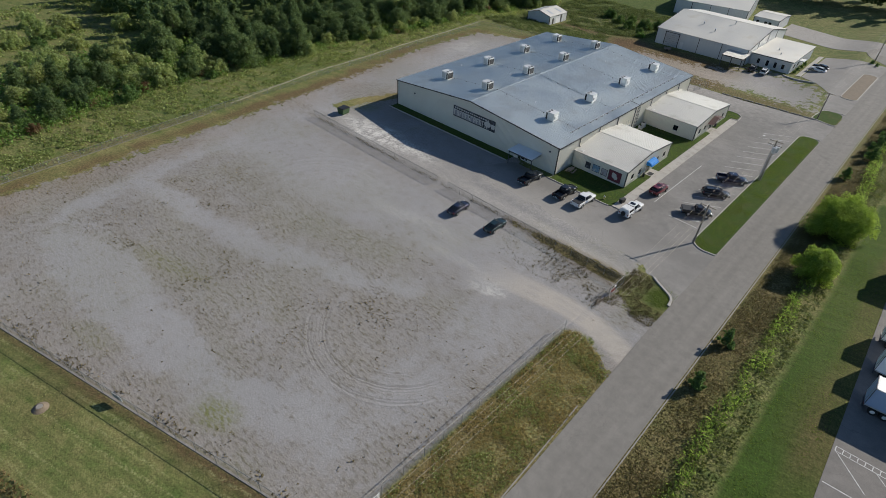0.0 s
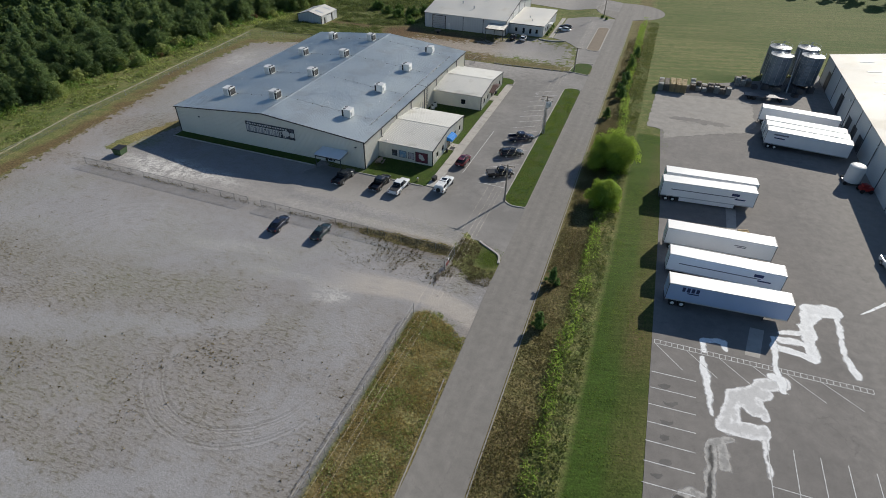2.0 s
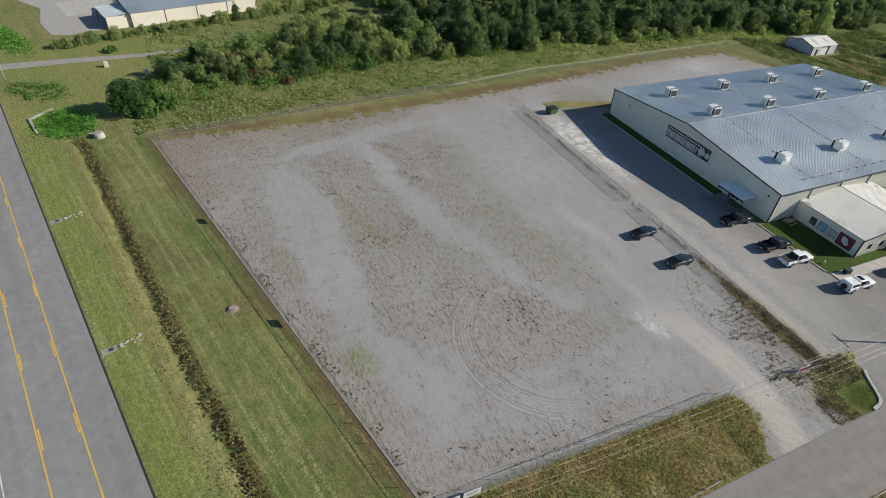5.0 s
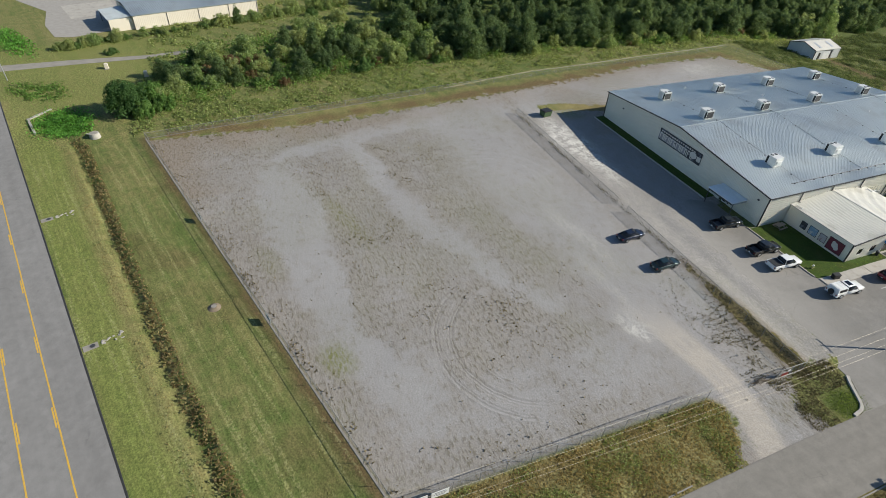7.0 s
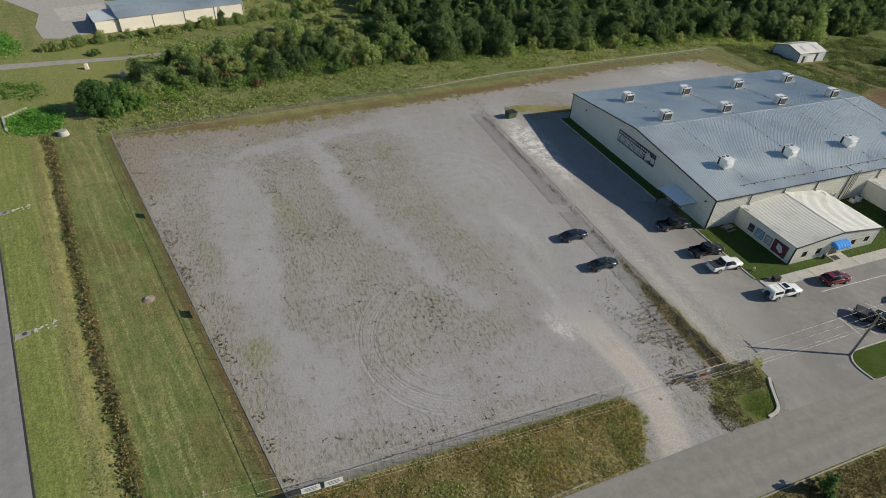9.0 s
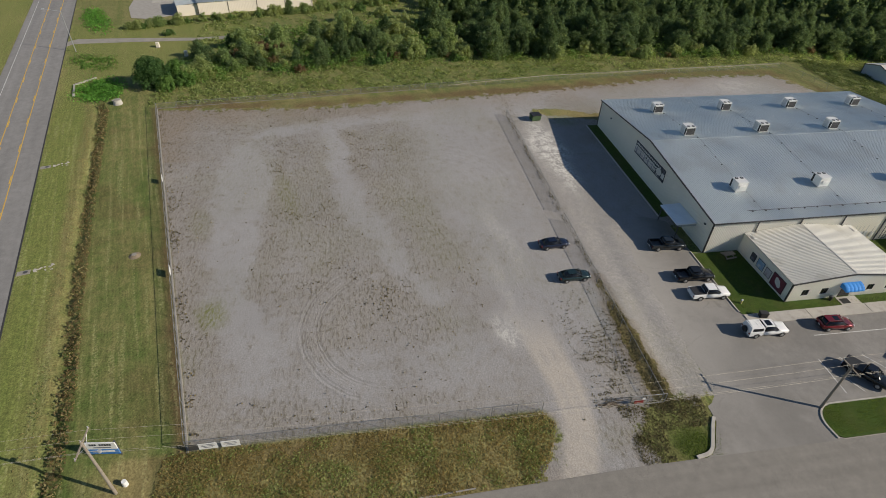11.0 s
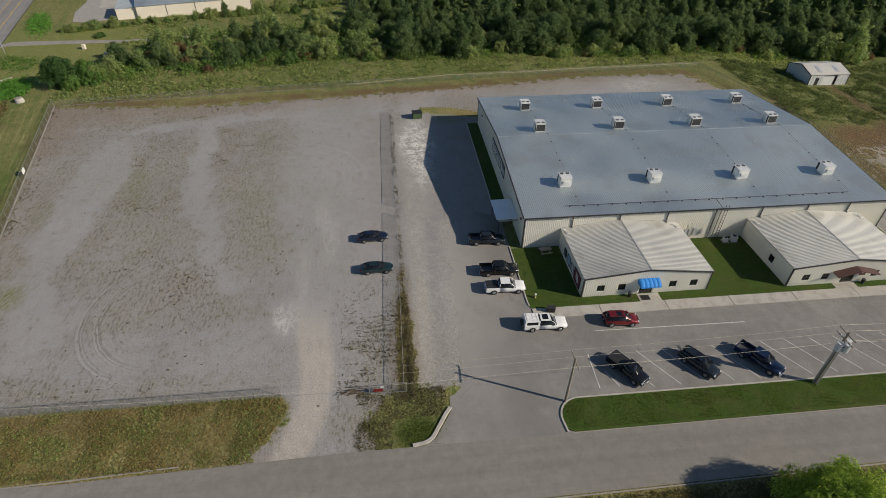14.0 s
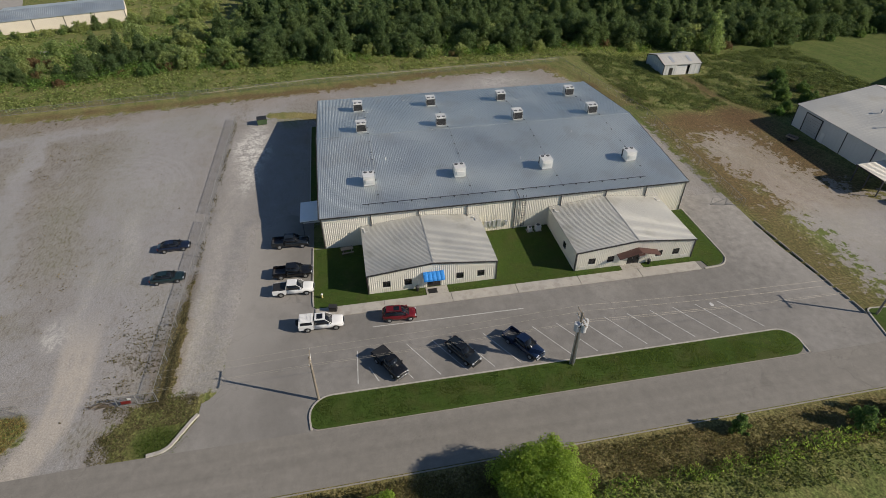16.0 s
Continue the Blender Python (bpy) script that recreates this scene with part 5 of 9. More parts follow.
def awning(y, x, w, material, label, gabled):
    a = thing("entrance_awning", pose(x, y, 0), label, "awning")
    bm = bmesh.new()
    n = 5
    if gabled:
        for s in (-1, 1):
            vs = [(0.0, 0, 3.25), (1.3, 0, 3.20), (1.3, s * w / 2, 2.35), (0.0, s * w / 2, 2.40)]
            lo = [bm.verts.new(v) for v in vs]
            hi = [bm.verts.new((v[0], v[1], v[2] + 0.08)) for v in vs]
            bm.faces.new(lo)
            bm.faces.new(hi)
            for i in range(4):
                bm.faces.new((lo[i], lo[(i + 1) % 4], hi[(i + 1) % 4], hi[i]))
        bmesh.ops.recalc_face_normals(bm, faces=bm.faces)
        part("canopy", bm, material, a)
        part("front_panel", boxed(1.31, 1.36, -0.5, 0.5, 2.75, 3.15), material, a)
    else:
        prof = [(0.0, 3.05), (0.5, 3.0), (0.95, 2.8), (1.2, 2.5), (1.25, 2.25)]
        cols = np.linspace(-w / 2, w / 2, 21)
        rows = [[bm.verts.new((px + 0.05 * abs(math.sin((c / w + 0.5) * math.pi * 5)), c, pz + 0.05 * abs(math.sin((c / w + 0.5) * math.pi * 5)))) for px, pz in prof] for c in cols]
        for r0, r1 in zip(rows, rows[1:]):
            for i in range(4):
                bm.faces.new((r0[i], r1[i], r1[i + 1], r0[i + 1]))
        for r in (rows[0], rows[-1]):
            base = bm.verts.new((0.0, r[0].co.y, 2.25))
            bm.faces.new((*r, base))
        bmesh.ops.recalc_face_normals(bm, faces=bm.faces)
        part("canopy", bm, material, a)
    for s in (-1, 1):
        bm = bmesh.new()
        rod(bm, (0.0, s * w / 2 * 0.95, 2.26), (1.2, s * w / 2 * 0.95, 2.26), 0.02, 6)
        part("strut", bm, GALV, a)
    return a


awning(101.4, -34.02, 3.0, BLUE_CLOTH, "bright blue cloth awning over a front door", False)
awning(132.6, -33.52, 6.6, MAROON, "maroon gabled awning over a front door", True)


# rooftop coolers
def cooler():
    c = thing("rooftop_cooler", Matrix.Identity(4), "white box-shaped rooftop air unit on a ribbed roof", "air unit", "air units on the hall roof")
    part("casing", boxed(-1.0, 0.9, -0.92, 0.92, 0.05, 1.70, 0.04), UNIT_WHITE, c)
    part("roof_kerb", boxed(-0.9, 0.9, -0.88, 0.88, -0.3, 0.05), GALV, c)
    part("top_pan", boxed(-1.04, 0.95, -0.96, 0.96, 1.68, 1.75, 0.02), UNIT_WHITE, c)
    for y in (-0.46, 0.46):
        bm = bmesh.new()
        bmesh.ops.create_cone(bm, cap_ends=True, segments=16, radius1=0.29, radius2=0.27, depth=0.08, matrix=Matrix.Translation((0.48, y, 1.78)))
        f = part("fan_guard", bm, STEEL_DARK, c, "round dark fan opening")
        bm = bmesh.new()
        bmesh.ops.create_cone(bm, cap_ends=True, segments=10, radius1=0.09, radius2=0.09, depth=0.05, matrix=Matrix.Translation((0.48, y, 1.835)))
        part("hub", bm, GALV, f)
    part("grille", boxed(0.88, 0.915, -0.84, 0.84, 0.22, 1.56), BLACK, c, "black louvred grille")
    bm = bmesh.new()
    for k in range(7):
        box(bm, 0.915, 0.935, -0.84, 0.84, 0.34 + 0.17 * k, 0.375 + 0.17 * k)
    part("louvre", bm, STEEL_DARK, c)
    for s in (-1, 1):
        part("corner_coil", boxed(0.52, 0.90, min(s * 0.90, s * 0.945), max(s * 0.90, s * 0.945), 0.22, 1.56), BLACK, c, "black coil behind a corner grille")
    bm = bmesh.new()
    for a in ((-0.90, 0.90, 1.54, 1.62), (-0.90, 0.90, 0.14, 0.22)):
        box(bm, 0.9, 0.96, a[0], a[1], a[2], a[3])
    for y in (-0.90, 0.85):
        box(bm, 0.9, 0.95, y, y + 0.05, 0.22, 1.54)
    part("grille_frame", bm, UNIT_WHITE, c)
    part("service_panel", boxed(-0.85, 0.2, -0.94, -0.91, 0.25, 1.45), LIGHT_STEEL, c)
    part("intake_hood", boxed(-1.20, -0.99, -0.6, 0.6, 0.6, 1.2, 0.05), UNIT_WHITE, c)
    return c


def roof_z(x):
    return HR - (HR - HE) * abs(x - (HX0 + HX1) / 2) / ((HX1 - HX0) / 2)


first = None
COLS, ROWS_X = (94.1, 109.3, 124.5, 139.9), (-83.6, -71.4, -53.9)
for j, x in enumerate(ROWS_X):
    for i, y in enumerate(COLS):
        m = pose(x, y, roof_z(x) + 0.08, 0, 0, (0, 0, 180)[j])
        if first is None:
            first = cooler()
            first.matrix_world = m
        else:
            copy_thing(first, m)
for i, y in enumerate(COLS):
    run = thing("gas_pipe", pose(0, 0, 0), "thin dark gas pipe on small blocks across the roof", "pipe", "pipes on the hall roof")
    bm = bmesh.new()
    yy = y + 1.15
    xs = [-83.0, -69.1, -48.4]
    for x0, x1 in zip(xs, xs[1:]):
        rod(bm, (x0, yy, roof_z(x0) + 0.14), (x1, yy, roof_z(x1) + 0.14), 0.022, 6)
    for x in (-83.0, -71.0, -53.4):
        rod(bm, (x, yy, roof_z(x) + 0.16), (x, y + 0.8, roof_z(x) + 0.2), 0.03, 6)
    part("tube", bm, GALV, run)
    for x in np.arange(-82, -48, 3.1):
        x += 0.5 * math.sin(7 * x + i)
        part("block", boxed(x - 0.09, x + 0.09, yy - 0.11, yy + 0.11, roof_z(x) - 0.05, roof_z(x) + 0.11), BLACK, run)
run = thing("gas_pipe", pose(0, 0, 0), "long dark gas main along the roof edge", "pipe", "pipes on the hall roof")
bm = bmesh.new()
rod(bm, (-48.2, 92.6, roof_z(-48.2) + 0.18), (-48.2, 140.4, roof_z(-48.2) + 0.18), 0.05, 6)
rod(bm, (-48.2, 117.6, roof_z(-48.2) + 0.18), (-45.95, 117.6, roof_z(-46.2) + 0.18), 0.05, 6)
rod(bm, (-45.85, 117.6, roof_z(-46.2) + 0.18), (-45.85, 117.6, 0.6), 0.05, 6)
part("tube", bm, STEEL_DARK, run)
for y in np.arange(93.5, 140, 2.3):
    part("block", boxed(-48.36, -48.04, y - 0.08, y + 0.08, roof_z(-48.2) - 0.05, roof_z(-48.2) + 0.13), BLACK, run)
for x, y in ((-60.5, 97.5), (-57.0, 121.0), (-64.0, 133.0), (-78.0, 117.0), (-88.0, 104.0), (-51.5, 104.0)):
    bm = bmesh.new()
    rod(bm, (x, y, roof_z(x) - 0.1), (x, y, roof_z(x) + 0.35), 0.09, 8)
    v = part("vent_pipe", bm, TRIM_WHITE)
    tagged(v, "short white vent pipe through the roof", "vent pipe", "roof vents")

# meters, wall boxes and a roof ladder on the front of the hall
for k, (y, w, z0, z1) in enumerate(((112.2, 0.5, 1.0, 2.1), (112.9, 0.45, 1.1, 2.0), (113.6, 0.5, 0.9, 2.1), (114.4, 0.6, 0.9, 2.2), (115.6, 0.35, 1.0, 1.9))):
    mb = thing("meter_box", pose(HX1 + 0.2, y, (z0 + z1) / 2), "grey electric meter box on a cream wall", "meter box", "meter boxes")
    part("case", boxed(-0.14, 0.12, -w / 2, w / 2, -(z1 - z0) / 2, (z1 - z0) / 2, 0.02), LIGHT_STEEL, mb)
    bm = bmesh.new()
    rod(bm, (0, 0, (z1 - z0) / 2), (0, 0, (z1 - z0) / 2 + 1.2), 0.03, 6)
    part("conduit", bm, GALV, mb)
for y, s in ((120.9, 1.0), (119.5, 0.7)):
    cu = thing("condenser", pose(-44.9, y, 0.12), "pale outdoor condenser unit beside the hall wall", "air unit", "condensers")
    part("casing", boxed(-0.45, 0.45, -0.45 * s, 0.45 * s, 0.05, 1.0 * s, 0.05), UNIT_WHITE, cu)
    part("foot_pad", boxed(-0.55, 0.55, -0.55, 0.55, -0.02, 0.05), CONCRETE, cu)
    bm = bmesh.new()
    bmesh.ops.create_cone(bm, cap_ends=True, segments=14, radius1=0.3 * s, radius2=0.28 * s, depth=0.05, matrix=Matrix.Translation((0, 0, 1.0 * s + 0.02)))
    part("fan_guard", bm, BLACK, cu)
lad = thing("wall_ladder", pose(HX1 + 0.35, 118.4, 0), "dark steel ladder up the hall wall", "ladder")
for y in (-0.25, 0.25):
    part("rail", boxed(-0.03, 0.03, y - 0.03, y + 0.03, 0.4, 6.6), STEEL_DARK, lad)
for k in range(18):
    part("rung", boxed(-0.02, 0.02, -0.22, 0.22, 0.6 + 0.33 * k, 0.63 + 0.33 * k), STEEL_DARK, lad)
for x, y in ((-45.2, 92.4), (-45.2, 110.0), (-45.2, 123.4), (-45.2, 141.2)):
    bm = bmesh.new()
    z = 3.75
    rod(bm, (x, y, z), (x + 0.8, y, z), 0.06, 6)
    rod(bm, (x + 0.8, y, z), (x + 0.8, y + 0.5, z), 0.06, 6)
    rod(bm, (x, y, z), (x, y - 0.3, z + 0.25), 0.06, 6)
    rod(bm, (x + 0.4, y, z), (x + 0.4, y, z - 0.25), 0.04, 6)
    tagged(part("drain_pipe", bm, TRIM_WHITE), "bent white drain pipe lying on the wing roof", "pipe", "drain pipes")

crate = thing("storage_bin", pose(-31.7, 86.9, 0.16, 0, 0, 80), "black plastic bin with a lid on the front walk", "bin")
part("tub", boxed(-0.55, 0.55, -0.36, 0.36, 0.0, 0.72, 0.05), BLACK, crate)
part("lid", boxed(-0.60, 0.60, -0.40, 0.40, 0.725, 0.82, 0.03), TRIM_DARK, crate)
# picnic table in the shade
pt = thing("picnic_table", pose(-44.6, 89.4, 0.12, 0, 0, 8), "weathered picnic table on the lawn", "picnic table")
part("tabletop", boxed(-0.4, 0.4, -0.95, 0.95, 0.70, 0.76), OLD_TIMBER, pt)
for s in (-1, 1):
    part("bench", boxed(s * 0.75 - 0.14, s * 0.75 + 0.14, -0.95, 0.95, 0.40, 0.45), OLD_TIMBER, pt)
    bm = bmesh.new()
    box(bm, -0.8, 0.8, s * 0.65 - 0.04, s * 0.65 + 0.04, 0.30, 0.40)
    for t in (-1, 1):
        rod(bm, (t * 0.6, s * 0.65, 0.0), (t * 0.25, s * 0.65, 0.72), 0.04, 6)
    part("trestle", bm, OLD_TIMBER, pt)

# small things at the wings
for x, y, z in ((-33.6, 99.0, 0.12), (-33.2, 134.8, 0.12)):
    tb = thing("litter_bin", pose(x, y, z), "dark round litter bin by a front door", "litter bin", "litter bins")
    bm = bmesh.new()
    bmesh.ops.create_cone(bm, cap_ends=True, segments=14, radius1=0.22, radius2=0.27, depth=0.75, matrix=Matrix.Translation((0, 0, 0.375)))
    part("drum", bm, BLACK, tb)
    bm = bmesh.new()
    bmesh.ops.create_uvsphere(bm, u_segments=12, v_segments=6, radius=0.28, matrix=Matrix.Translation((0, 0, 0.75)) @ Matrix.Diagonal((1, 1, 0.5, 1)))
    part("lid", bm, STEEL_DARK, tb)
for y in (124.0, 140.6):
    ob = part("wall_notice", boxed(-33.54, -33.49, y - 0.5, y + 0.5, 0.5, 0.85), SIGN_PALE)
    tagged(ob, "small white notice low on the wing wall", "notice", "wall notices")


# ---- buildings further off ----
NORTH_LEVEL = -2.2
north = steel_building("north_warehouse", -77.5, -46.9, 194.2, 231.6, 5.1, 8.2, "x", WALL_WHITE, ROOF_WHITE, "white steel warehouse with a cream gabled roof", "warehouse", rib=0.9, seam=0.012)
door_ = part("roller_door", boxed(-74.2, -69.6, 194.06, 194.14, 0.0, 4.3), LIGHT_STEEL, north, "pale roller door")
for z in np.arange(0.6, 4.2, 0.6):
    part("slat_joint", boxed(-74.2, -69.6, 194.045, 194.058, z - 0.012, z + 0.012), TRIM_DARK, door_)
part("door_frame", boxed(-74.45, -74.22, 194.03, 194.14, 0.0, 4.5), TRIM_DARK, north, "dark steel door frame")
part("door_frame", boxed(-69.58, -69.35, 194.03, 194.14, 0.0, 4.5), TRIM_DARK, north, "dark steel door frame")
part("door_frame", boxed(-74.2, -69.6, 194.03, 194.14, 4.32, 4.5), TRIM_DARK, north, "dark steel door frame")
part("door", boxed(-68.6, -67.6, 194.05, 194.14, 0.0, 2.2), TRIM_WHITE, north)
for x in (-62.7, -55.2):
    part("panel_joint", boxed(x - 0.08, x + 0.08, 194.05, 194.14, 0.0, 4.9), TRIM_DARK, north)
for y in (203.0, 211.6, 220.2):
    part("panel_joint", boxed(-46.84, -46.76, y - 0.08, y + 0.08, 0.0, 7.9 - 3.1 * abs(y - 212.9) / 18.7), TRIM_DARK, north)
for x, y, h in ((-66.4, 204.5, 0.7), (-61.0, 201.0, 0.8), (-58.0, 210.0, 0.9)):
    bm = bmesh.new()
    z = 8.2 - 3.1 * abs(y - 212.9) / 18.7
    rod(bm, (x, y, z - 0.1), (x, y, z + h), 0.16, 8)
    rod(bm, (x, y, z + h), (x, y, z + h + 0.12), 0.26, 8)
    part("vent_pipe", bm, LIGHT_STEEL, north, "grey vent pipe with a cap")
north.location.z = NORTH_LEVEL
nport = thing("loading_canopy", pose(-49.4, 194.1, NORTH_LEVEL), "pale flat loading canopy on dark posts", "canopy")
part("roof", ribbed_slope((-3.2, 0, 3.9), (1, 0, 0), (0, -1, -0.05), 6.5, 6.1, 0.4), ROOF_WHITE, nport)
part("fascia", boxed(-3.2, 3.3, -6.16, -6.07, 3.35, 3.62), TRIM_DARK, nport)
for x in (-3.0, 0.0, 3.1):
    part("post", boxed(x - 0.1, x + 0.1, -5.9, -5.7, 0, 3.5), STEEL_DARK, nport)
    part("beam", boxed(x - 0.08, x + 0.08, -5.65, -0.05, 3.2, 3.45), STEEL_DARK, nport)
office = thing("north_office", Matrix.Identity(4), "low white office with a flat cream roof", "office building")
OX0, OX1, OY0, OY1 = -46.7, -34.4, 198.3, 221.4
for p, q, hs in (((OX0, OY0), (OX1, OY0), [(2.2, 3.0, 0.9, 2.3), (4.9, 5.7, 0.7, 2.4), (7.3, 8.1, 0.7, 2.4), (9.6, 10.4, 0.9, 2.3)]), ((OX1, OY0), (OX1, OY1), [(3, 4.2, 1.0, 2.2), (7, 8.2, 1.0, 2.2), (12, 13.2, 1.0, 2.2)]), ((OX1, OY1), (OX0, OY1), ())):
    part("wall", ribbed_wall(p, q, lambda u: 3.7, hs, 0.6), WALL_WHITE, office)
for u in (2.6, 10.0):
    window(office, on_south(OX0 + u, OY0 + 0.06, 1.6), 0.8, 1.4)
for u in (5.3, 7.7):
    window(office, on_south(OX0 + u, OY0 + 0.06, 1.55), 0.8, 1.7)
for u in (3.6, 7.6, 12.6):
    window(office, on_east(OX1 - 0.06, OY0 + u, 1.6), 1.2, 1.2)
part("roof", ribbed_slope((OX0 - 0.1, OY1 + 0.2, 4.05), (1, 0, 0), (0, -1, -0.014), OX1 - OX0 + 0.4, OY1 - OY0 + 0.5, 0.9, 0.012), ROOF_WHITE, office)
part("fascia", boxed(OX0, OX1 + 0.2, OY0 - 0.27, OY0 - 0.09, 3.42, 3.66), TRIM_DARK, office)
part("fascia", boxed(OX1 + 0.09, OX1 + 0.27, OY0, OY1, 3.46, 3.72), TRIM_DARK, office)
part("awning", boxed(OX1 + 0.1, OX1 + 1.4, 206.5, 209.5, 2.4, 2.55), TRIM_WHITE, office)
for x, y, h in ((-41.4, 207, 0.5), (-39.6, 203, 0.4)):
    bm = bmesh.new()
    rod(bm, (x, y, 3.7), (x, y, 3.95 + h), 0.15, 8)
    part("vent_pipe", bm, LIGHT_STEEL, office, "grey vent pipe")
office.location.z = NORTH_LEVEL
drape(kerb([(-31.6, 198.0), (-32.0, 226)], w=1.5, label="pale concrete walk before the office", h=0.14))
drape(kerb([(-35.2, 195.4), (-25.6, 191.6)], w=0.5, label="low concrete wall at the office parking", h=0.35))
third = steel_building("far_hall", 0, 27.5, 0, 30, 5.2, 7.6, "x", WALL_WHITE, ROOF_WHITE, "white steel hall with a cream roof, far off", "warehouse", rib=0.9, seam=0.012)
for x in (6.5, 13.6, 20.4):
    part("panel_joint", boxed(x - 0.09, x + 0.09, -0.14, -0.06, 0.0, 5.0), TRIM_DARK, third)
third.matrix_world = pose(-91.8, 239.8, NORTH_LEVEL, 0, 0, 11)
third_low = steel_building("far_office", -62.6, -53.4, 247.2, 260.5, 3.7, 4.3, "x", WALL_WHITE, ROOF_WHITE, "low white office beside a far hall", "office building", rib=0.9, seam=0.012)
for x in (-61.0, -58.0, -56.4):
    window(third_low, on_south(x, 247.05, 1.6), 1.0, 1.8)
third_low.location.z = NORTH_LEVEL

# a small dark cart left in the warehouse's shade
cart = thing("utility_cart", pose(-70.2, 188.6, NORTH_LEVEL, 0, 0, 24), "small dark utility cart in a warehouse's shade", "cart")
part("bed", boxed(-1.1, 1.1, -0.7, 0.7, 0.55, 0.65, 0.02), STEEL_DARK, cart)
for x0, x1, y0, y1 in ((-1.1, 1.1, -0.7, -0.64), (-1.1, 1.1, 0.64, 0.7), (-1.1, -1.04, -0.63, 0.63), (1.04, 1.1, -0.63, 0.63)):
    part("side_board", boxed(x0, x1, y0, y1, 0.66, 1.05), OLD_TIMBER, cart)
for s_ in (-1, 1):
    bm = bmesh.new()
    bmesh.ops.create_cone(bm, cap_ends=True, segments=16, radius1=0.36, radius2=0.36, depth=0.2, matrix=Matrix.Translation((-0.1, s_ * 0.84, 0.36)) @ Matrix.Rotation(radians(90), 4, 'X'))
    part("wheel", bm, RUBBER, cart)
bm = bmesh.new()
rod(bm, (1.1, 0, 0.6), (2.3, 0, 0.42), 0.04, 6)
part("drawbar", bm, STEEL_DARK, cart)

# shed in the weeds: eaves to the road, one open door
SX0, SX1, SY0, SY1 = -122.4, -112.5, 180.2, 191.4
shed = steel_building("shed", SX0, SX1, SY0, SY1, 3.0, 4.3, "y", WALL_WHITE, ROOF_WHITE, "small white steel shed in tall weeds", "shed", over=0.12, rib=1.2, seam=0.02,
                      holes={"e": [(1.7, 2.8, 0.0, 2.1), (4.0, 7.9, 0.0, 2.6)]})
sdoor = part("roller_door", boxed(SX1 - 0.14, SX1 - 0.06, SY0 + 4.0, SY0 + 7.1, 0.0, 2.55), TRIM_WHITE, shed, "pale roller door left ajar")
for z in np.arange(0.5, 2.5, 0.5):
    part("slat_joint", boxed(SX1 - 0.055, SX1 - 0.045, SY0 + 4.0, SY0 + 7.1, z - 0.012, z + 0.012), LIGHT_STEEL, sdoor)
part("door", boxed(SX1 - 0.14, SX1 - 0.06, SY0 + 1.7, SY0 + 2.8, 0.0, 2.1), TRIM_DARK, shed, "dark steel side door")
part("door_frame", boxed(SX1 + 0.03, SX1 + 0.08, SY0 + 3.9, SY0 + 8.0, 2.6, 2.72), TRIM_DARK, shed)
part("floor_slab", boxed(SX0 + 0.1, SX1 - 0.1, SY0 + 0.1, SY1 - 0.1, -0.2, 0.02), OLD_SLAB, shed)
slope = math.degrees(math.atan(1.3 / 4.95))
for sgn in (-1, 1):
    for y in (183.4, 188.6):
        bm = boxed(-1.5, 1.5, -0.45, 0.45, -0.03, 0.028)
        x = (SX0 + SX1) / 2 + sgn * 2.5
        bmesh.ops.transform(bm, matrix=pose(x, y, 4.3 - 1.3 * 2.5 / 4.95 + 0.02, 0, sgn * slope, 0), verts=bm.verts)
        part("skylight", bm, LIGHT_STEEL, shed, "greyed translucent roof sheet")
shed.location.z = NORTH_LEVEL

# tan works to the west, turned from the grid
west = thing("tan_workshop", pose(-180.5, -15.3, 0, 0, 0, 106), "long tan steel workshop with a grey roof", "workshop")
L, D = 37.0, 20.0
for p, q in (((0, 0), (0, D)), ((0, D), (L, D)), ((L, D), (L, 0)), ((L, 0), (0, 0))):
    part("wall", ribbed_wall(q, p, lambda u: 3.9, (), 0.5, 0.015), WALL_TAN, west)
part("roof", ribbed_slope((-0.3, D / 2, 5.2), (1, 0, 0), (0, -1, -0.12), L + 0.6, D / 2 + 0.3, 0.6), ROOF_GREY, west)
part("roof", ribbed_slope((-0.3, D / 2, 5.2), (1, 0, 0), (0, 1, -0.12), L + 0.6, D / 2 + 0.3, 0.6), ROOF_GREY, west)
for u in np.arange(9.2, L, 9.2):
    part("panel_joint", boxed(u - 0.07, u + 0.07, -0.10, -0.05, 0.0, 3.9), TRIM_DARK, west)
part("lean_to_roof", ribbed_slope((0.0, 1.0, 3.7), (0, 1, 0), (-1, 0, -0.06), 12.0, 6.5, 0.5), ROOF_GREY, west)
for y in (1.2, 12.8):
    for x in (-6.2, -3.2):
        part("post", boxed(x - 0.1, x + 0.1, y - 0.1, y + 0.1, 0, 3.3), STEEL_DARK, west)
part("lean_to_wall", boxed(-6.3, -0.2, 0.9, 1.05, 0.0, 3.3), WALL_TAN, west)

# east warehouse by the truck yard
ware = steel_building("east_warehouse", 49.0, 86.0, 83.8, 181.0, 7.4, 9.9, "y", WALL_WHITE, ROOF_CREAM, "huge white warehouse with a cream ribbed roof", "warehouse", rib=0.6, seam=0.010,
                      holes={"w": [(5, 9, 0.0, 4.6), (22, 26, 0.0, 4.6), (34, 37.5, 0.0, 3.4), (39.5, 43, 0.0, 3.4), (45, 48.5, 0.0, 3.4)]})
# dark panels close the open doorways, in place of the shade inside
for u0, u1, z in ((5, 9, 4.6), (22, 26, 4.6), (34, 37.5, 3.4), (39.5, 43, 3.4), (45, 48.5, 3.4)):
    part("roller_door", boxed(49.10, 49.18, 181 - u1, 181 - u0, 0.0, z), STEEL_DARK, ware, "dark panel as the shaded inside of a loading door")
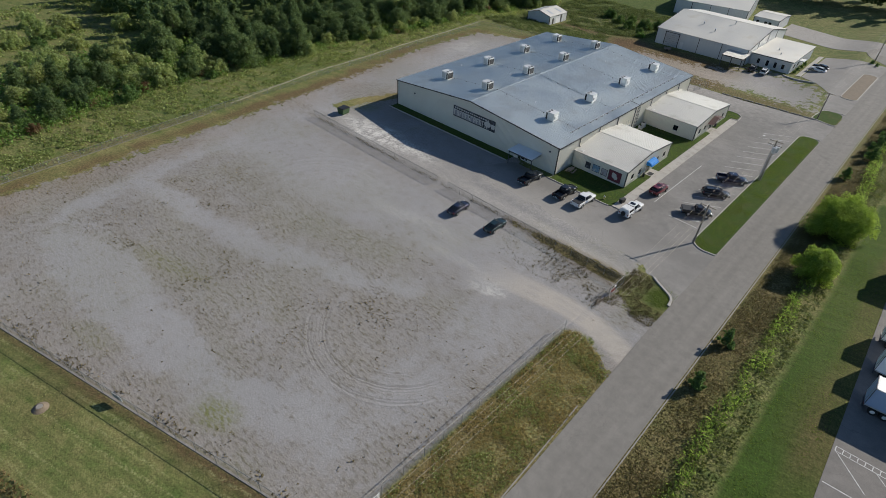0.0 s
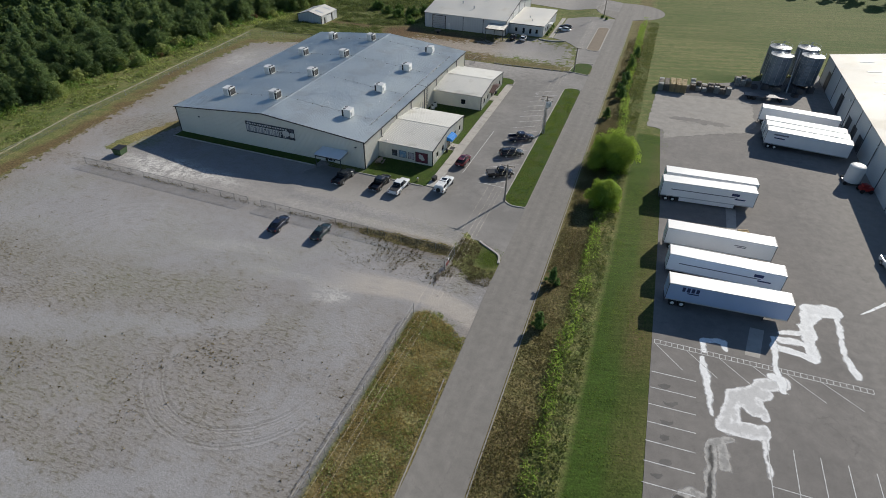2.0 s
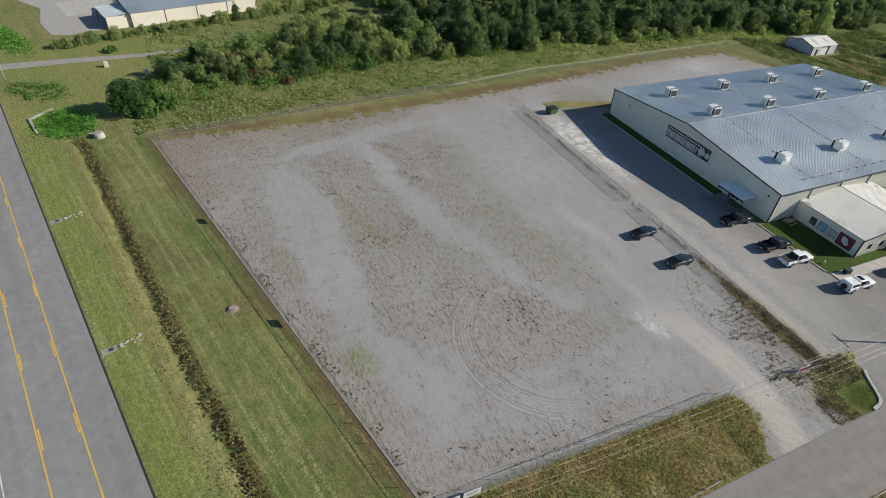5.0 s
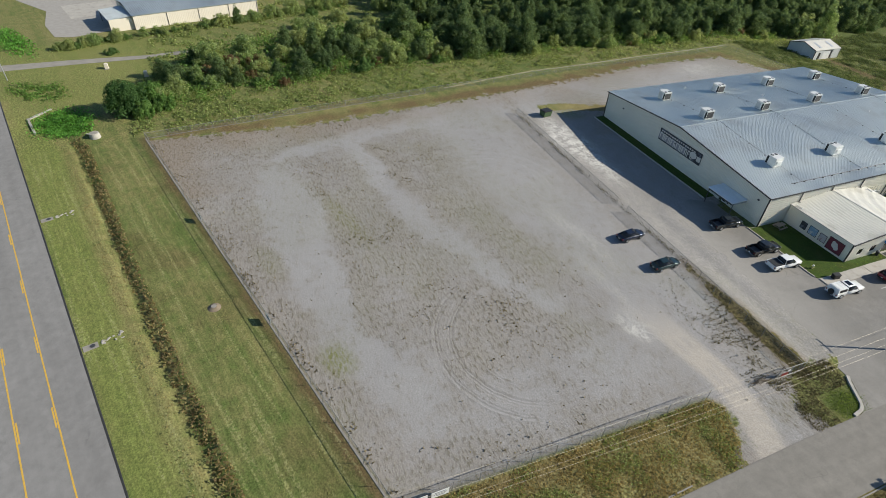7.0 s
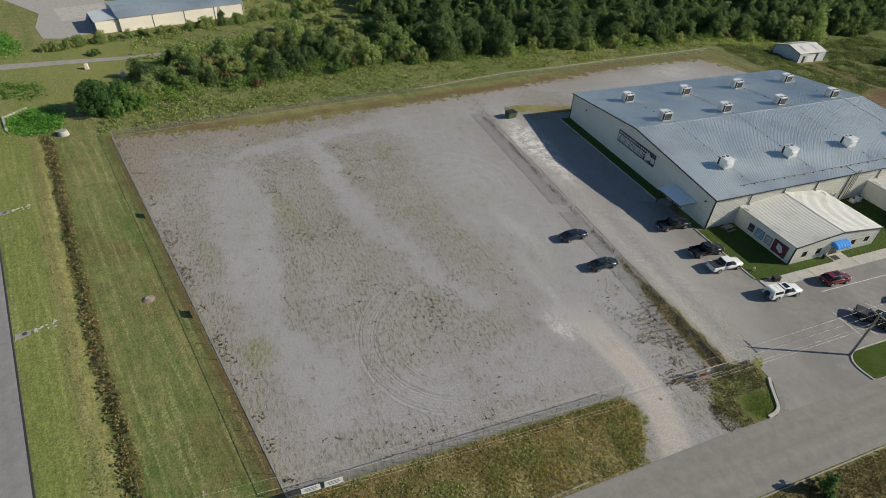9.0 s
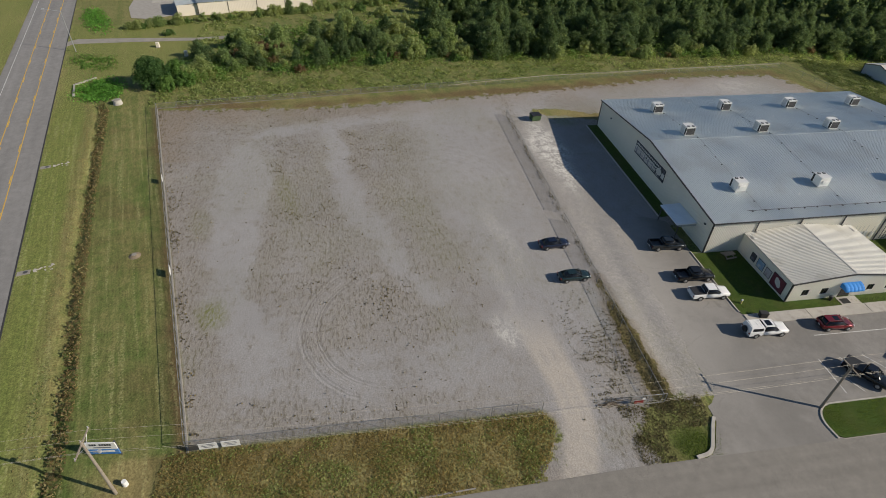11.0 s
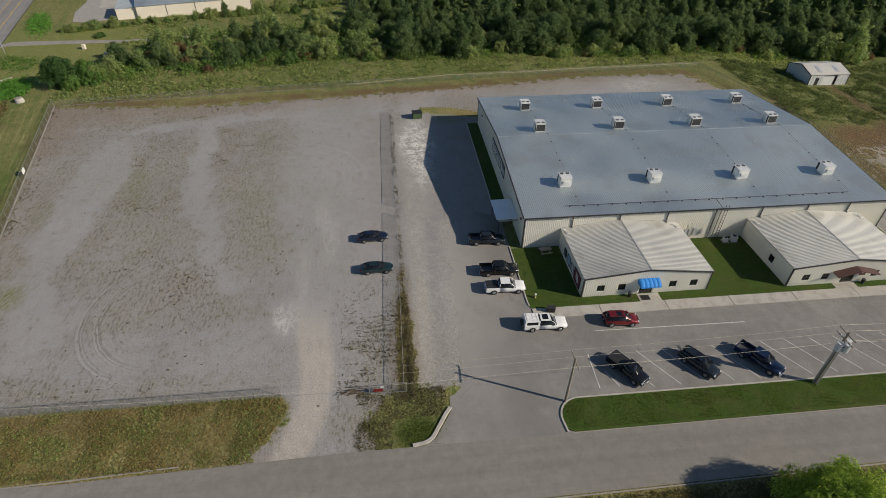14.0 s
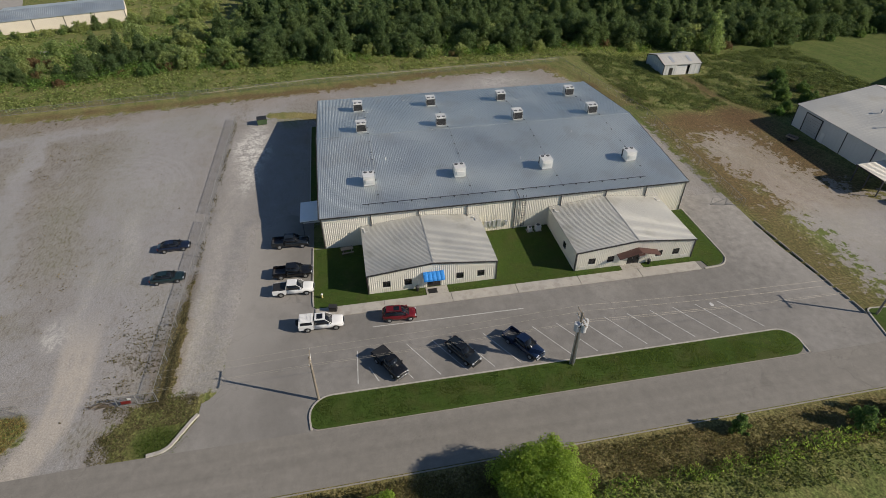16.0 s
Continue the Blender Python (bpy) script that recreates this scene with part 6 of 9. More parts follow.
for y in np.arange(92, 180, 8.0):
    part("panel_joint", boxed(48.88, 48.96, y - 0.08, y + 0.08, 0, 7.3), TRIM_DARK, ware)
    for x, y2 in ((56.0, y + 2), (61.5, y + 5)):
        z = 9.9 - 2.5 * abs(x - 67.5) / 18.5 + 0.05
        bm = boxed(-1.5, 1.5, -0.45, 0.45, -0.04, 0.012)
        bmesh.ops.transform(bm, matrix=pose(x, y2, z, 0, -math.degrees(math.atan(2.5 / 18.3)), 0), verts=bm.verts)
        part("skylight", bm, SKYLIGHT, ware)
for y in np.arange(118, 182, 6.5):
    rv = thing("ridge_vent", pose(67.5, y, 9.9), "dark ridge vent on a warehouse roof", "roof vent", "ridge vents")
    part("hood", boxed(-0.55, 0.55, -1.3, 1.3, 0.14, 0.34, 0.06), GALV, rv)
    part("throat", boxed(-0.4, 0.4, -1.1, 1.1, -0.05, 0.16), STEEL_DARK, rv)
for y, z in ((100.5, 5.2), (124.0, 5.5), (150.0, 5.5)):
    bm = boxed(48.6, 48.94, y - 0.3, y + 0.3, z, z + 0.4, 0.03)
    tagged(part("wall_lamp", bm, TRIM_WHITE), "white lamp high on a warehouse wall", "wall lamp", "warehouse lamps")
bm = bmesh.new()
rod(bm, (53.0, 105.0, 7.8), (53.0, 105.0, 9.3), 0.12, 8)
tagged(part("vent_pipe", bm, STEEL_DARK), "dark flue through the warehouse roof", "vent pipe", "roof vents")


# ---- vehicles (front towards +x, wheels on z = 0) ----
def paint(name, base, metal=0.3):
    return surface(name, base, 0.22, metal, 0.05, 1.2, 10.0, 0.0, coat=0.6)


def loft(stations, crown=0.03):
    """A rounded body shell through stations (x, low z, belt z, half width)."""
    bm = bmesh.new()
    rings = []
    for x, zl, zb, hw in stations:
        half = [(0.0, zl), (hw * 0.86, zl), (hw * 0.99, zl + (zb - zl) * 0.22), (hw, zl + (zb - zl) * 0.55), (hw * 0.97, zl + (zb - zl) * 0.85), (hw * 0.86, zb - 0.01), (hw * 0.5, zb + crown * 0.8), (0.0, zb + crown)]
        ring = [(y, z) for y, z in half] + [(-y, z) for y, z in half[-2:0:-1]]
        rings.append([bm.verts.new((x, y, z)) for y, z in ring])
    n = len(rings[0])
    for r0, r1 in zip(rings, rings[1:]):
        for i in range(n):
            bm.faces.new((r0[i], r0[(i + 1) % n], r1[(i + 1) % n], r1[i]))
    bm.faces.new(rings[0])
    bm.faces.new(rings[-1])
    bmesh.ops.recalc_face_normals(bm, faces=bm.faces)
    return bm


def frustum(b, t, soft=0.0):
    """A tapered box: b and t are (x0, x1, half width, z); soft rounds its upright and upper edges."""
    bm = bmesh.new()
    lo = [bm.verts.new(v) for v in ((b[0], -b[2], b[3]), (b[1], -b[2], b[3]), (b[1], b[2], b[3]), (b[0], b[2], b[3]))]
    hi = [bm.verts.new(v) for v in ((t[0], -t[2], t[3]), (t[1], -t[2], t[3]), (t[1], t[2], t[3]), (t[0], t[2], t[3]))]
    bm.faces.new(lo[::-1])
    bm.faces.new(hi)
    for i in range(4):
        bm.faces.new((lo[i], lo[(i + 1) % 4], hi[(i + 1) % 4], hi[i]))
    if soft:
        es = [e for e in bm.edges if not all(v in lo for v in e.verts)]
        bmesh.ops.bevel(bm, geom=es, offset=soft, segments=3, affect='EDGES', clamp_overlap=True)
        bmesh.ops.recalc_face_normals(bm, faces=bm.faces)
    return bm


def wheels(v, xs, hw, r=0.37, w=0.24):
    for x in xs:
        for s in (-1, 1):
            bm = bmesh.new()
            bmesh.ops.create_cone(bm, cap_ends=True, segments=20, radius1=r, radius2=r, depth=w, matrix=Matrix.Translation((x, s * (hw - w / 2), r)) @ Matrix.Rotation(radians(90), 4, 'X'))
            wheel = part("wheel", bm, RUBBER, v)
            bm = bmesh.new()
            bmesh.ops.create_cone(bm, cap_ends=True, segments=16, radius1=r * 0.62, radius2=r * 0.55, depth=0.05, matrix=Matrix.Translation((x, s * (hw + 0.012), r)) @ Matrix.Rotation(radians(-90 * s), 4, 'X'))
            part("rim", bm, RIM, wheel)
            bm = bmesh.new()
            for k in range(12):
                a0, a1 = math.pi * k / 12, math.pi * (k + 1) / 12
                q = [(x + (r + o) * math.cos(a), s * (hw + 0.004), r + (r + o) * math.sin(a)) for o, a in ((0.02, a0), (0.02, a1), (0.09, a1), (0.09, a0))]
                lo = [bm.verts.new(p) for p in q]
                hi = [bm.verts.new((p[0], p[1] + s * 0.02, p[2])) for p in q]
                bm.faces.new(hi)
                for i in range(4):
                    bm.faces.new((lo[i], lo[(i + 1) % 4], hi[(i + 1) % 4], hi[i]))
            bmesh.ops.remove_doubles(bm, verts=bm.verts, dist=0.0005)
            bmesh.ops.recalc_face_normals(bm, faces=bm.faces)
            part("wheel_arch", bm, BLACK, v)


def cabin(v, base, top, body, doors=(0.0,), roof_rails=False):
    g = part("cabin_glass", frustum(base, top, 0.10), CARGLASS, v, "dark glass", smooth=True)
    bx0, bx1, bw, bz = base
    tx0, tx1, tw, tz = top
    bm = bmesh.new()
    box(bm, tx0 + 0.02, tx1 + 0.02, -tw + 0.02, tw - 0.02, tz - 0.05, tz + 0.05, None, 0.05)
    part("roof", bm, body, v)
    for s in (-1, 1):
        for (a, c) in ((bx0, tx0), (bx1, tx1), *[(bx0 + (bx1 - bx0) * f, tx0 + (tx1 - tx0) * f) for f in doors]):
            bm = bmesh.new()
            rod(bm, (a, s * (bw - 0.035), bz), (c, s * (tw - 0.035), tz), 0.03, 6)
            part("pillar", bm, body if a in (bx0, bx1) else BLACK, v)
        bm = boxed(bx1 - 0.42, bx1 - 0.24, s * (bw + 0.06) - 0.10, s * (bw + 0.06) + 0.10, bz + 0.02, bz + 0.19, 0.03)
        part("wing_mirror", bm, body, v)
        if roof_rails:
            bm = bmesh.new()
            rod(bm, (tx0 + 0.15, s * (tw - 0.08), tz + 0.10), (tx1 - 0.2, s * (tw - 0.08), tz + 0.10), 0.025, 6)
            part("roof_rail", bm, BLACK, v)


def lamps(v, L, hw, zf, zr):
    for s in (-1, 1):
        part("headlight", boxed(L / 2 - 0.22, L / 2 - 0.02, s * hw * 0.72 - 0.17, s * hw * 0.72 + 0.17, zf - 0.08, zf + 0.08, 0.03), LAMP_CLEAR, v, "clear headlight")
        part("tail_light", boxed(-L / 2 - 0.01, -L / 2 + 0.10, s * hw * 0.86 - 0.09, s * hw * 0.86 + 0.09, zr - 0.16, zr + 0.12, 0.02), LAMP_RED, v, "red tail light")
    part("front_bumper", boxed(L / 2 - 0.14, L / 2 + 0.05, -hw * 0.86, hw * 0.86, 0.32, 0.55, 0.05), BLACK, v)
    part("rear_bumper", boxed(-L / 2 - 0.07, -L / 2 + 0.10, -hw * 0.88, hw * 0.88, 0.40, 0.60, 0.05), BLACK, v)
    part("number_plate", boxed(-L / 2 - 0.085, -L / 2 - 0.065, -0.16, 0.16, 0.62, 0.74), TRIM_WHITE, v)
    part("grille", boxed(L / 2 - 0.05, L / 2 + 0.02, -hw * 0.5, hw * 0.5, zf - 0.14, zf + 0.08), BLACK, v)


def sedan(m, body, label):
    v = thing("sedan", m, label, "car", "parked vehicles")
    part("body", loft([(-2.40, .46, .84, .66), (-2.28, .32, 1.00, .84), (-1.6, .26, 1.03, .90), (-0.2, .24, 1.00, .91), (1.0, .25, .97, .90), (1.7, .28, .90, .88), (2.2, .32, .80, .80), (2.42, .44, .66, .60)]), body, v, smooth=True)
    cabin(v, (-2.05, 1.20, .80, .97), (-1.20, 0.12, .60, 1.43), body, (0.50,))
    wheels(v, (-1.42, 1.42), .92, .33, .22)
    lamps(v, 4.8, .86, .70, .85)
    return v


def suv(m, body, label, L=4.75):
    v = thing("suv", m, label, "car", "parked vehicles")
    h = L / 2
    part("body", loft([(-h, .50, 1.05, .78), (-h + .12, .36, 1.13, .90), (-1.4, .30, 1.14, .95), (0.2, .28, 1.12, .96), (1.0, .30, 1.10, .95), (1.7, .32, 1.03, .92), (h - .15, .36, .92, .84), (h, .48, .78, .68)]), body, v, smooth=True)
    cabin(v, (-h + .06, 1.32, .87, 1.10), (-h + .46, 0.30, .66, 1.64), body, (0.36, 0.62), True)
    wheels(v, (-1.42, 1.42), .97, .37, .24)
    lamps(v, L, .90, .84, 1.0)
    part("sunroof", boxed(-0.75, 0.0, -0.40, 0.40, 1.685, 1.70), CARGLASS, v)
    return v


def pickup(m, body, label, crew=True, cap=None, cover=False, L=5.75):
    v = thing("pickup_truck", m, label, "pickup truck", "parked vehicles")
    h = L / 2
    cab0 = -0.95 if crew else -0.40
    part("body", loft([(cab0 - .02, .42, 1.18, .97), (0.3, .38, 1.19, 1.0), (1.1, .40, 1.18, 1.0), (1.9, .42, 1.13, .98), (h - .18, .44, 1.04, .92), (h, .55, .90, .78)]), body, v, smooth=True)
    cabin(v, (cab0 + .02, 1.48, .92, 1.16), (cab0 + .14, 0.62, .74, 1.84), body, (0.46,) if crew else ())
    part("front_bumper", boxed(h - .12, h + .08, -.84, .84, .46, .66, .04), CHROME, v, "bright front bumper")
    part("grille", boxed(h - .06, h + .02, -.42, .42, .70, .90, .02), CHROME if body is not P_WHITE else BLACK, v)
    part("rear_bumper", boxed(-h - .12, -h + .02, -.80, .80, .46, .60, .03), CHROME, v, "bright rear bumper")
    # load bed: floor, sides, tailgate
    part("bed_floor", boxed(-h + .05, cab0 - .04, -.86, .86, .62, .74), STEEL_DARK, v)
    for s in (-1, 1):
        part("bed_side", boxed(-h + .02, cab0 - .03, s * .925 - .075, s * .925 + .075, .48, 1.20, .03), body, v)
    part("tailgate", boxed(-h, -h + .09, -.85, .85, .55, 1.19, .02), body, v)
    part("bed_front", boxed(cab0 - .10, cab0 - .04, -.85, .85, .75, 1.18), body, v)
    if cover:
        part("bed_cover", boxed(-h + .06, cab0 - .06, -.88, .88, 1.19, 1.24, .02), BLACK, v, "black soft bed cover")
    if cap:
        part("canopy_shell", frustum((-h + .02, cab0 - .02, .98, 1.20), (-h + .16, cab0 - .02, .80, 1.84)), cap, v, "white bed canopy")
        for s in (-1, 1):
            bm = bmesh.new()
            at = lambda z, o: s * (.98 - .18 * (z - 1.20) / .64 + o)
            q = [(x, z) for x, z in ((-h + .28, 1.32), (cab0 - .16, 1.32), (cab0 - .18, 1.72), (-h + .36, 1.72))]
            out, inn = [bm.verts.new((x, at(z, .012), z)) for x, z in q], [bm.verts.new((x, at(z, -.02), z)) for x, z in q]
            bm.faces.new(out)
            for i in range(4):
                bm.faces.new((out[i], out[(i + 1) % 4], inn[(i + 1) % 4], inn[i]))
            bmesh.ops.recalc_face_normals(bm, faces=bm.faces)
            part("side_window", bm, CARGLASS, v)
        for k in range(6):
            bm = bmesh.new()
            rod(bm, (-h + .3, -0.6 + 0.24 * k, 1.90), (cab0 - .2, -0.6 + 0.24 * k, 1.90), .02, 5)
            part("rack_bar", bm, TRIM_WHITE, v)
        for x in (-h + .35, -1.75, cab0 - .25):
            bm = bmesh.new()
            rod(bm, (x, -.68, 1.87), (x, .68, 1.87), .02, 5)
            part("rack_crossbar", bm, TRIM_WHITE, v)
        part("sunroof", boxed(-0.50, 0.30, -.48, .48, 1.885, 1.90), CARGLASS, v)
        bm = bmesh.new()
        bmesh.ops.create_cone(bm, cap_ends=True, segments=18, radius1=.40, radius2=.40, depth=.26, matrix=Matrix.Translation((-h - .22, 0, 1.12)) @ Matrix.Rotation(radians(90), 4, 'Y'))
        part("spare_wheel", bm, RUBBER, v)
        part("wheel_carrier", boxed(-h - .10, -h + .02, -.35, .35, .6, 1.0), STEEL_DARK, v)
    wheels(v, (-h + 1.15, h - 1.02), 1.01, .40, .27)
    lamps(v, L, .94, .90, .95)
    return v


P_BLACK, P_WHITE, P_RED = paint("black_car_paint", (0.012, 0.012, 0.013)), paint("white_car_paint", (0.74, 0.74, 0.73), 0.0), paint("dark_red_car_paint", (0.17, 0.010, 0.014))
P_NAVY, P_GREEN, P_SLATE = paint("navy_car_paint", (0.012, 0.018, 0.040)), paint("dark_green_car_paint", (0.016, 0.035, 0.038)), paint("slate_car_paint", (0.017, 0.023, 0.029))
P_SILVER, P_BEIGE, P_BLUE = paint("silver_car_paint", (0.42, 0.43, 0.45), 0.6), paint("beige_car_paint", (0.26, 0.23, 0.19), 0.5), paint("dark_blue_car_paint", (0.010, 0.022, 0.058))
sedan(pose(-50.6, 62.4, 0.03, 0, 0, 94), P_NAVY, "navy sedan parked on gravel by a wire fence")
sedan(pose(-42.7, 63.0, 0.03, 0, 0, 92), P_GREEN, "dark green sedan parked on gravel by a wire fence")
pickup(pose(-48.2, 80.6, 0.04, 0, 0, 87), P_SLATE, "slate pickup truck parked beside the hall")
pickup(pose(-40.6, 81.2, 0.04, 0, 0, 88), P_BLACK, "black pickup truck parked facing the lawn")
pickup(pose(-36.7, 81.4, 0.04, 0, 0, 88), P_WHITE, "white pickup truck with a black bed cover", cover=True)
pickup(pose(-29.0, 85.3, 0.04, 0, 0, 88), P_WHITE, "white pickup truck with a canopy and a roof rack", crew=True, cap=P_WHITE, L=5.9)
suv(pose(-28.8, 95.8, 0.04, 0, 0, 86), P_RED, "dark red suv parked by the front walk", 4.6)
pickup(pose(-20.4, 93.6, 0.04, 0, 0, 32), P_BLACK, "black two-door pickup truck in an angled bay", crew=False, cover=True, L=5.3)
suv(pose(-20.5, 102.9, 0.04, 0, 0, 33), P_SLATE, "dark grey suv in an angled bay", 5.0)
pickup(pose(-20.4, 110.8, 0.04, 0, 0, 33), P_BLUE, "dark blue pickup truck in an angled bay")
suv(pose(-43.4, 192.3, -2.14, 0, 0, 95), P_SLATE, "dark grey van by a white office", 5.1)
suv(pose(-39.8, 191.9, -2.12, 0, 0, 93), P_WHITE, "white van by a white office", 5.1)
sedan(pose(-28.4, 206.6, -1.52, 0, -4, 172), P_WHITE, "white sedan parked by an office walk")
sedan(pose(-28.5, 210.0, -1.52, 0, -4, 172), P_SLATE, "dark sedan parked beside a white one")
pickup(pose(45.4, 87.6, 0.04, 0, 0, -82), P_WHITE, "white pickup truck in the warehouse shade")
pickup(pose(47.6, 80.2, 0.04, 0, 0, -80), P_BEIGE, "beige pickup truck at the warehouse corner")


# ---- trailers ----
def trailer(m, label, skirt=False, tint=None, logo=0):
    """A box trailer 16 m long; its doors and axles towards -x."""
    t = thing("box_trailer", m, label, "semi-trailer", "trailers in the yard")
    side = tint or TRAILER_WHITE
    part("box", boxed(-8.05, 8.05, -1.28, 1.28, 1.15, 4.05, 0.03), side, t)
    part("roof", boxed(-8.0, 8.0, -1.24, 1.24, 4.055, 4.085), TRAILER_ROOF, t, "white trailer roof")
    for x in (-8.06, 8.06):
        part("end_frame", boxed(x - 0.03, x + 0.03, -1.31, 1.31, 1.12, 4.10), STEEL_DARK, t, "dark end frame")
    for s in (-1, 1):
        part("side_rail", boxed(-8.07, 8.07, s * 1.29 - 0.02, s * 1.29 + 0.02, 1.10, 1.28), LIGHT_STEEL, t)
        part("top_rail", boxed(-8.07, 8.07, s * 1.29 - 0.02, s * 1.29 + 0.02, 3.95, 4.09), LIGHT_STEEL, t)
        part("rear_door", boxed(-8.11, -8.055, s * 0.62 - 0.60, s * 0.62 + 0.60, 1.25, 3.95), side, t)
        bm = bmesh.new()
        rod(bm, (-8.14, s * 0.75, 1.3), (-8.14, s * 0.75, 3.9), 0.02, 6)
        part("lock_rod", bm, GALV, t)
        part("landing_leg", boxed(5.2, 5.36, s * 0.7 - 0.08, s * 0.7 + 0.08, 0.0, 1.15), STEEL_DARK, t)
        for x in (-6.9, -5.65):
            bm = bmesh.new()
            bmesh.ops.create_cone(bm, cap_ends=True, segments=18, radius1=0.5, radius2=0.5, depth=0.55, matrix=Matrix.Translation((x, s * 0.98, 0.5)) @ Matrix.Rotation(radians(90), 4, 'X'))
            w = part("wheel", bm, RUBBER, t)
            bm = bmesh.new()
            bmesh.ops.create_cone(bm, cap_ends=True, segments=14, radius1=0.28, radius2=0.2, depth=0.06, matrix=Matrix.Translation((x, s * 1.27, 0.5)) @ Matrix.Rotation(radians(-90 * s), 4, 'X'))
            part("rim", bm, TRIM_WHITE, w)
        if skirt:
            part("side_skirt", boxed(-4.6, 4.9, s * 1.22 - 0.02, s * 1.22 + 0.02, 0.35, 1.15), TRAILER_WHITE, t)
        part("tail_light", boxed(-8.13, -8.05, s * 1.0 - 0.1, s * 1.0 + 0.1, 1.05, 1.17), LAMP_RED, t)
    part("bumper_bar", boxed(-8.1, -7.98, -1.1, 1.1, 0.5, 0.62), STEEL_DARK, t)
    part("bogie", boxed(-7.6, -5.0, -0.6, 0.6, 0.55, 1.15), STEEL_DARK, t)
    if logo == 1:
        for k in range(4):
            bm = bmesh.new()
            box(bm, 0, 0.42, -1.325, -1.305, 0, 0.72, Matrix.Translation((-6.2 + 0.62 * k, 0, 2.95)))
            part("logo_bar", bm, LOGO_NAVY, t)
        bm = boxed(-5.4, -3.9, -1.325, -1.305, 2.62, 2.80)
        part("logo_bar", bm, LOGO_NAVY, t)
    elif logo == 2:
        part("side_stripe", boxed(-6.4, 5.0, -1.325, -1.305, 2.55, 2.70), LOGO_GREY, t)
        part("logo_bar", boxed(3.9, 5.2, -1.33, -1.306, 2.9, 3.4), LOGO_NAVY, t)
        part("logo_bar", boxed(4.6, 6.4, -1.33, -1.306, 2.2, 2.42), LOGO_NAVY, t)
    elif logo == 3:
        part("logo_bar", boxed(2.2, 3.9, -1.325, -1.305, 2.9, 3.05), LOGO_GREY, t)
        part("logo_bar", boxed(2.6, 3.9, -1.325, -1.305, 2.65, 2.78), LOGO_GREY, t)
    elif logo == 4:
        part("logo_bar", boxed(-6.6, -3.8, -1.325, -1.305, 3.2, 3.5), LOGO_GREY, t)
        part("logo_bar", boxed(-6.4, -4.3, -1.325, -1.305, 2.5, 2.75), LOGO_NAVY, t)
    return t


TRAILER_WHITE = surface("trailer_white", (0.77, 0.78, 0.79), 0.4, 0.0, 0.05, 0.4, 6.0, 0.02, rand=0.04)
TRAILER_ROOF = surface("trailer_roof_white", (0.82, 0.81, 0.77), 0.5, 0.0, 0.05, 0.4, 6.0, 0.02)
# white trailer in shade: the sky's blue is put into its box colour
TRAILER_SHADE_BLUE = surface("trailer_shade_blue", (0.33, 0.43, 0.62), 0.4, 0.0, 0.05, 0.4, 6.0, 0.02)
LOGO_NAVY = surface("logo_navy", (0.02, 0.03, 0.10), 0.5, 0, 0.1, 1.0, 8.0)
LOGO_GREY = surface("logo_grey", (0.16, 0.17, 0.20), 0.5, 0, 0.1, 1.0, 8.0)
trailer(pose(19.9, 68.4, 0.04, 0, 0, 4.6), "white box trailer with navy bars, blue shade in its colour", tint=TRAILER_SHADE_BLUE, logo=1)
trailer(pose(19.7, 75.2, 0.04, 0, 0, 2.2), "white box trailer with a grey side stripe", logo=2)
trailer(pose(19.1, 82.5, 0.04, 0, 0, 3.2), "white box trailer with small grey bars", logo=3)
trailer(pose(17.6, 98.4, 0.04, 0, 0, 5.6), "white box trailer with side skirts and a stripe", skirt=True, logo=2)
trailer(pose(18.0, 102.0, 0.04, 0, 0, 4.2), "plain white box trailer beside another", logo=0)
for y, lg, lab in ((129.5, 4, "white box trailer with dark bars at the dock"), (132.6, 0, "plain white box trailer at the dock"), (135.7, 0, "plain white box trailer backed to the dock"), (142.9, 0, "white box trailer at the far dock")):
    trailer(pose(38.0, y - 0.8, 0.04, 0, 0, -5.5), lab, logo=lg)


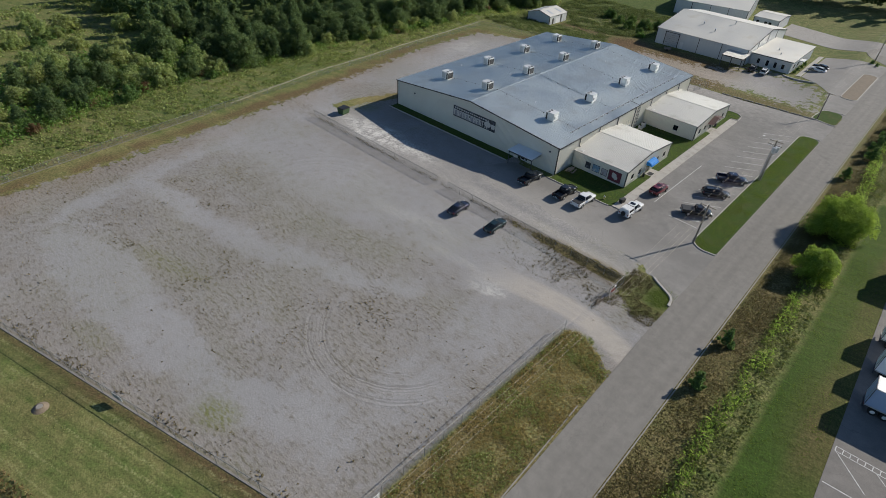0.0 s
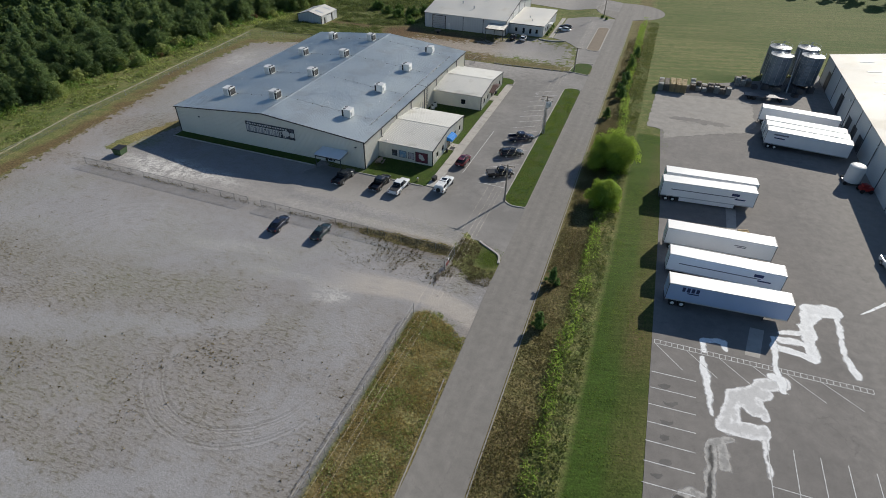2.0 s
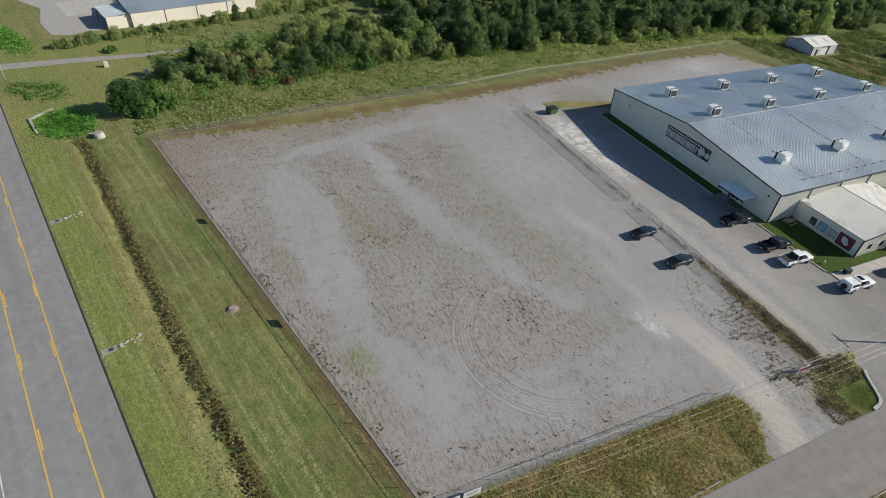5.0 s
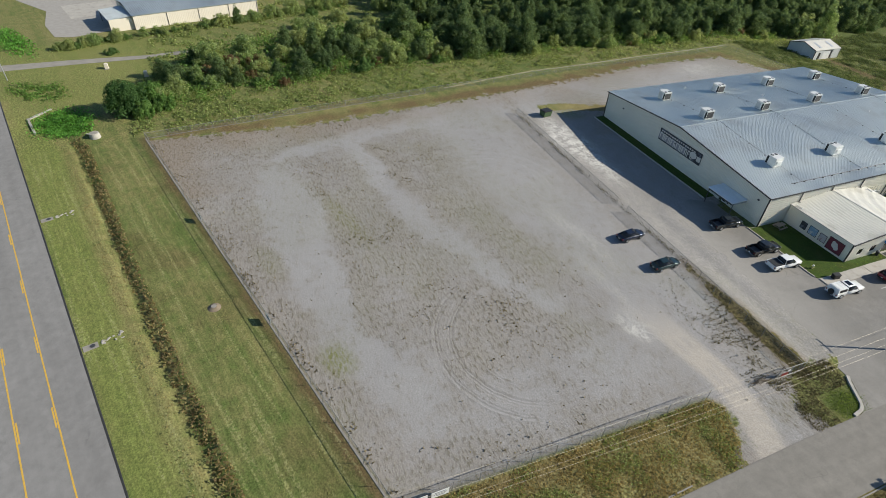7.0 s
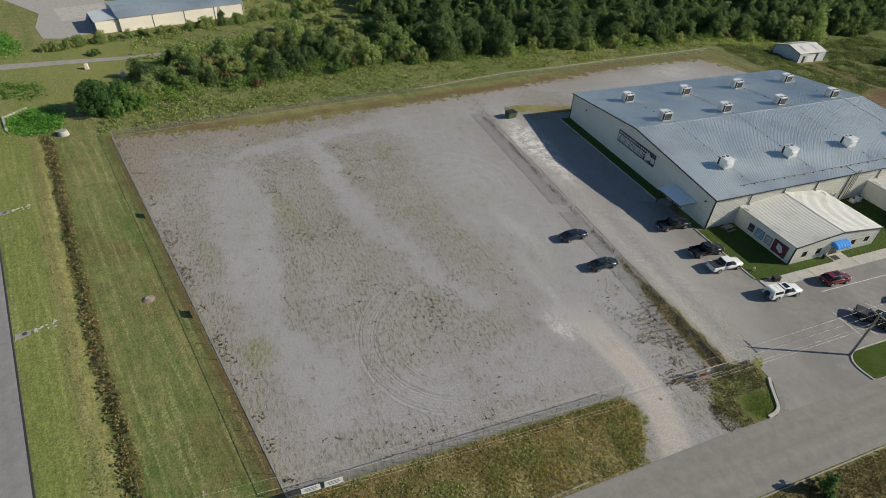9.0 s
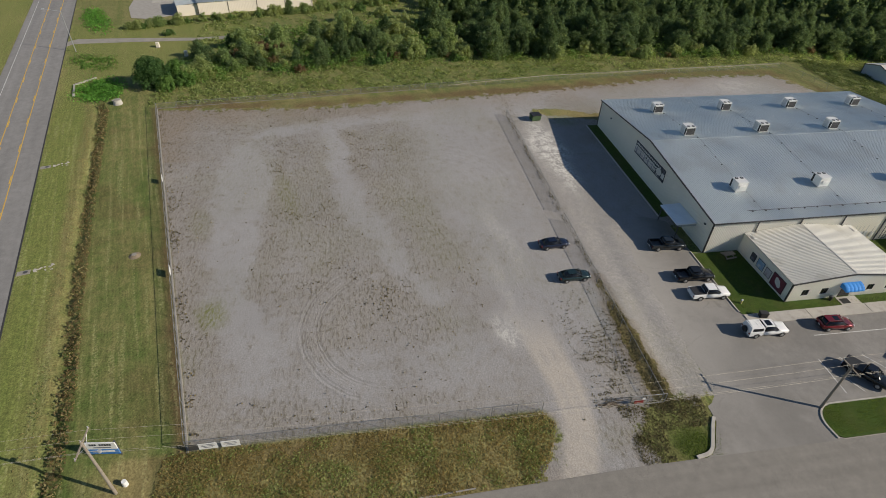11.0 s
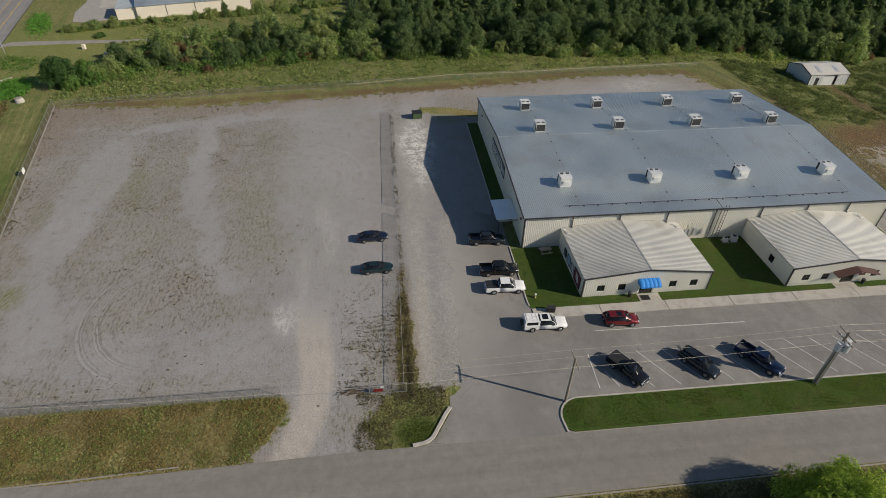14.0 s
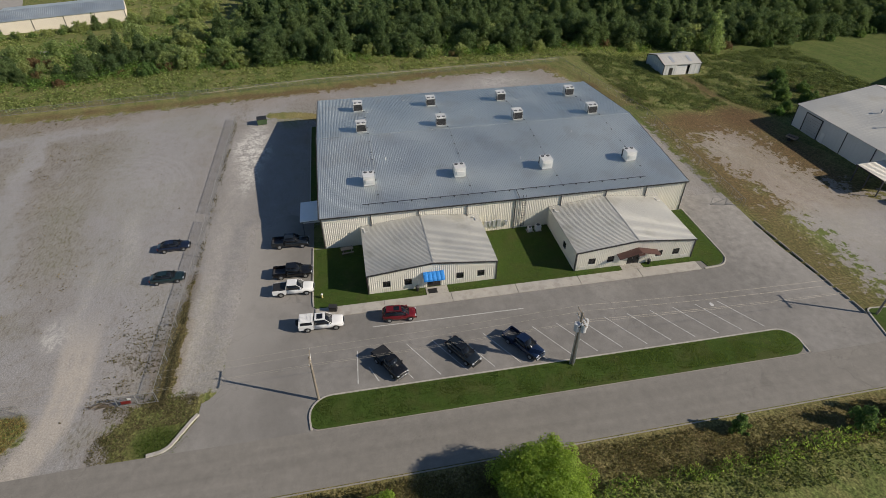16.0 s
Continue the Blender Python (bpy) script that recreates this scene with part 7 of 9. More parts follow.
# ---- silos, tank, pallets ----
def silo(m, label):
    s = thing("silo", m, label, "silo", "silos by the warehouse")
    bm = bmesh.new()
    hoops = []
    for k in range(33):
        r = 3.15 + (0.05 if k % 4 == 0 else -0.02)
        hoops.append([bm.verts.new((r * math.cos(a * math.pi / 18), r * math.sin(a * math.pi / 18), 1.4 + 0.3 * k)) for a in range(36)])
    for lo, hi in zip(hoops, hoops[1:]):
        for a in range(36):
            bm.faces.new((lo[a], lo[(a + 1) % 36], hi[(a + 1) % 36], hi[a]))
    bm.faces.new(hoops[0][::-1])
    bm.faces.new(hoops[-1])
    part("shell", bm, SILO_BLUE, s, smooth=False)
    for a in range(12):
        x, y = 3.22 * math.cos(a * math.pi / 6), 3.22 * math.sin(a * math.pi / 6)
        bm = bmesh.new()
        rod(bm, (x, y, 1.3), (x, y, 11.0), 0.06, 5)
        part("stiffener", bm, GALV, s)
    bm = bmesh.new()
    bmesh.ops.create_cone(bm, cap_ends=True, segments=36, radius1=3.2, radius2=0.5, depth=0.7, matrix=Matrix.Translation((0, 0, 11.36)))
    roof = part("roof", bm, GALV, s, "pale conical roof")
    for a in range(18):
        x, y = math.cos(a * math.pi / 9), math.sin(a * math.pi / 9)
        bm = bmesh.new()
        rod(bm, (3.15 * x, 3.15 * y, 11.06), (0.5 * x, 0.5 * y, 11.74), 0.05, 4)
        part("roof_rib", bm, STEEL_DARK if a % 3 == 0 else LIGHT_STEEL, roof)
    bm = bmesh.new()
    bmesh.ops.create_cone(bm, cap_ends=True, segments=24, radius1=0.5, radius2=3.1, depth=1.3, matrix=Matrix.Translation((0, 0, 0.75)))
    part("hopper", bm, SILO_BLUE, s)
    for a in range(6):
        x, y = 2.9 * math.cos(a * math.pi / 3), 2.9 * math.sin(a * math.pi / 3)
        part("leg", boxed(x - 0.12, x + 0.12, y - 0.12, y + 0.12, 0, 1.5), STEEL_DARK, s)
    bm = bmesh.new()
    for a in range(24):
        p, q = a * math.pi / 12, (a + 1) * math.pi / 12
        rod(bm, (3.1 * math.cos(p), 3.1 * math.sin(p), 12.0), (3.1 * math.cos(q), 3.1 * math.sin(q), 12.0), 0.03, 4)
        if a % 3 == 0:
            rod(bm, (3.1 * math.cos(p), 3.1 * math.sin(p), 11.0), (3.1 * math.cos(p), 3.1 * math.sin(p), 12.0), 0.03, 4)
    part("guard_rail", bm, LIGHT_STEEL, s)
    bm = bmesh.new()
    for y in (-0.25, 0.25):
        rod(bm, (3.3 * math.cos(-2.2) + 0.1 * y, 3.3 * math.sin(-2.2) + y, 0.4), (3.3 * math.cos(-2.2) + 0.1 * y, 3.3 * math.sin(-2.2) + y, 12.2), 0.03, 4)
    part("ladder", bm, LIGHT_STEEL, s)
    bm = bmesh.new()
    rod(bm, (0, 0, 11.6), (0.9, 0.9, 12.6), 0.12, 6)
    part("fill_pipe", bm, LIGHT_STEEL, s)
    return s


for x, y in ((35.5, 171.0), (43.3, 173.4), (35.9, 178.6), (43.2, 180.8)):
    sl = silo(pose(x, y, 0.04), "tall blue-grey steel silo with a pale ribbed roof")
    sl.scale = (0.88, 0.88, 0.78)
tank = thing("water_tank", pose(45.2, 117.6, 0.04), "tall white round tank on a wheeled frame", "tank")
bm = bmesh.new()
bmesh.ops.create_cone(bm, cap_ends=True, segments=28, radius1=1.45, radius2=1.45, depth=3.2, matrix=Matrix.Translation((0, 0, 2.1)))
part("shell", bm, TRIM_WHITE, tank)
bm = bmesh.new()
bmesh.ops.create_uvsphere(bm, u_segments=28, v_segments=8, radius=1.45, matrix=Matrix.Translation((0, 0, 3.7)) @ Matrix.Diagonal((1, 1, 0.28, 1)))
part("dome", bm, TRIM_WHITE, tank)
part("frame", boxed(-1.6, 1.6, -1.3, 1.3, 0.25, 0.5), STEEL_DARK, tank)
for x in (-1.3, 1.3):
    for s in (-1, 1):
        bm = bmesh.new()
        bmesh.ops.create_cone(bm, cap_ends=True, segments=14, radius1=0.35, radius2=0.35, depth=0.25, matrix=Matrix.Translation((x, s * 1.35, 0.35)) @ Matrix.Rotation(radians(90), 4, 'X'))
        part("wheel", bm, RUBBER, tank)
RED_STEEL = surface("red_machine_paint", (0.32, 0.025, 0.022), 0.5, 0, 0.12, 0.8, 8.0)
mach = thing("red_machine", pose(47.0, 114.6, 0.04, 0, 0, 15), "red wheeled yard machine beside a tank", "machine")
part("body", boxed(-1.1, 1.1, -0.7, 0.7, 0.4, 1.2, 0.1), RED_STEEL, mach)
part("engine_cover", boxed(-0.9, 0.2, -0.55, 0.55, 1.2, 1.7, 0.1), RED_STEEL, mach)
for x in (-0.8, 0.8):
    for s in (-1, 1):
        bm = bmesh.new()
        bmesh.ops.create_cone(bm, cap_ends=True, segments=14, radius1=0.4, radius2=0.4, depth=0.25, matrix=Matrix.Translation((x, s * 0.75, 0.4)) @ Matrix.Rotation(radians(90), 4, 'X'))
        part("wheel", bm, RUBBER, mach)


def pallet_mesh(material):
    bm = bmesh.new()
    for k in range(6):
        box(bm, -0.6, 0.6, -0.5 + 0.18 * k, -0.38 + 0.18 * k, 0.11, 0.135)
    for x in (-0.55, 0.0, 0.55):
        box(bm, x - 0.05, x + 0.05, -0.5, 0.52, 0.02, 0.11)
    me = bpy.data.meshes.new("pallet")
    bm.to_mesh(me)
    bm.free()
    me.materials.append(material)
    return me


PALLET_NEW, PALLET_OLD, PALLET_PALE = pallet_mesh(TIMBER), pallet_mesh(OLD_TIMBER), pallet_mesh(surface("bleached_timber", (0.44, 0.43, 0.39), 0.85, 0, 0.14, 1.0, 12.0, 0.1, rand=0.15))
rng = random.Random(5)
STACKS = [(6.9 + 1.45 * i, 155.4 + 1.35 * j, n) for i in range(5) for j in range(4) for n in (16 if i > 1 else 14,)] + [(15.0 + 1.5 * i, 158.8 + 1.45 * j, rng.randint(7, 15)) for i in range(7) for j in range(3)] + [(26.6 + 1.4 * i, 167.5 + 1.4 * j, rng.randint(10, 17)) for i in range(3) for j in range(3)]
for x, y, n in STACKS:
    new_wood = x > 9 and x < 13
    bleached = not new_wood and rng.random() < 0.4
    st = thing("pallet_stack", pose(x, y, 0.05, 0, 0, rng.uniform(-4, 4)), "stack of fresh yellow timber pallets" if new_wood else "stack of sun-bleached pale timber pallets" if bleached else "stack of grey weathered timber pallets", "pallets", "pallet stacks in the yard")
    for k in range(n):
        p = new("pallet", PALLET_NEW if new_wood else PALLET_PALE if bleached else PALLET_OLD)
        p.parent = st
        p.location, p.rotation_euler = (rng.uniform(-.03, .03), rng.uniform(-.03, .03), 0.14 * k), (0, 0, radians(rng.uniform(-2, 2)))
skid = thing("timber_skid", pose(24.2, 90.6, 0.06, 0, 0, 20), "pile of pale timber skids between trailers", "timber pile")
for k in range(6):
    part("beam", boxed(-0.9, 0.9, -0.6 + 0.22 * k, -0.45 + 0.22 * k, 0.0 + 0.1 * (k % 2), 0.12 + 0.1 * (k % 2)), TIMBER, skid)
flat = thing("flatbed_trailer", pose(32.8, 159.0, 0.04, 0, 0, 6), "dark flatbed trailer in the silo shade", "trailer")
part("deck", boxed(-5, 5, -1.2, 1.2, 0.9, 1.1, 0.02), STEEL_DARK, flat)
for x in (-3.8, -2.7, 3.6):
    for s in (-1, 1):
        bm = bmesh.new()
        bmesh.ops.create_cone(bm, cap_ends=True, segments=14, radius1=0.45, radius2=0.45, depth=0.35, matrix=Matrix.Translation((x, s * 0.95, 0.45)) @ Matrix.Rotation(radians(90), 4, 'X'))
        part("wheel", bm, RUBBER, flat)

# dark gear at the foot of the silos
for x, y, turn, w, h in ((33.4, 166.8, 8, 1.6, 1.5), (36.4, 166.2, -6, 1.9, 1.2), (39.4, 167.6, 12, 1.5, 1.9), (42.0, 167.2, -10, 1.8, 1.4), (44.8, 168.8, 4, 1.5, 1.7), (30.9, 166.4, 15, 1.3, 1.1), (40.6, 164.2, 30, 1.4, 0.9)):
    b = thing("steel_bin", pose(x, y, 0.04, 0, 0, turn), "dark open steel bin below the silos", "bin", "bins below the silos")
    for nm, dims in (("side", (-w / 2, w / 2, -0.62, -0.56)), ("side", (-w / 2, w / 2, 0.56, 0.62)), ("end", (-w / 2, -w / 2 + 0.06, -0.56, 0.56)), ("end", (w / 2 - 0.06, w / 2, -0.56, 0.56))):
        part(nm, boxed(*dims, 0.15, h), STEEL_DARK, b)
    part("floor", boxed(-w / 2, w / 2, -0.6, 0.6, 0.10, 0.15), STEEL_DARK, b)
    for sx in (-1, 1):
        part("skid", boxed(sx * w * 0.36 - 0.08, sx * w * 0.36 + 0.08, -0.6, 0.6, 0.0, 0.10), OLD_TIMBER, b)
auger = thing("auger", pose(0, 0, 0), "long slanted feed pipe between dark silos", "conveyor")
bm = bmesh.new()
rod(bm, (38.6, 165.0, 0.5), (40.4, 176.5, 8.6), 0.16, 8)
part("tube", bm, GALV, auger)
for t0 in (0.15, 0.6):
    px, py, pz = 38.6 + 1.8 * t0, 165.0 + 11.5 * t0, 0.5 + 8.1 * t0
    for sx in (-0.7, 0.7):
        bm = bmesh.new()
        rod(bm, (px + sx, py, 0.04), (px, py, pz), 0.05, 5)
        part("leg", bm, STEEL_DARK, auger)

# dried spill on the yard
def spill(name, pts, material, label, z=0.047, wob=0.7):
    out = []
    n = len(pts)
    for i, p in enumerate(pts):
        q = pts[(i + 1) % n]
        d = math.dist(p, q)
        k = max(1, int(d / 0.2))
        for j in range(k):
            x, y = p[0] + (q[0] - p[0]) * j / k, p[1] + (q[1] - p[1]) * j / k
            e = [sum(noise.noise((x * s, y * s, z9)) * g for s, g in ((0.7, 1.0), (1.7, 0.45), (3.6, 0.22))) for z9 in (1.0, 9.0)]
            out.append((x + wob * e[0], y + wob * e[1]))
    bm = bmesh.new()
    prism(bm, out, z - 0.005, z)
    return tagged(part(name, bm, material), label, "stain", kind="structure")


spill("yard_apron", APRON, OLD_SLAB, "worn pale concrete apron by the yard", 0.065, 0.5)
spill("apron_patch", APRON_MEND, YARD, "dark asphalt mend across a concrete apron", 0.071, 1.1)
spill("white_trickle", [(38.6, 74.6), (39.2, 74.9), (43.0, 78.6), (42.7, 79.0)], SALT, "thin white trickle on asphalt", wob=0.1)


def stain(name, strokes, material, label, z=0.047, cell=0.13, ragged=0.42):
    """A dried puddle: a thin crust round broad strokes (points, half width), its rim broken; the distance from the rim is kept on it."""
    pts = [p for st in strokes for p in st[0]]
    xs, ys = np.arange(min(p[0] for p in pts) - 2, max(p[0] for p in pts) + 2, cell), np.arange(min(p[1] for p in pts) - 2, max(p[1] for p in pts) + 2, cell)
    gx, gy = np.meshgrid(xs, ys)
    x, y = gx.ravel(), gy.ravel()
    wx, wy = x + 0.8 * (grid_noise(x, y, 1.6, 3) - 0.5), y + 0.8 * (grid_noise(x + 70, y, 1.6, 3) - 0.5)
    f = np.full(len(x), -9.0)
    for line, w in strokes:
        f = np.maximum(f, w - near_line(wx, wy, line))
    f = f + ragged * (grid_noise(x, y, 0.9, 4) - 0.5)
    nx = len(xs)
    i = (np.arange(len(ys) - 1)[:, None] * nx + np.arange(nx - 1)[None, :]).ravel()
    faces = np.stack((i, i + 1, i + nx + 1, i + nx), 1)
    faces = faces[(f[faces] > -0.22).all(1)]
    used, faces = np.unique(faces, return_inverse=True)
    faces = faces.reshape(-1, 4)
    me = bpy.data.meshes.new(name)
    me.from_pydata(np.stack((x[used], y[used], np.full(len(used), z)), 1).tolist(), [], faces.tolist())
    d = me.attributes.new("depth", 'FLOAT', 'POINT')
    d.data.foreach_set("value", f[used].astype(np.float32))
    me.materials.append(material)
    return tagged(new(name, me), label, "stain", kind="structure")


def crust(name, rim, core, thin=0.85, width=0.3):
    """Dried salt: brightest along its rim, thin and grey within, broken at the edge."""
    m, nt, bsdf = nodes_of(name)
    co = coords(nt, "World")
    d = attr(nt, "depth")
    n1, n2 = noise_node(nt, co, 1.3, 5.0, 0.6), noise_node(nt, co, 7.0, 4.0, 0.7)
    col = blend(nt, remap(nt, math_node(nt, 'ADD', d, remap(nt, n1, 0.3, 0.7, -0.25, 0.25)), width * 0.5, width * 1.6), rim, core)
    link(nt, scaled(nt, col, remap(nt, n2, 0.25, 0.75, 0.84, 1.14)), bsdf.inputs["Base Color"])
    bsdf.inputs["Roughness"].default_value = 0.9
    tr, mix = nt.nodes.new("ShaderNodeBsdfTransparent"), nt.nodes.new("ShaderNodeMixShader")
    edge = remap(nt, math_node(nt, 'ADD', d, remap(nt, n2, 0.3, 0.7, -0.05, 0.05)), -0.16, 0.10)
    link(nt, math_node(nt, 'MULTIPLY', edge, remap(nt, n1, 0.35, 0.65, 1.0, thin)), mix.inputs[0])
    link(nt, tr.outputs[0], mix.inputs[1])
    link(nt, bsdf.outputs[0], mix.inputs[2])
    link(nt, mix.outputs[0], nt.nodes["Material Output"].inputs[0])
    return m


CRUST_WHITE = crust("white_crust", (0.88, 0.88, 0.86), (0.82, 0.82, 0.80), 0.86, 0.5)
CRUST_GREY = crust("grey_crust", (0.82, 0.81, 0.79), (0.60, 0.59, 0.57), 0.88, 0.35)
CRUST_OLD = crust("old_crust", (0.46, 0.44, 0.41), (0.33, 0.32, 0.30), 0.8, 0.25)
CRUST_OIL = crust("oil_crust", (0.085, 0.080, 0.074), (0.06, 0.056, 0.052), 0.6, 0.3)
stain("white_spill", [([(27.5, 66.3), (31.4, 67.9)], 0.42), ([(26.5, 63.4), (31.1, 62.6)], 0.62), ([(27.0, 64.9), (30.6, 65.2)], 0.46), ([(30.7, 68.4), (31.1, 62.8)], 0.75), ([(32.0, 73.0), (35.2, 73.7)], 1.25), ([(30.4, 68.8), (32.4, 71.6)], 0.7),
                      ([(31.9, 72.8), (31.2, 70.4), (31.3, 67.2)], 0.85), ([(35.6, 73.4), (35.1, 68.4), (35.0, 64.1)], 0.36), ([(35.0, 64.4), (35.8, 61.4)], 0.50)], CRUST_WHITE, "dried white spill in branching runs on asphalt")
stain("white_spill", [([(17.5, 60.9), (17.6, 58.9)], 0.42), ([(17.8, 61.2), (20.2, 61.5), (20.3, 60.2)], 0.38), ([(17.4, 57.4), (17.7, 54.3), (18.1, 51.6)], 0.40), ([(18.1, 51.6), (18.5, 48.6)], 0.26)], CRUST_WHITE, "thin white run of a dried spill on asphalt", ragged=0.35)
stain("white_spill", [([(26.5, 65.0), (26.2, 59.6), (26.4, 57.2)], 0.36), ([(25.6, 57.6), (26.7, 57.2), (26.6, 55.6)], 0.55)], CRUST_WHITE, "dried white spill across a ladder marking", 0.050)
stain("grey_spill", [([(24.4, 55.6), (26.7, 56.7)], 1.05), ([(24.1, 54.2), (21.3, 52.3)], 1.25), ([(22.4, 52.4), (23.1, 51.4)], 1.30), ([(23.7, 53.6), (24.1, 50.2)], 0.60), ([(21.1, 52.6), (19.8, 47.8)], 0.90), ([(19.9, 47.4), (23.4, 47.9)], 1.05), ([(20.6, 50.0), (20.9, 48.6)], 0.7), ([(23.9, 48.6), (23.9, 46.1)], 0.36), ([(23.9, 45.8), (24.0, 42.2)], 0.20)], CRUST_GREY, "broad grey-white dried spill on asphalt")
stain("grey_spill", [([(18.4, 44.6), (20.3, 45.6)], 0.50), ([(18.1, 44.2), (18.2, 41.4), (18.1, 37.0)], 0.62), ([(19.5, 44.6), (19.7, 41.8)], 0.60), ([(18.1, 37.2), (16.1, 37.6), (14.9, 36.2)], 0.46)], CRUST_OLD, "faded grey spill along a bay on asphalt", ragged=0.4)
stain("oil_stain", [([(18.2, 43.8), (18.1, 37.4)], 0.10), ([(18.0, 38.6), (18.0, 37.2)], 0.22), ([(15.0, 36.1), (14.9, 34.6)], 0.55)], CRUST_OIL, "dark oily channel within a faded spill", 0.052, 0.1, 0.4)
for k in range(9):
    ox, oy, ow, oh = 12.0 + 0.9 * abs(math.sin(5 * k)), 51.1 - 2.65 * k + 0.3 * math.sin(9 * k), 0.7 + 1.3 * abs(math.sin(3 * k + 1)), 0.22 + 0.2 * abs(math.cos(4 * k))
    spill("oil_stain", [(ox, oy), (ox + ow, oy + 0.3), (ox + ow + 0.1, oy + 0.3 - oh), (ox + 0.5 * ow, oy - oh - 0.2), (ox + 0.1, oy - oh)], asphalt("oily_asphalt", (0.10, 0.096, 0.09), (0.155, 0.147, 0.137), 0.5) if k == 0 else bpy.data.materials["oily_asphalt"], "dark oil drips in a parking bay", 0.046, 0.5)


# ---- power poles and wires ----
CAN_STEEL = surface("can_paint", (0.62, 0.63, 0.63), 0.32, 0.1, 0.06, 0.6, 6.0)


def power_pole(x, y, h, label, transformers=0, street=False, arm=2.6):
    p = thing("power_pole", pose(x, y, 0), label, "power pole", "power poles")
    bm = bmesh.new()
    rod(bm, (0, 0, -0.3), (0, 0, h), 0.17, 12, 0.12)
    part("shaft", bm, WOOD_POLE, p)
    part("crossarm", boxed(-arm / 2, arm / 2, -0.06, 0.06, h - 0.35, h - 0.23), WOOD_POLE, p)
    for s in (-1, 1):
        bm = bmesh.new()
        rod(bm, (s * arm * 0.3, 0.05, h - 0.34), (0, 0.1, h - 0.95), 0.02, 5)
        part("brace", bm, GALV, p)
    for xx in (-arm / 2 + 0.1, 0.0, arm / 2 - 0.1):
        bm = bmesh.new()
        z = h - 0.23 if xx else h
        rod(bm, (xx, 0, z), (xx, 0, z + 0.22), 0.05, 8, 0.03)
        part("insulator", bm, LIGHT_STEEL, p)
    for k in range(transformers):
        a = radians(-60 + 75 * k)
        cx, cy = 0.62 * math.cos(a), 0.62 * math.sin(a)
        bm = bmesh.new()
        bmesh.ops.create_cone(bm, cap_ends=True, segments=16, radius1=0.36, radius2=0.36, depth=1.15, matrix=Matrix.Translation((cx, cy, h - 1.9)))
        tr = part("transformer", bm, CAN_STEEL, p, "pale grey transformer can")
        bm = bmesh.new()
        rod(bm, (cx, cy, h - 1.45), (cx, cy, h - 1.1), 0.05, 6)
        part("bushing", bm, LIGHT_STEEL, tr)
    if transformers:
        bm = bmesh.new()
        for k in range(4):
            rod(bm, (0.30 * math.cos(k * 1.57), 0.30 * math.sin(k * 1.57), 0.0), (0.26 * math.cos(k * 1.57), 0.26 * math.sin(k * 1.57), h - 2.2), 0.07, 8)
        part("conduit", bm, GALV, p)
        part("crossarm", boxed(-arm / 2, arm / 2, -0.07, 0.07, h - 1.12, h - 0.98), WOOD_POLE, p)
        for xx in (-1.0, -0.5, 0.5, 1.0):
            bm = bmesh.new()
            rod(bm, (xx, -0.12, h - 1.35), (xx, -0.12, h - 0.85), 0.05, 8)
            part("fuse_cutout", bm, TRIM_WHITE, p)
        part("can_bracket", boxed(-0.1, 0.7, -0.55, 0.55, h - 1.72, h - 1.66), STEEL_DARK, p)
    if street:
        bm = bmesh.new()
        rod(bm, (0, 0, h - 1.6), (0.25, 1.2, h - 1.35), 0.035, 6)
        rod(bm, (0.25, 1.2, h - 1.5), (0.25, 1.2, h - 1.25), 0.16, 10)
        part("lamp", bm, LIGHT_STEEL, p, "small street lamp")
    return p


POLES = [(-17.2, 6.3, 9.2), (-16.95, 84.8, 7.7), (-16.6, 116.0, 9.0), (-17.2, 160.5, 6.9), (-17.2, 226.0, 8.6)]
power_pole(*POLES[0], "grey timber power pole at the field corner", street=True, arm=3.4)
power_pole(*POLES[1], "pale timber power pole at the end of an island")
power_pole(*POLES[2], "timber power pole with three transformer cans", 3)
power_pole(*POLES[3], "timber power pole beside a drive")
power_pole(*POLES[4], "timber power pole further up the road")
WIRE = surface("bare_wire", (0.46, 0.42, 0.34), 0.6, 0.2, 0.05)
ends = [(-17.4, -60.0, 9.0), *POLES, (-17.5, 300.0, 8.6)]
for k, (dx, dz) in enumerate(((-1.2, 0.0), (0.0, 0.25), (1.2, 0.0), (0.0, -1.6))):
    wire = thing("overhead_wire", pose(0, 0, 0), "thin pale overhead wire between power poles", "wire", "overhead wires")
    for a, b in zip(ends, ends[1:]):
        bm = bmesh.new()
        n = 10
        pts = [Vector((a[0] + dx + (b[0] - a[0]) * i / n, a[1] + (b[1] - a[1]) * i / n, a[2] + dz + (b[2] - a[2]) * i / n - 0.00022 * (b[1] - a[1]) ** 2 * 4 * (i / n) * (1 - i / n))) for i in range(n + 1)]
        rings = [[bm.verts.new(p + Vector((0.008 * math.cos(t), 0, 0.008 * math.sin(t)))) for t in (0.0, 2.1, 4.2)] for p in pts]
        for r0, r1 in zip(rings, rings[1:]):
            for i in range(3):
                bm.faces.new((r0[i], r0[(i + 1) % 3], r1[(i + 1) % 3], r1[i]))
        part("span", bm, WIRE, wire)

lamp = thing("street_lamp", pose(-148.0, -41.5, 0, 0, 0, -80), "tall grey street lamp beside the highway", "street lamp")
bm = bmesh.new()
rod(bm, (0, 0, 0), (0, 0, 10.5), 0.12, 10, 0.07)
part("shaft", bm, GALV, lamp)
bm = bmesh.new()
rod(bm, (0, 0, 10.4), (3.6, 0, 11.2), 0.05, 8)
part("arm", bm, GALV, lamp)
part("lamp_head", boxed(3.4, 4.2, -0.16, 0.16, 11.1, 11.3, 0.04), LIGHT_STEEL, lamp)


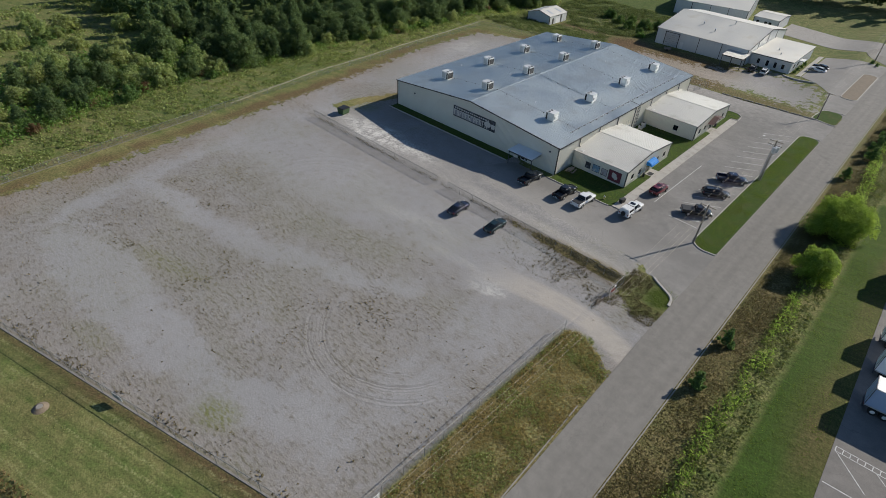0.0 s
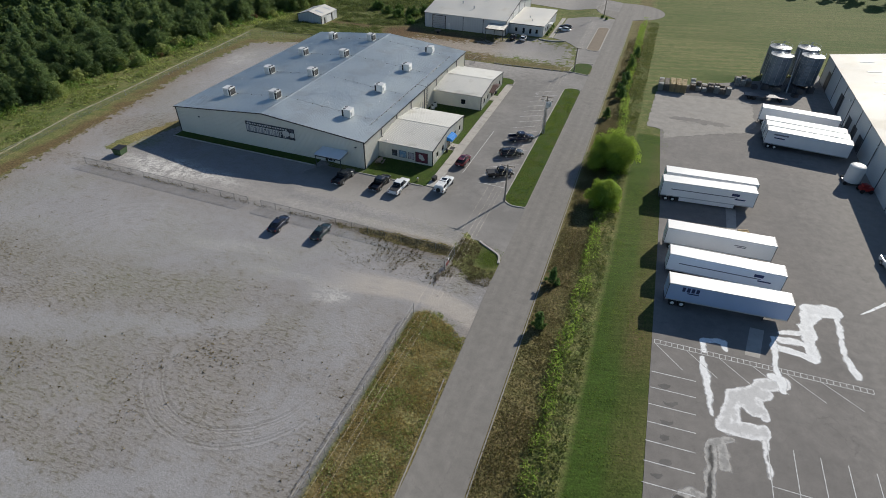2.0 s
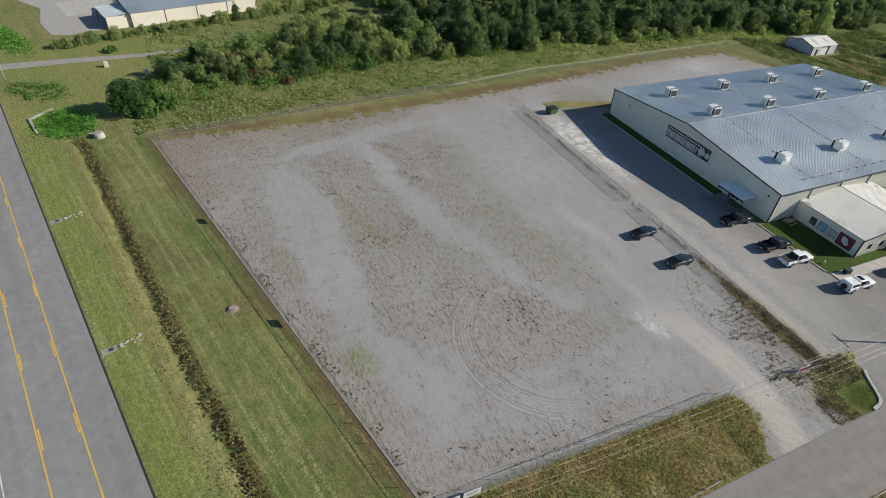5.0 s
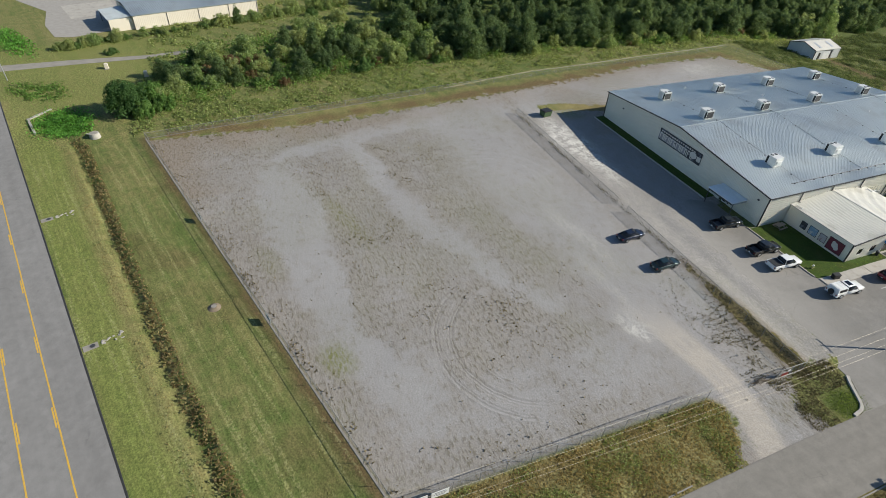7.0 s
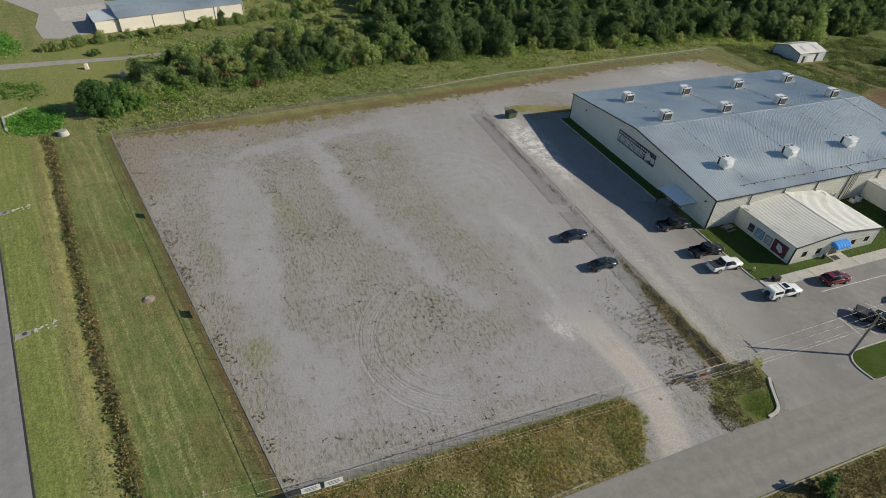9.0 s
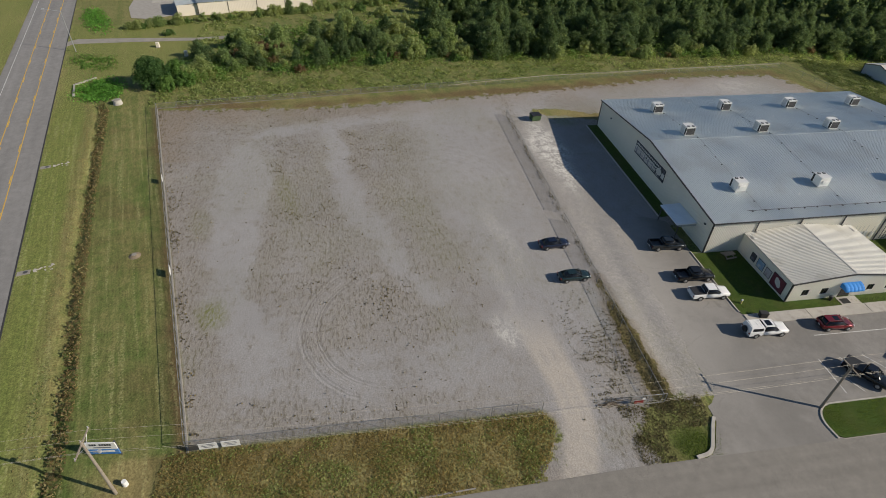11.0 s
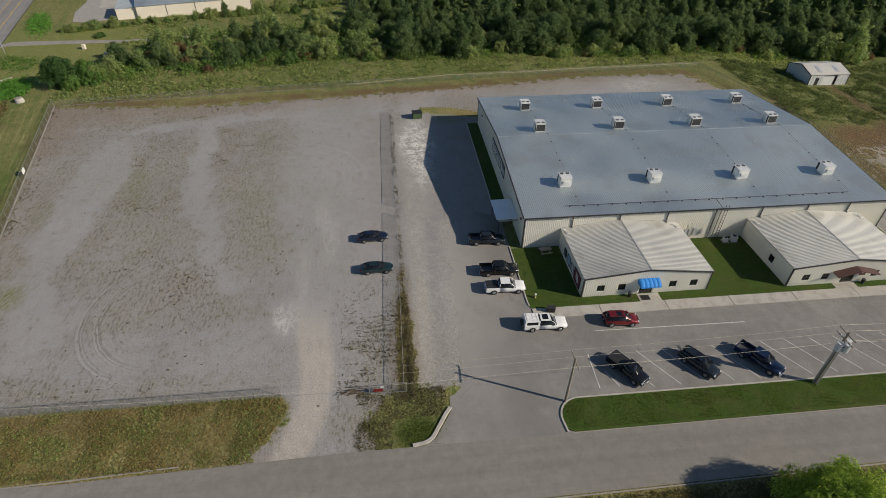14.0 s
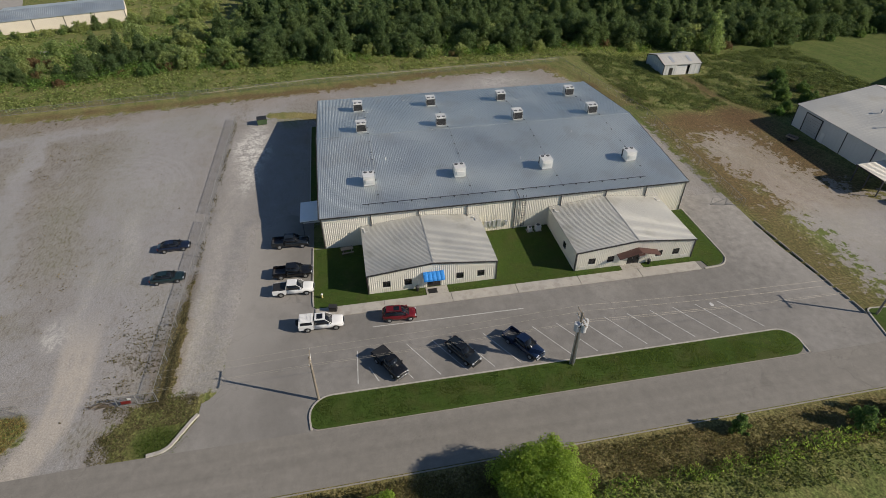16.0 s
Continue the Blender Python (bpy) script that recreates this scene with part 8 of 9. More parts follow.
# ---- wire fences ----
def fence(name, pts, h, label, step=3.0, rails=(1.0,), mat=FENCE_STEEL, mesh=True):
    f = thing(name, pose(0, 0, 0), label, "fence", "wire fences")
    posts = []
    for a, b in zip(pts, pts[1:]):
        a, b = Vector(a), Vector(b)
        n = max(1, round((b - a).length / step))
        posts += [a + (b - a) * i / n for i in range(n)]
    posts.append(Vector(pts[-1]))
    me = None
    for p in posts:
        if me is None:
            bm = bmesh.new()
            rod(bm, (0, 0, -0.15), (0, 0, h + 0.06), 0.03, 8)
            ob = part("post", bm, mat, f)
            me = ob.data
        else:
            ob = new("post", me)
            ob.parent = f
        ob.location = (p.x, p.y, 0)
    for k in rails:
        bm = bmesh.new()
        for a, b in zip(pts, pts[1:]):
            rod(bm, (*a, h * k), (*b, h * k), 0.028, 6)
        part("rail", bm, mat, f)
    if mesh:
        bm = bmesh.new()
        uv = bm.loops.layers.uv.new("UVMap")
        u = 0.0
        for a, b in zip(pts, pts[1:]):
            d = math.dist(a, b)
            vs = [bm.verts.new(v) for v in ((*a, 0.03), (*b, 0.03), (*b, h - 0.02), (*a, h - 0.02))]
            face = bm.faces.new(vs)
            for lp, c in zip(face.loops, ((u, 0), (u + d, 0), (u + d, h), (u, h))):
                lp[uv].uv = c
            u += d
        part("woven_mesh", bm, WIRE_MESH, f, "open woven wire")
    return f


fence("yard_fence", [(-21.0, 12.3), (-108.5, -11.4)], 1.75, "galvanised wire fence along the gravel yard")
fence("yard_fence", [(-21.0, 12.3), (-20.95, 51.5)], 1.75, "galvanised wire fence on the road side of the yard")
fence("yard_fence", [(-20.3, 66.0), (-57.0, 66.4)], 1.5, "galvanised wire fence between yard and drive")
fence("yard_fence", [(-59.8, 66.4), (-98.8, 66.6)], 1.5, "galvanised wire fence between yard and hall")
fence("boundary_fence", [(-108.6, -11.4), (-112.0, 18.0), (-115.3, 50.0), (-119.3, 93.0), (-123.0, 153.0)], 1.4, "old wire fence before tall weeds", 4.0)
fence("boundary_fence", [(-123.0, 153.0), (-84.0, 160.5), (-45.0, 159.0)], 1.5, "old wire fence along a grassy edge", 4.0)
gate = thing("wire_gate", pose(-20.2, 61.9, 0, 0, 0, 89), "open galvanised wire gate by the drive with a red plate", "gate")
for a, b in (((0, 0), (0, 1.75)), ((4.4, 0), (4.4, 1.75)), ((0, 0.1), (4.4, 0.1)), ((0, 1.72), (4.4, 1.72)), ((2.2, 0.1), (2.2, 1.72)), ((0, 0.95), (2.2, 0.95))):
    bm = bmesh.new()
    rod(bm, (a[0], 0, a[1]), (b[0], 0, b[1]), 0.04, 8)
    part("gate_bar", bm, FENCE_STEEL, gate)
for x0 in (0.06, 2.26):
    bm = bmesh.new()
    uv = bm.loops.layers.uv.new("UVMap")
    face = bm.faces.new([bm.verts.new(v) for v in ((x0, 0, 0.14), (x0 + 2.08, 0, 0.14), (x0 + 2.08, 0, 1.68), (x0, 0, 1.68))])
    for lp, c in zip(face.loops, ((0, 0), (2.1, 0), (2.1, 1.5), (0, 1.5))):
        lp[uv].uv = c
    part("woven_mesh", bm, WIRE_MESH, gate, "open woven wire")
part("warning_plate", boxed(0.5, 1.6, -0.075, -0.055, 0.45, 0.95), LAMP_RED, gate, "dark red plate")
part("warning_plate", boxed(1.35, 1.75, -0.075, -0.055, 1.08, 1.40), TRIM_WHITE, gate, "small white plate")
sticks = random.Random(17)
heap = thing("brush_heap", pose(-20.6, 59.9, 0), "heap of dark branches and old pipe beside a gate", "brush heap")
for k in range(46):
    y = sticks.uniform(-1.3, 1.2)
    a = radians(90 + sticks.uniform(-16, 16))
    L = sticks.uniform(0.5, 1.5) * (1.0 if y > -0.5 else 0.7)
    spread = 0.16 + 0.28 * max(0.0, (y + 1.3) / 2.5)
    x, z = sticks.uniform(-spread, spread), sticks.uniform(0.03, 0.10 + 0.9 * spread)
    d = Vector((math.cos(a), math.sin(a), sticks.uniform(-0.06, 0.06))) * L / 2
    bm = bmesh.new()
    r = sticks.uniform(0.018, 0.045)
    rod(bm, Vector((x, y, z)) - d, Vector((x, y, z)) + d, r, 6, r * 0.6)
    part("branch", bm, (BARK, STEEL_DARK, OLD_TIMBER)[0 if k % 3 else (1 if k % 2 else 2)], heap)
for dx in (0, 2.6):
    gate = thing("wire_gate", pose(-46.6 + dx * 0.2, 153.6 + dx, 0, 0, 0, 75), "galvanised wire gate at the back drive", "gate", "back drive gates")
    for a, b in (((0, 0), (0, 1.5)), ((2.4, 0), (2.4, 1.5)), ((0, 0.1), (2.4, 0.1)), ((0, 1.5), (2.4, 1.5)), ((0, 0.1), (2.4, 1.5))):
        bm = bmesh.new()
        rod(bm, (a[0], 0, a[1]), (b[0], 0, b[1]), 0.03, 6)
        part("gate_bar", bm, FENCE_STEEL, gate)


# ---- signs, markers, small things outdoors ----
def banner(x, y, turn, w, h, z, label, material=TRIM_WHITE, bars=True):
    b = thing("fence_banner", pose(x, y, z, 0, 0, turn), label, "banner", "banners on the fence")
    part("sheet", boxed(-w / 2, w / 2, -0.015, 0.015, 0, h), material, b)
    if bars:
        for k, (u, v, t) in enumerate(((-0.3, 0.3, 0.72), (-0.36, 0.36, 0.48), (-0.25, 0.25, 0.24))):
            part("print_bar", boxed(u * w, v * w, -0.03, -0.016, t * h, t * h + 0.1 * h), LOGO_GREY, b)
    return b


banner(-20.82, 14.6, 90, 1.9, 1.0, 0.35, "white banner with grey bars on a wire fence")
banner(-20.82, 16.9, 90, 1.9, 1.0, 0.35, "white banner with faint bars on a wire fence")
banner(-20.82, 13.1, 90, 0.9, 1.0, 0.35, "dark banner at the fence corner", STEEL_DARK, False)
for f in (0.335, 0.635):
    x, y = -21.0 - 87.5 * f, 12.3 - 23.7 * f
    banner(x, y, 15.2, 1.6, 0.85, 0.6, "white banner tied to the yard fence", TRIM_WHITE)
bill = thing("roadside_sign", pose(-21.6, 4.2, 0, 0, 0, 84), "white and blue roadside sign board on posts", "sign")
part("upper_panel", boxed(-1.5, 1.5, -0.06, 0.06, 1.35, 2.45), TRIM_WHITE, bill)
part("lower_panel", boxed(-1.5, 1.5, -0.06, 0.06, 0.45, 1.33), surface("sign_blue", (0.05, 0.20, 0.52), 0.5, 0, 0.1, 0.8, 5.0), bill, "blue lower panel")
for x in (-1.4, 1.4):
    part("post", boxed(x - 0.08, x + 0.08, 0.07, 0.22, 0, 2.5), STEEL_DARK, bill)
for k in range(9):
    if k != 3:
        part("print_bar", boxed(-1.12 + 0.25 * k, -0.94 + 0.25 * k, -0.08, -0.061, 1.98, 2.26), BLACK, bill)
part("print_bar", boxed(-0.8, 0.9, -0.08, -0.061, 1.58, 1.74), LOGO_GREY, bill)
part("print_bar", boxed(-1.1, 1.1, -0.08, -0.061, 0.85, 1.10), TRIM_WHITE, bill)
stub = thing("marker_post", pose(-18.0, 7.0, 0), "short white marker post in grass", "marker post")
bm = bmesh.new()
bmesh.ops.create_cone(bm, cap_ends=True, segments=12, radius1=0.28, radius2=0.25, depth=0.7, matrix=Matrix.Translation((0, 0, 0.35)))
part("shaft", bm, TRIM_WHITE, stub)
dump = thing("dumpster", pose(-96.0, 72.6, 0.0, 0, 0, 8), "green steel dumpster on pale gravel", "dumpster")
P_DUMP = surface("dumpster_green", (0.060, 0.105, 0.045), 0.6, 0, 0.15, 0.8, 7.0, 0.1)
part("bin_body", frustum((-0.8, 0.8, 1.0, 0.15), (-1.0, 1.0, 1.05, 1.35)), P_DUMP, dump)
part("lid", frustum((-1.02, 1.02, 1.07, 1.36), (-0.8, 1.02, 1.05, 1.55)), BLACK, dump, "black lid")
for s in (-1, 1):
    part("lift_pocket", boxed(-0.5, 0.5, s * 1.08 - 0.06, s * 1.08 + 0.06, 0.7, 0.9), P_DUMP, dump)
    for x in (-0.6, 0.6):
        part("foot", boxed(x - 0.1, x + 0.1, s * 0.8 - 0.1, s * 0.8 + 0.1, 0.0, 0.15), STEEL_DARK, dump)
hyd = thing("hydrant", pose(-34.6, 85.4, 0.12), "small pale hydrant on the lawn edge", "hydrant")
bm = bmesh.new()
rod(bm, (0, 0, 0), (0, 0, 0.6), 0.13, 10)
rod(bm, (-0.22, 0, 0.42), (0.22, 0, 0.42), 0.07, 8)
part("barrel", bm, surface("hydrant_yellow", (0.62, 0.52, 0.22), 0.6), hyd)
bm = bmesh.new()
bmesh.ops.create_uvsphere(bm, u_segments=12, v_segments=6, radius=0.16, matrix=Matrix.Translation((0, 0, 0.62)))
part("cap", bm, TRIM_WHITE, hyd)
for k in range(8):
    st = part("edge_timber", boxed(-1.25, 1.25, -0.11, 0.11, 0, 0.22, 0.03), DARK_CONC)
    st.matrix_world = pose(-39.2 + 2.9 * k, 158.0 + 0.17 * k, 0.04, 0, 0, 3 + rng.uniform(-3, 3))
    tagged(st, "low weathered stop bar along the drive edge", "stop bar", "stop bars")
for x, y, r in ((-55.6, -2.1, 0.46), (-112.2, -20.6, 0.9)):
    raised = r > 0.7
    mh = thing("manhole", pose(x, y, 0), "raised pale concrete manhole at a ditch head" if raised else "low earthy manhole mound in mown grass", "manhole", "manholes")
    bm = bmesh.new()
    bmesh.ops.create_cone(bm, cap_ends=True, segments=20, radius1=r * (1.15 if raised else 2.0), radius2=r * 0.95, depth=1.1 if raised else 0.30, matrix=Matrix.Translation((0, 0, 0.45 if raised else 0.13)))
    part("rim", bm, CONCRETE if raised else EARTH, mh)
    bm = bmesh.new()
    bmesh.ops.create_cone(bm, cap_ends=True, segments=20, radius1=r * 0.75, radius2=r * 0.75, depth=0.05, matrix=Matrix.Translation((0, 0, 1.02 if raised else 0.31)))
    part("cover", bm, DARK_CONC, mh)
for x, off in ((-53.0, -1.3), (-84.0, -1.3)):
    px, py = hwy(x, off)
    inl = thing("drain_inlet", pose(px, py, 0.0, 0, 0, 15.6 - 90), "concrete drain inlet beside the highway", "drain inlet", "drain inlets")
    part("slab", boxed(-0.8, 0.9, -0.5, 0.5, -0.1, 0.05, 0.02), DARK_CONC, inl)
    bm = bmesh.new()
    bmesh.ops.create_cone(bm, cap_ends=True, segments=16, radius1=0.3, radius2=0.3, depth=0.03, matrix=Matrix.Translation((-0.2, 0, 0.08)))
    part("cover", bm, STEEL_DARK, inl)
    chips = random.Random(8)
    for k in range(16):
        w, d, u = chips.uniform(0.15, 0.5), chips.uniform(0.12, 0.35), chips.uniform(0, 1) ** 1.3
        bm = boxed(-w / 2, w / 2, -d / 2, d / 2, -0.06, chips.uniform(0.05, 0.12), 0.03)
        bmesh.ops.transform(bm, matrix=pose(-1.2 - 2.4 * u, chips.uniform(-0.55, 0.55) * (0.4 + u), 0, chips.uniform(-8, 8), chips.uniform(-8, 8), chips.uniform(0, 180)), verts=bm.verts)
        part("rubble", bm, CONCRETE, inl)
for x, y, turn, w in ((-120.6, -32.7, 17.5, 7.8), (-126.3, -32.0, 139, 5.4), (-113.6, -21.6, 60, 1.6)):
    hw = thing("headwall", pose(x, y, -1.3, 0, 0, turn), "pale concrete culvert headwall in weeds", "headwall", "culvert headwalls")
    part("wall", boxed(-w / 2, w / 2, -0.15, 0.15, 0, 1.35, 0.03), CONCRETE, hw)
    part("coping", boxed(-w / 2 - 0.05, w / 2 + 0.05, -0.22, 0.22, 1.36, 1.5, 0.02), CONCRETE, hw)
for x, y in ((-150.5, -21.0), (-143.0, -12.0)):
    ub = thing("utility_cabinet", pose(x, y, 0), "small pale utility cabinet in grass", "cabinet", "utility cabinets")
    part("case", boxed(-0.5, 0.5, -0.4, 0.4, 0.1, 1.3, 0.04), WALL_TAN, ub)
    part("plinth", boxed(-0.6, 0.6, -0.5, 0.5, 0, 0.1), CONCRETE, ub)


# ---- plants ----
def leaf_cloud(name, p, normal, size, aspect, material, rs, parent=None):
    """One mesh of many small leaves: p their places, normal their facing, size their lengths."""
    n = len(p)
    normal = normal / np.maximum(np.linalg.norm(normal, axis=1, keepdims=True), 1e-6)
    r = rs.normal(size=(n, 3))
    u = np.cross(normal, r)
    u /= np.maximum(np.linalg.norm(u, axis=1, keepdims=True), 1e-6)
    v = np.cross(normal, u)
    s = np.asarray(size).reshape(-1, 1)
    u, v = u * s * 0.5, v * s * 0.5 * aspect
    u, v = u * 1.15, v * 1.3
    verts = np.stack((p - u, p + u * 0.7 - v, p + u * 0.8 + v * 0.9), 1).reshape(-1, 3)
    me = bpy.data.meshes.new(name)
    me.vertices.add(3 * n)
    me.vertices.foreach_set("co", verts.astype(np.float32).ravel())
    me.loops.add(3 * n)
    me.loops.foreach_set("vertex_index", np.arange(3 * n, dtype=np.int32))
    me.polygons.add(n)
    me.polygons.foreach_set("loop_start", np.arange(0, 3 * n, 3, dtype=np.int32))
    me.update(calc_edges=True)
    me.materials.append(material)
    ob = new(name, me)
    ob.parent = parent
    return ob


def crown_points(blobs, count, rs, inner=0.55):
    """Leaf places and facings over a heap of rounded clumps."""
    area = np.array([b[3] * b[4] + b[3] * b[5] + b[4] * b[5] for b in blobs])
    pick = rs.choice(len(blobs), count, p=area / area.sum())
    d = rs.normal(size=(count, 3))
    d /= np.linalg.norm(d, axis=1, keepdims=True)
    d[:, 2] = np.where(d[:, 2] < -0.45, -d[:, 2], d[:, 2])
    b = np.array(blobs)[pick]
    rad = (inner + (1.18 - inner) * rs.rand(count, 1) ** 0.6)
    p = b[:, :3] + d * b[:, 3:] * rad
    return p, d + rs.normal(size=(count, 3)) * 0.55 + np.array((0, 0, 0.35))


def tree_shape(rs, h, w, low=0.12, clumps=16, pointed=0.3, upright=1.0):
    """Rounded clumps over a dome or cone, with a core that fills it."""
    blobs = []
    body = h * (1 - low)
    for k in range(clumps):
        f = ((k + 0.5) / clumps) ** 1.15
        dome = math.sqrt(max(0.0, 1 - (max(0.0, f - 0.25) / 0.78) ** 2)) * (0.72 + 1.1 * min(f, 0.25))
        reach = w / 2 * ((1 - pointed) * dome + pointed * (1.05 - f))
        s = w * (0.05 + 0.11 * rs.rand() ** 1.5) * (1.1 - 0.3 * f)
        a = k * 2.4 + rs.rand() * 0.9
        rr = max(0.0, reach - s * 0.7) * (0.50 + 0.80 * rs.rand())
        blobs.append((rr * math.cos(a), rr * math.sin(a), h * low + body * f * (0.72 + 0.26 * rs.rand()), s, s, s * (upright + 0.9 * upright * rs.rand())))
    for f in (0.2, 0.42, 0.62):
        s = w * (0.27 - 0.12 * f - 0.10 * pointed * f)
        blobs.append((0.0, 0.0, h * low + body * f, s, s, body * 0.2))
    return blobs


def tree(name, m, h, w, material, label, seed, leaves=1300, leaf=0.55, low=0.12, pointed=0.5, clumps=16, group="trees of the wood", aspect=0.7, full=False):
    rs = np.random.RandomState(seed)
    t = thing(name, m, label, "bush" if name in ("bush", "shrub") else "tree", group)
    bm = bmesh.new()
    rod(bm, (0, 0, -0.2), (0.1, 0, h * 0.45), 0.022 * h + 0.03, 8, 0.012 * h + 0.02)
    rod(bm, (0.1, 0, h * 0.45), (0, 0.1, h * 0.9), 0.012 * h + 0.02, 6, 0.01)
    limbs = []
    for k in range(6):
        a = k * 1.05 + rs.rand()
        z = h * (0.2 + 0.1 * k)
        limb = bmesh.new() if name == "willow" else bm
        rod(limb, (0.05, 0, z), (w * 0.32 * math.cos(a), w * 0.32 * math.sin(a), z + h * 0.16), 0.008 * h + 0.01, 5, 0.01)
        limbs.append(limb)
    part("trunk", bm, BARK, t)
    for limb in limbs if name == "willow" else ():
        part("limb", limb, BARK, t)
    blobs = tree_shape(rs, h, w, low, clumps, pointed)
    if full:
        blobs += [(0, 0, h * 0.44, w * 0.40, w * 0.40, h * 0.44)] * 3
    p, nrm = crown_points(blobs, leaves, rs)
    p[:, 2] = np.maximum(p[:, 2], 0.05)
    leaf_cloud("crown", p, nrm, leaf * (0.6 + 0.8 * rs.rand(leaves)), aspect, material, rs, t)
    return t


prs = np.random.RandomState(11)
# the wood west of the yard: kinds, then copies
KINDS = [tree("tree", pose(-137, 72, 0), 8.5, 8.6, LEAF_WOOD, "broad dark green leafy tree at the wood's edge", 1, 7000, 0.33, low=0.0, pointed=0.22, clumps=70),
         tree("tree", pose(-139, 80, 0), 7.0, 7.6, LEAF_WOOD, "round dark green leafy tree at the wood's edge", 2, 6400, 0.33, low=0.0, pointed=0.1, clumps=56),
         tree("tree", pose(-136, 88, 0), 10.5, 7.0, LEAF_WOOD, "tall dark green tree at the wood's edge", 3, 7000, 0.33, low=0.0, pointed=0.55, clumps=84),
         tree("tree", pose(-140, 60, 0), 7.0, 6.2, LEAF_PALE, "pale green young tree at the wood's edge", 4, 4600, 0.32, low=0.0, pointed=0.2, clumps=56),
         tree("bush", pose(-138, 50, 0), 5.5, 6.4, LEAF_PALE, "pale green spreading bush at the wood's edge", 5, 4200, 0.32, low=0.0, pointed=0.05, clumps=42),
         tree("bush", pose(-134, 40, 0), 3.6, 5.2, LEAF_SHRUB, "low dark bush at the wood's edge", 6, 3600, 0.28, low=0.0, pointed=0.05, clumps=20),
         tree("bush", pose(-141, 14, 0), 3.8, 5.0, LEAF_RUST, "reddish-brown bush at the wood's edge", 7, 3600, 0.26, low=0.0, pointed=0.1, clumps=20)]


def plant(kind, x, y, s, turn):
    c = copy_thing(KINDS[kind], pose(x, y, min(0.0, float(ground_height(np.array([x]), np.array([y]))[0])) if y > 150 else 0, 0, 0, turn))
    c.scale = (s * prs.uniform(0.95, 1.15), s * prs.uniform(0.95, 1.15), s * prs.uniform(0.72, 1.02))
    return c


def wood_edge(y):
    return np.interp(y, [-30, -5, 15, 40, 70, 100, 140, 175, 192, 210, 241, 272, 300], [-150, -127, -131, -137, -138, -138, -136, -136, -135, -131, -135, -136, -137])


placed = []
for _ in range(4000):
    if len(placed) >= 262:
        break
    y = prs.uniform(-4, 300)
    x = wood_edge(y) - prs.uniform(0, 30 if y > 60 else 24)
    if any((x - a) ** 2 + (y - b) ** 2 < (3.6 if y > 60 else 4.2) ** 2 for a, b in placed):
        continue
    placed.append((x, y))
    depth = wood_edge(y) - x
    dark = y > 66 or depth > 16
    mixed = y < 66
    k = int(prs.choice([3, 4, 1, 2, 6] if mixed else [0, 1, 2, 4], p=[0.32, 0.28, 0.16, 0.14, 0.10] if mixed else [0.34, 0.24, 0.36, 0.06]))
    plant(k, x, y, prs.uniform(0.75, 1.15) * (1.0 if dark else 0.72), prs.uniform(0, 360))
for _ in range(44):
    f = prs.rand()
    plant(int(prs.choice([3, 4, 5])), -168 - 25 * f + prs.uniform(-1.5, 1.5), -33 + 80 * f, prs.uniform(0.3, 0.55), prs.uniform(0, 360))
for _ in range(75):
    y = prs.uniform(8, 292)
    plant(int(prs.choice([4, 5, 6, 5])), wood_edge(y) + prs.uniform(-2.0, 3.2), y, prs.uniform(0.38, 0.75), prs.uniform(0, 360))
for x, y, k, s in ((-126, -8.5, 4, 0.7), (-128.5, -5.0, 3, 0.75), (-131, -12, 5, 0.9), (-136, -6, 1, 0.8), (-141, -8, 0, 0.62),
                   (-139, 2, 6, 1.0), (-133.5, 8.5, 2, 0.55), (-144, 8, 6, 0.9), (-161.4, -20.4, 5, 0.6), (-135, 201, 3, 1.35), (-132, 197, 4, 1.2), (-149, -1, 2, 0.45), (-150, 4, 2, 0.5), (-136, 13, 3, 0.6), (-133, 18, 5, 0.7),
                   (-88, 207, 5, 1.0), (-92, 202, 5, 0.9), (-84, 212, 5, 1.1), (-98, 206, 5, 0.9), (-79, 203, 5, 0.8), (-104, 210, 5, 1.0), (-86, 199, 5, 0.6), (-95, 211, 5, 0.8), (-76, 208, 5, 0.7),
                   (-168.5, -31, 5, 0.55), (-169.5, -28, 5, 0.5), (-170.5, -25, 3, 0.5), (-171.5, -21.5, 5, 0.42), (-173, -17.5, 5, 0.45), (-174.5, -13, 3, 0.45), (-175.5, -9, 5, 0.4), (-176.5, -5, 5, 0.45), (-177.5, -1, 4, 0.4),
                   (-178.5, 3, 5, 0.45), (-180, 8, 3, 0.65), (-181.5, 13, 2, 0.5), (-183, 18, 4, 0.6), (-186, 24, 4, 0.7), (-189, 31, 4, 0.9), (-192, 39, 4, 0.9), (-184, 36, 5, 0.8), (-196, 47, 4, 1.0), (-172, 30, 4, 0.7), (-178, 44, 4, 0.8), (-168, 46, 4, 0.6), (-205, 40, 4, 0.8), (-186, 60, 4, 0.9), (-210, 62, 4, 0.8)):
    plant(k, x, y, s, prs.uniform(0, 360))

# a dark tree with bright thicket round it at the ditch's end
tree("tree", pose(-122.4, -15.2, 0), 7.4, 8.2, LEAF_OAK, "dense dark green tree at the end of a ditch", 71, 9000, 0.34, low=0.0, pointed=0.05, clumps=60, full=True)
for i, (x, y, h, w) in enumerate(((-125.0, -10.6, 5.2, 6.4), (-119.6, -11.6, 3.4, 4.4), (-122.5, -8.0, 3.2, 4.6))):
    tree("bush", pose(x, y, 0), h, w, LEAF_THICKET, "bright green thicket bush beside a dark tree", 72 + i, 5200, 0.30, low=0.0, pointed=0.05, clumps=40)

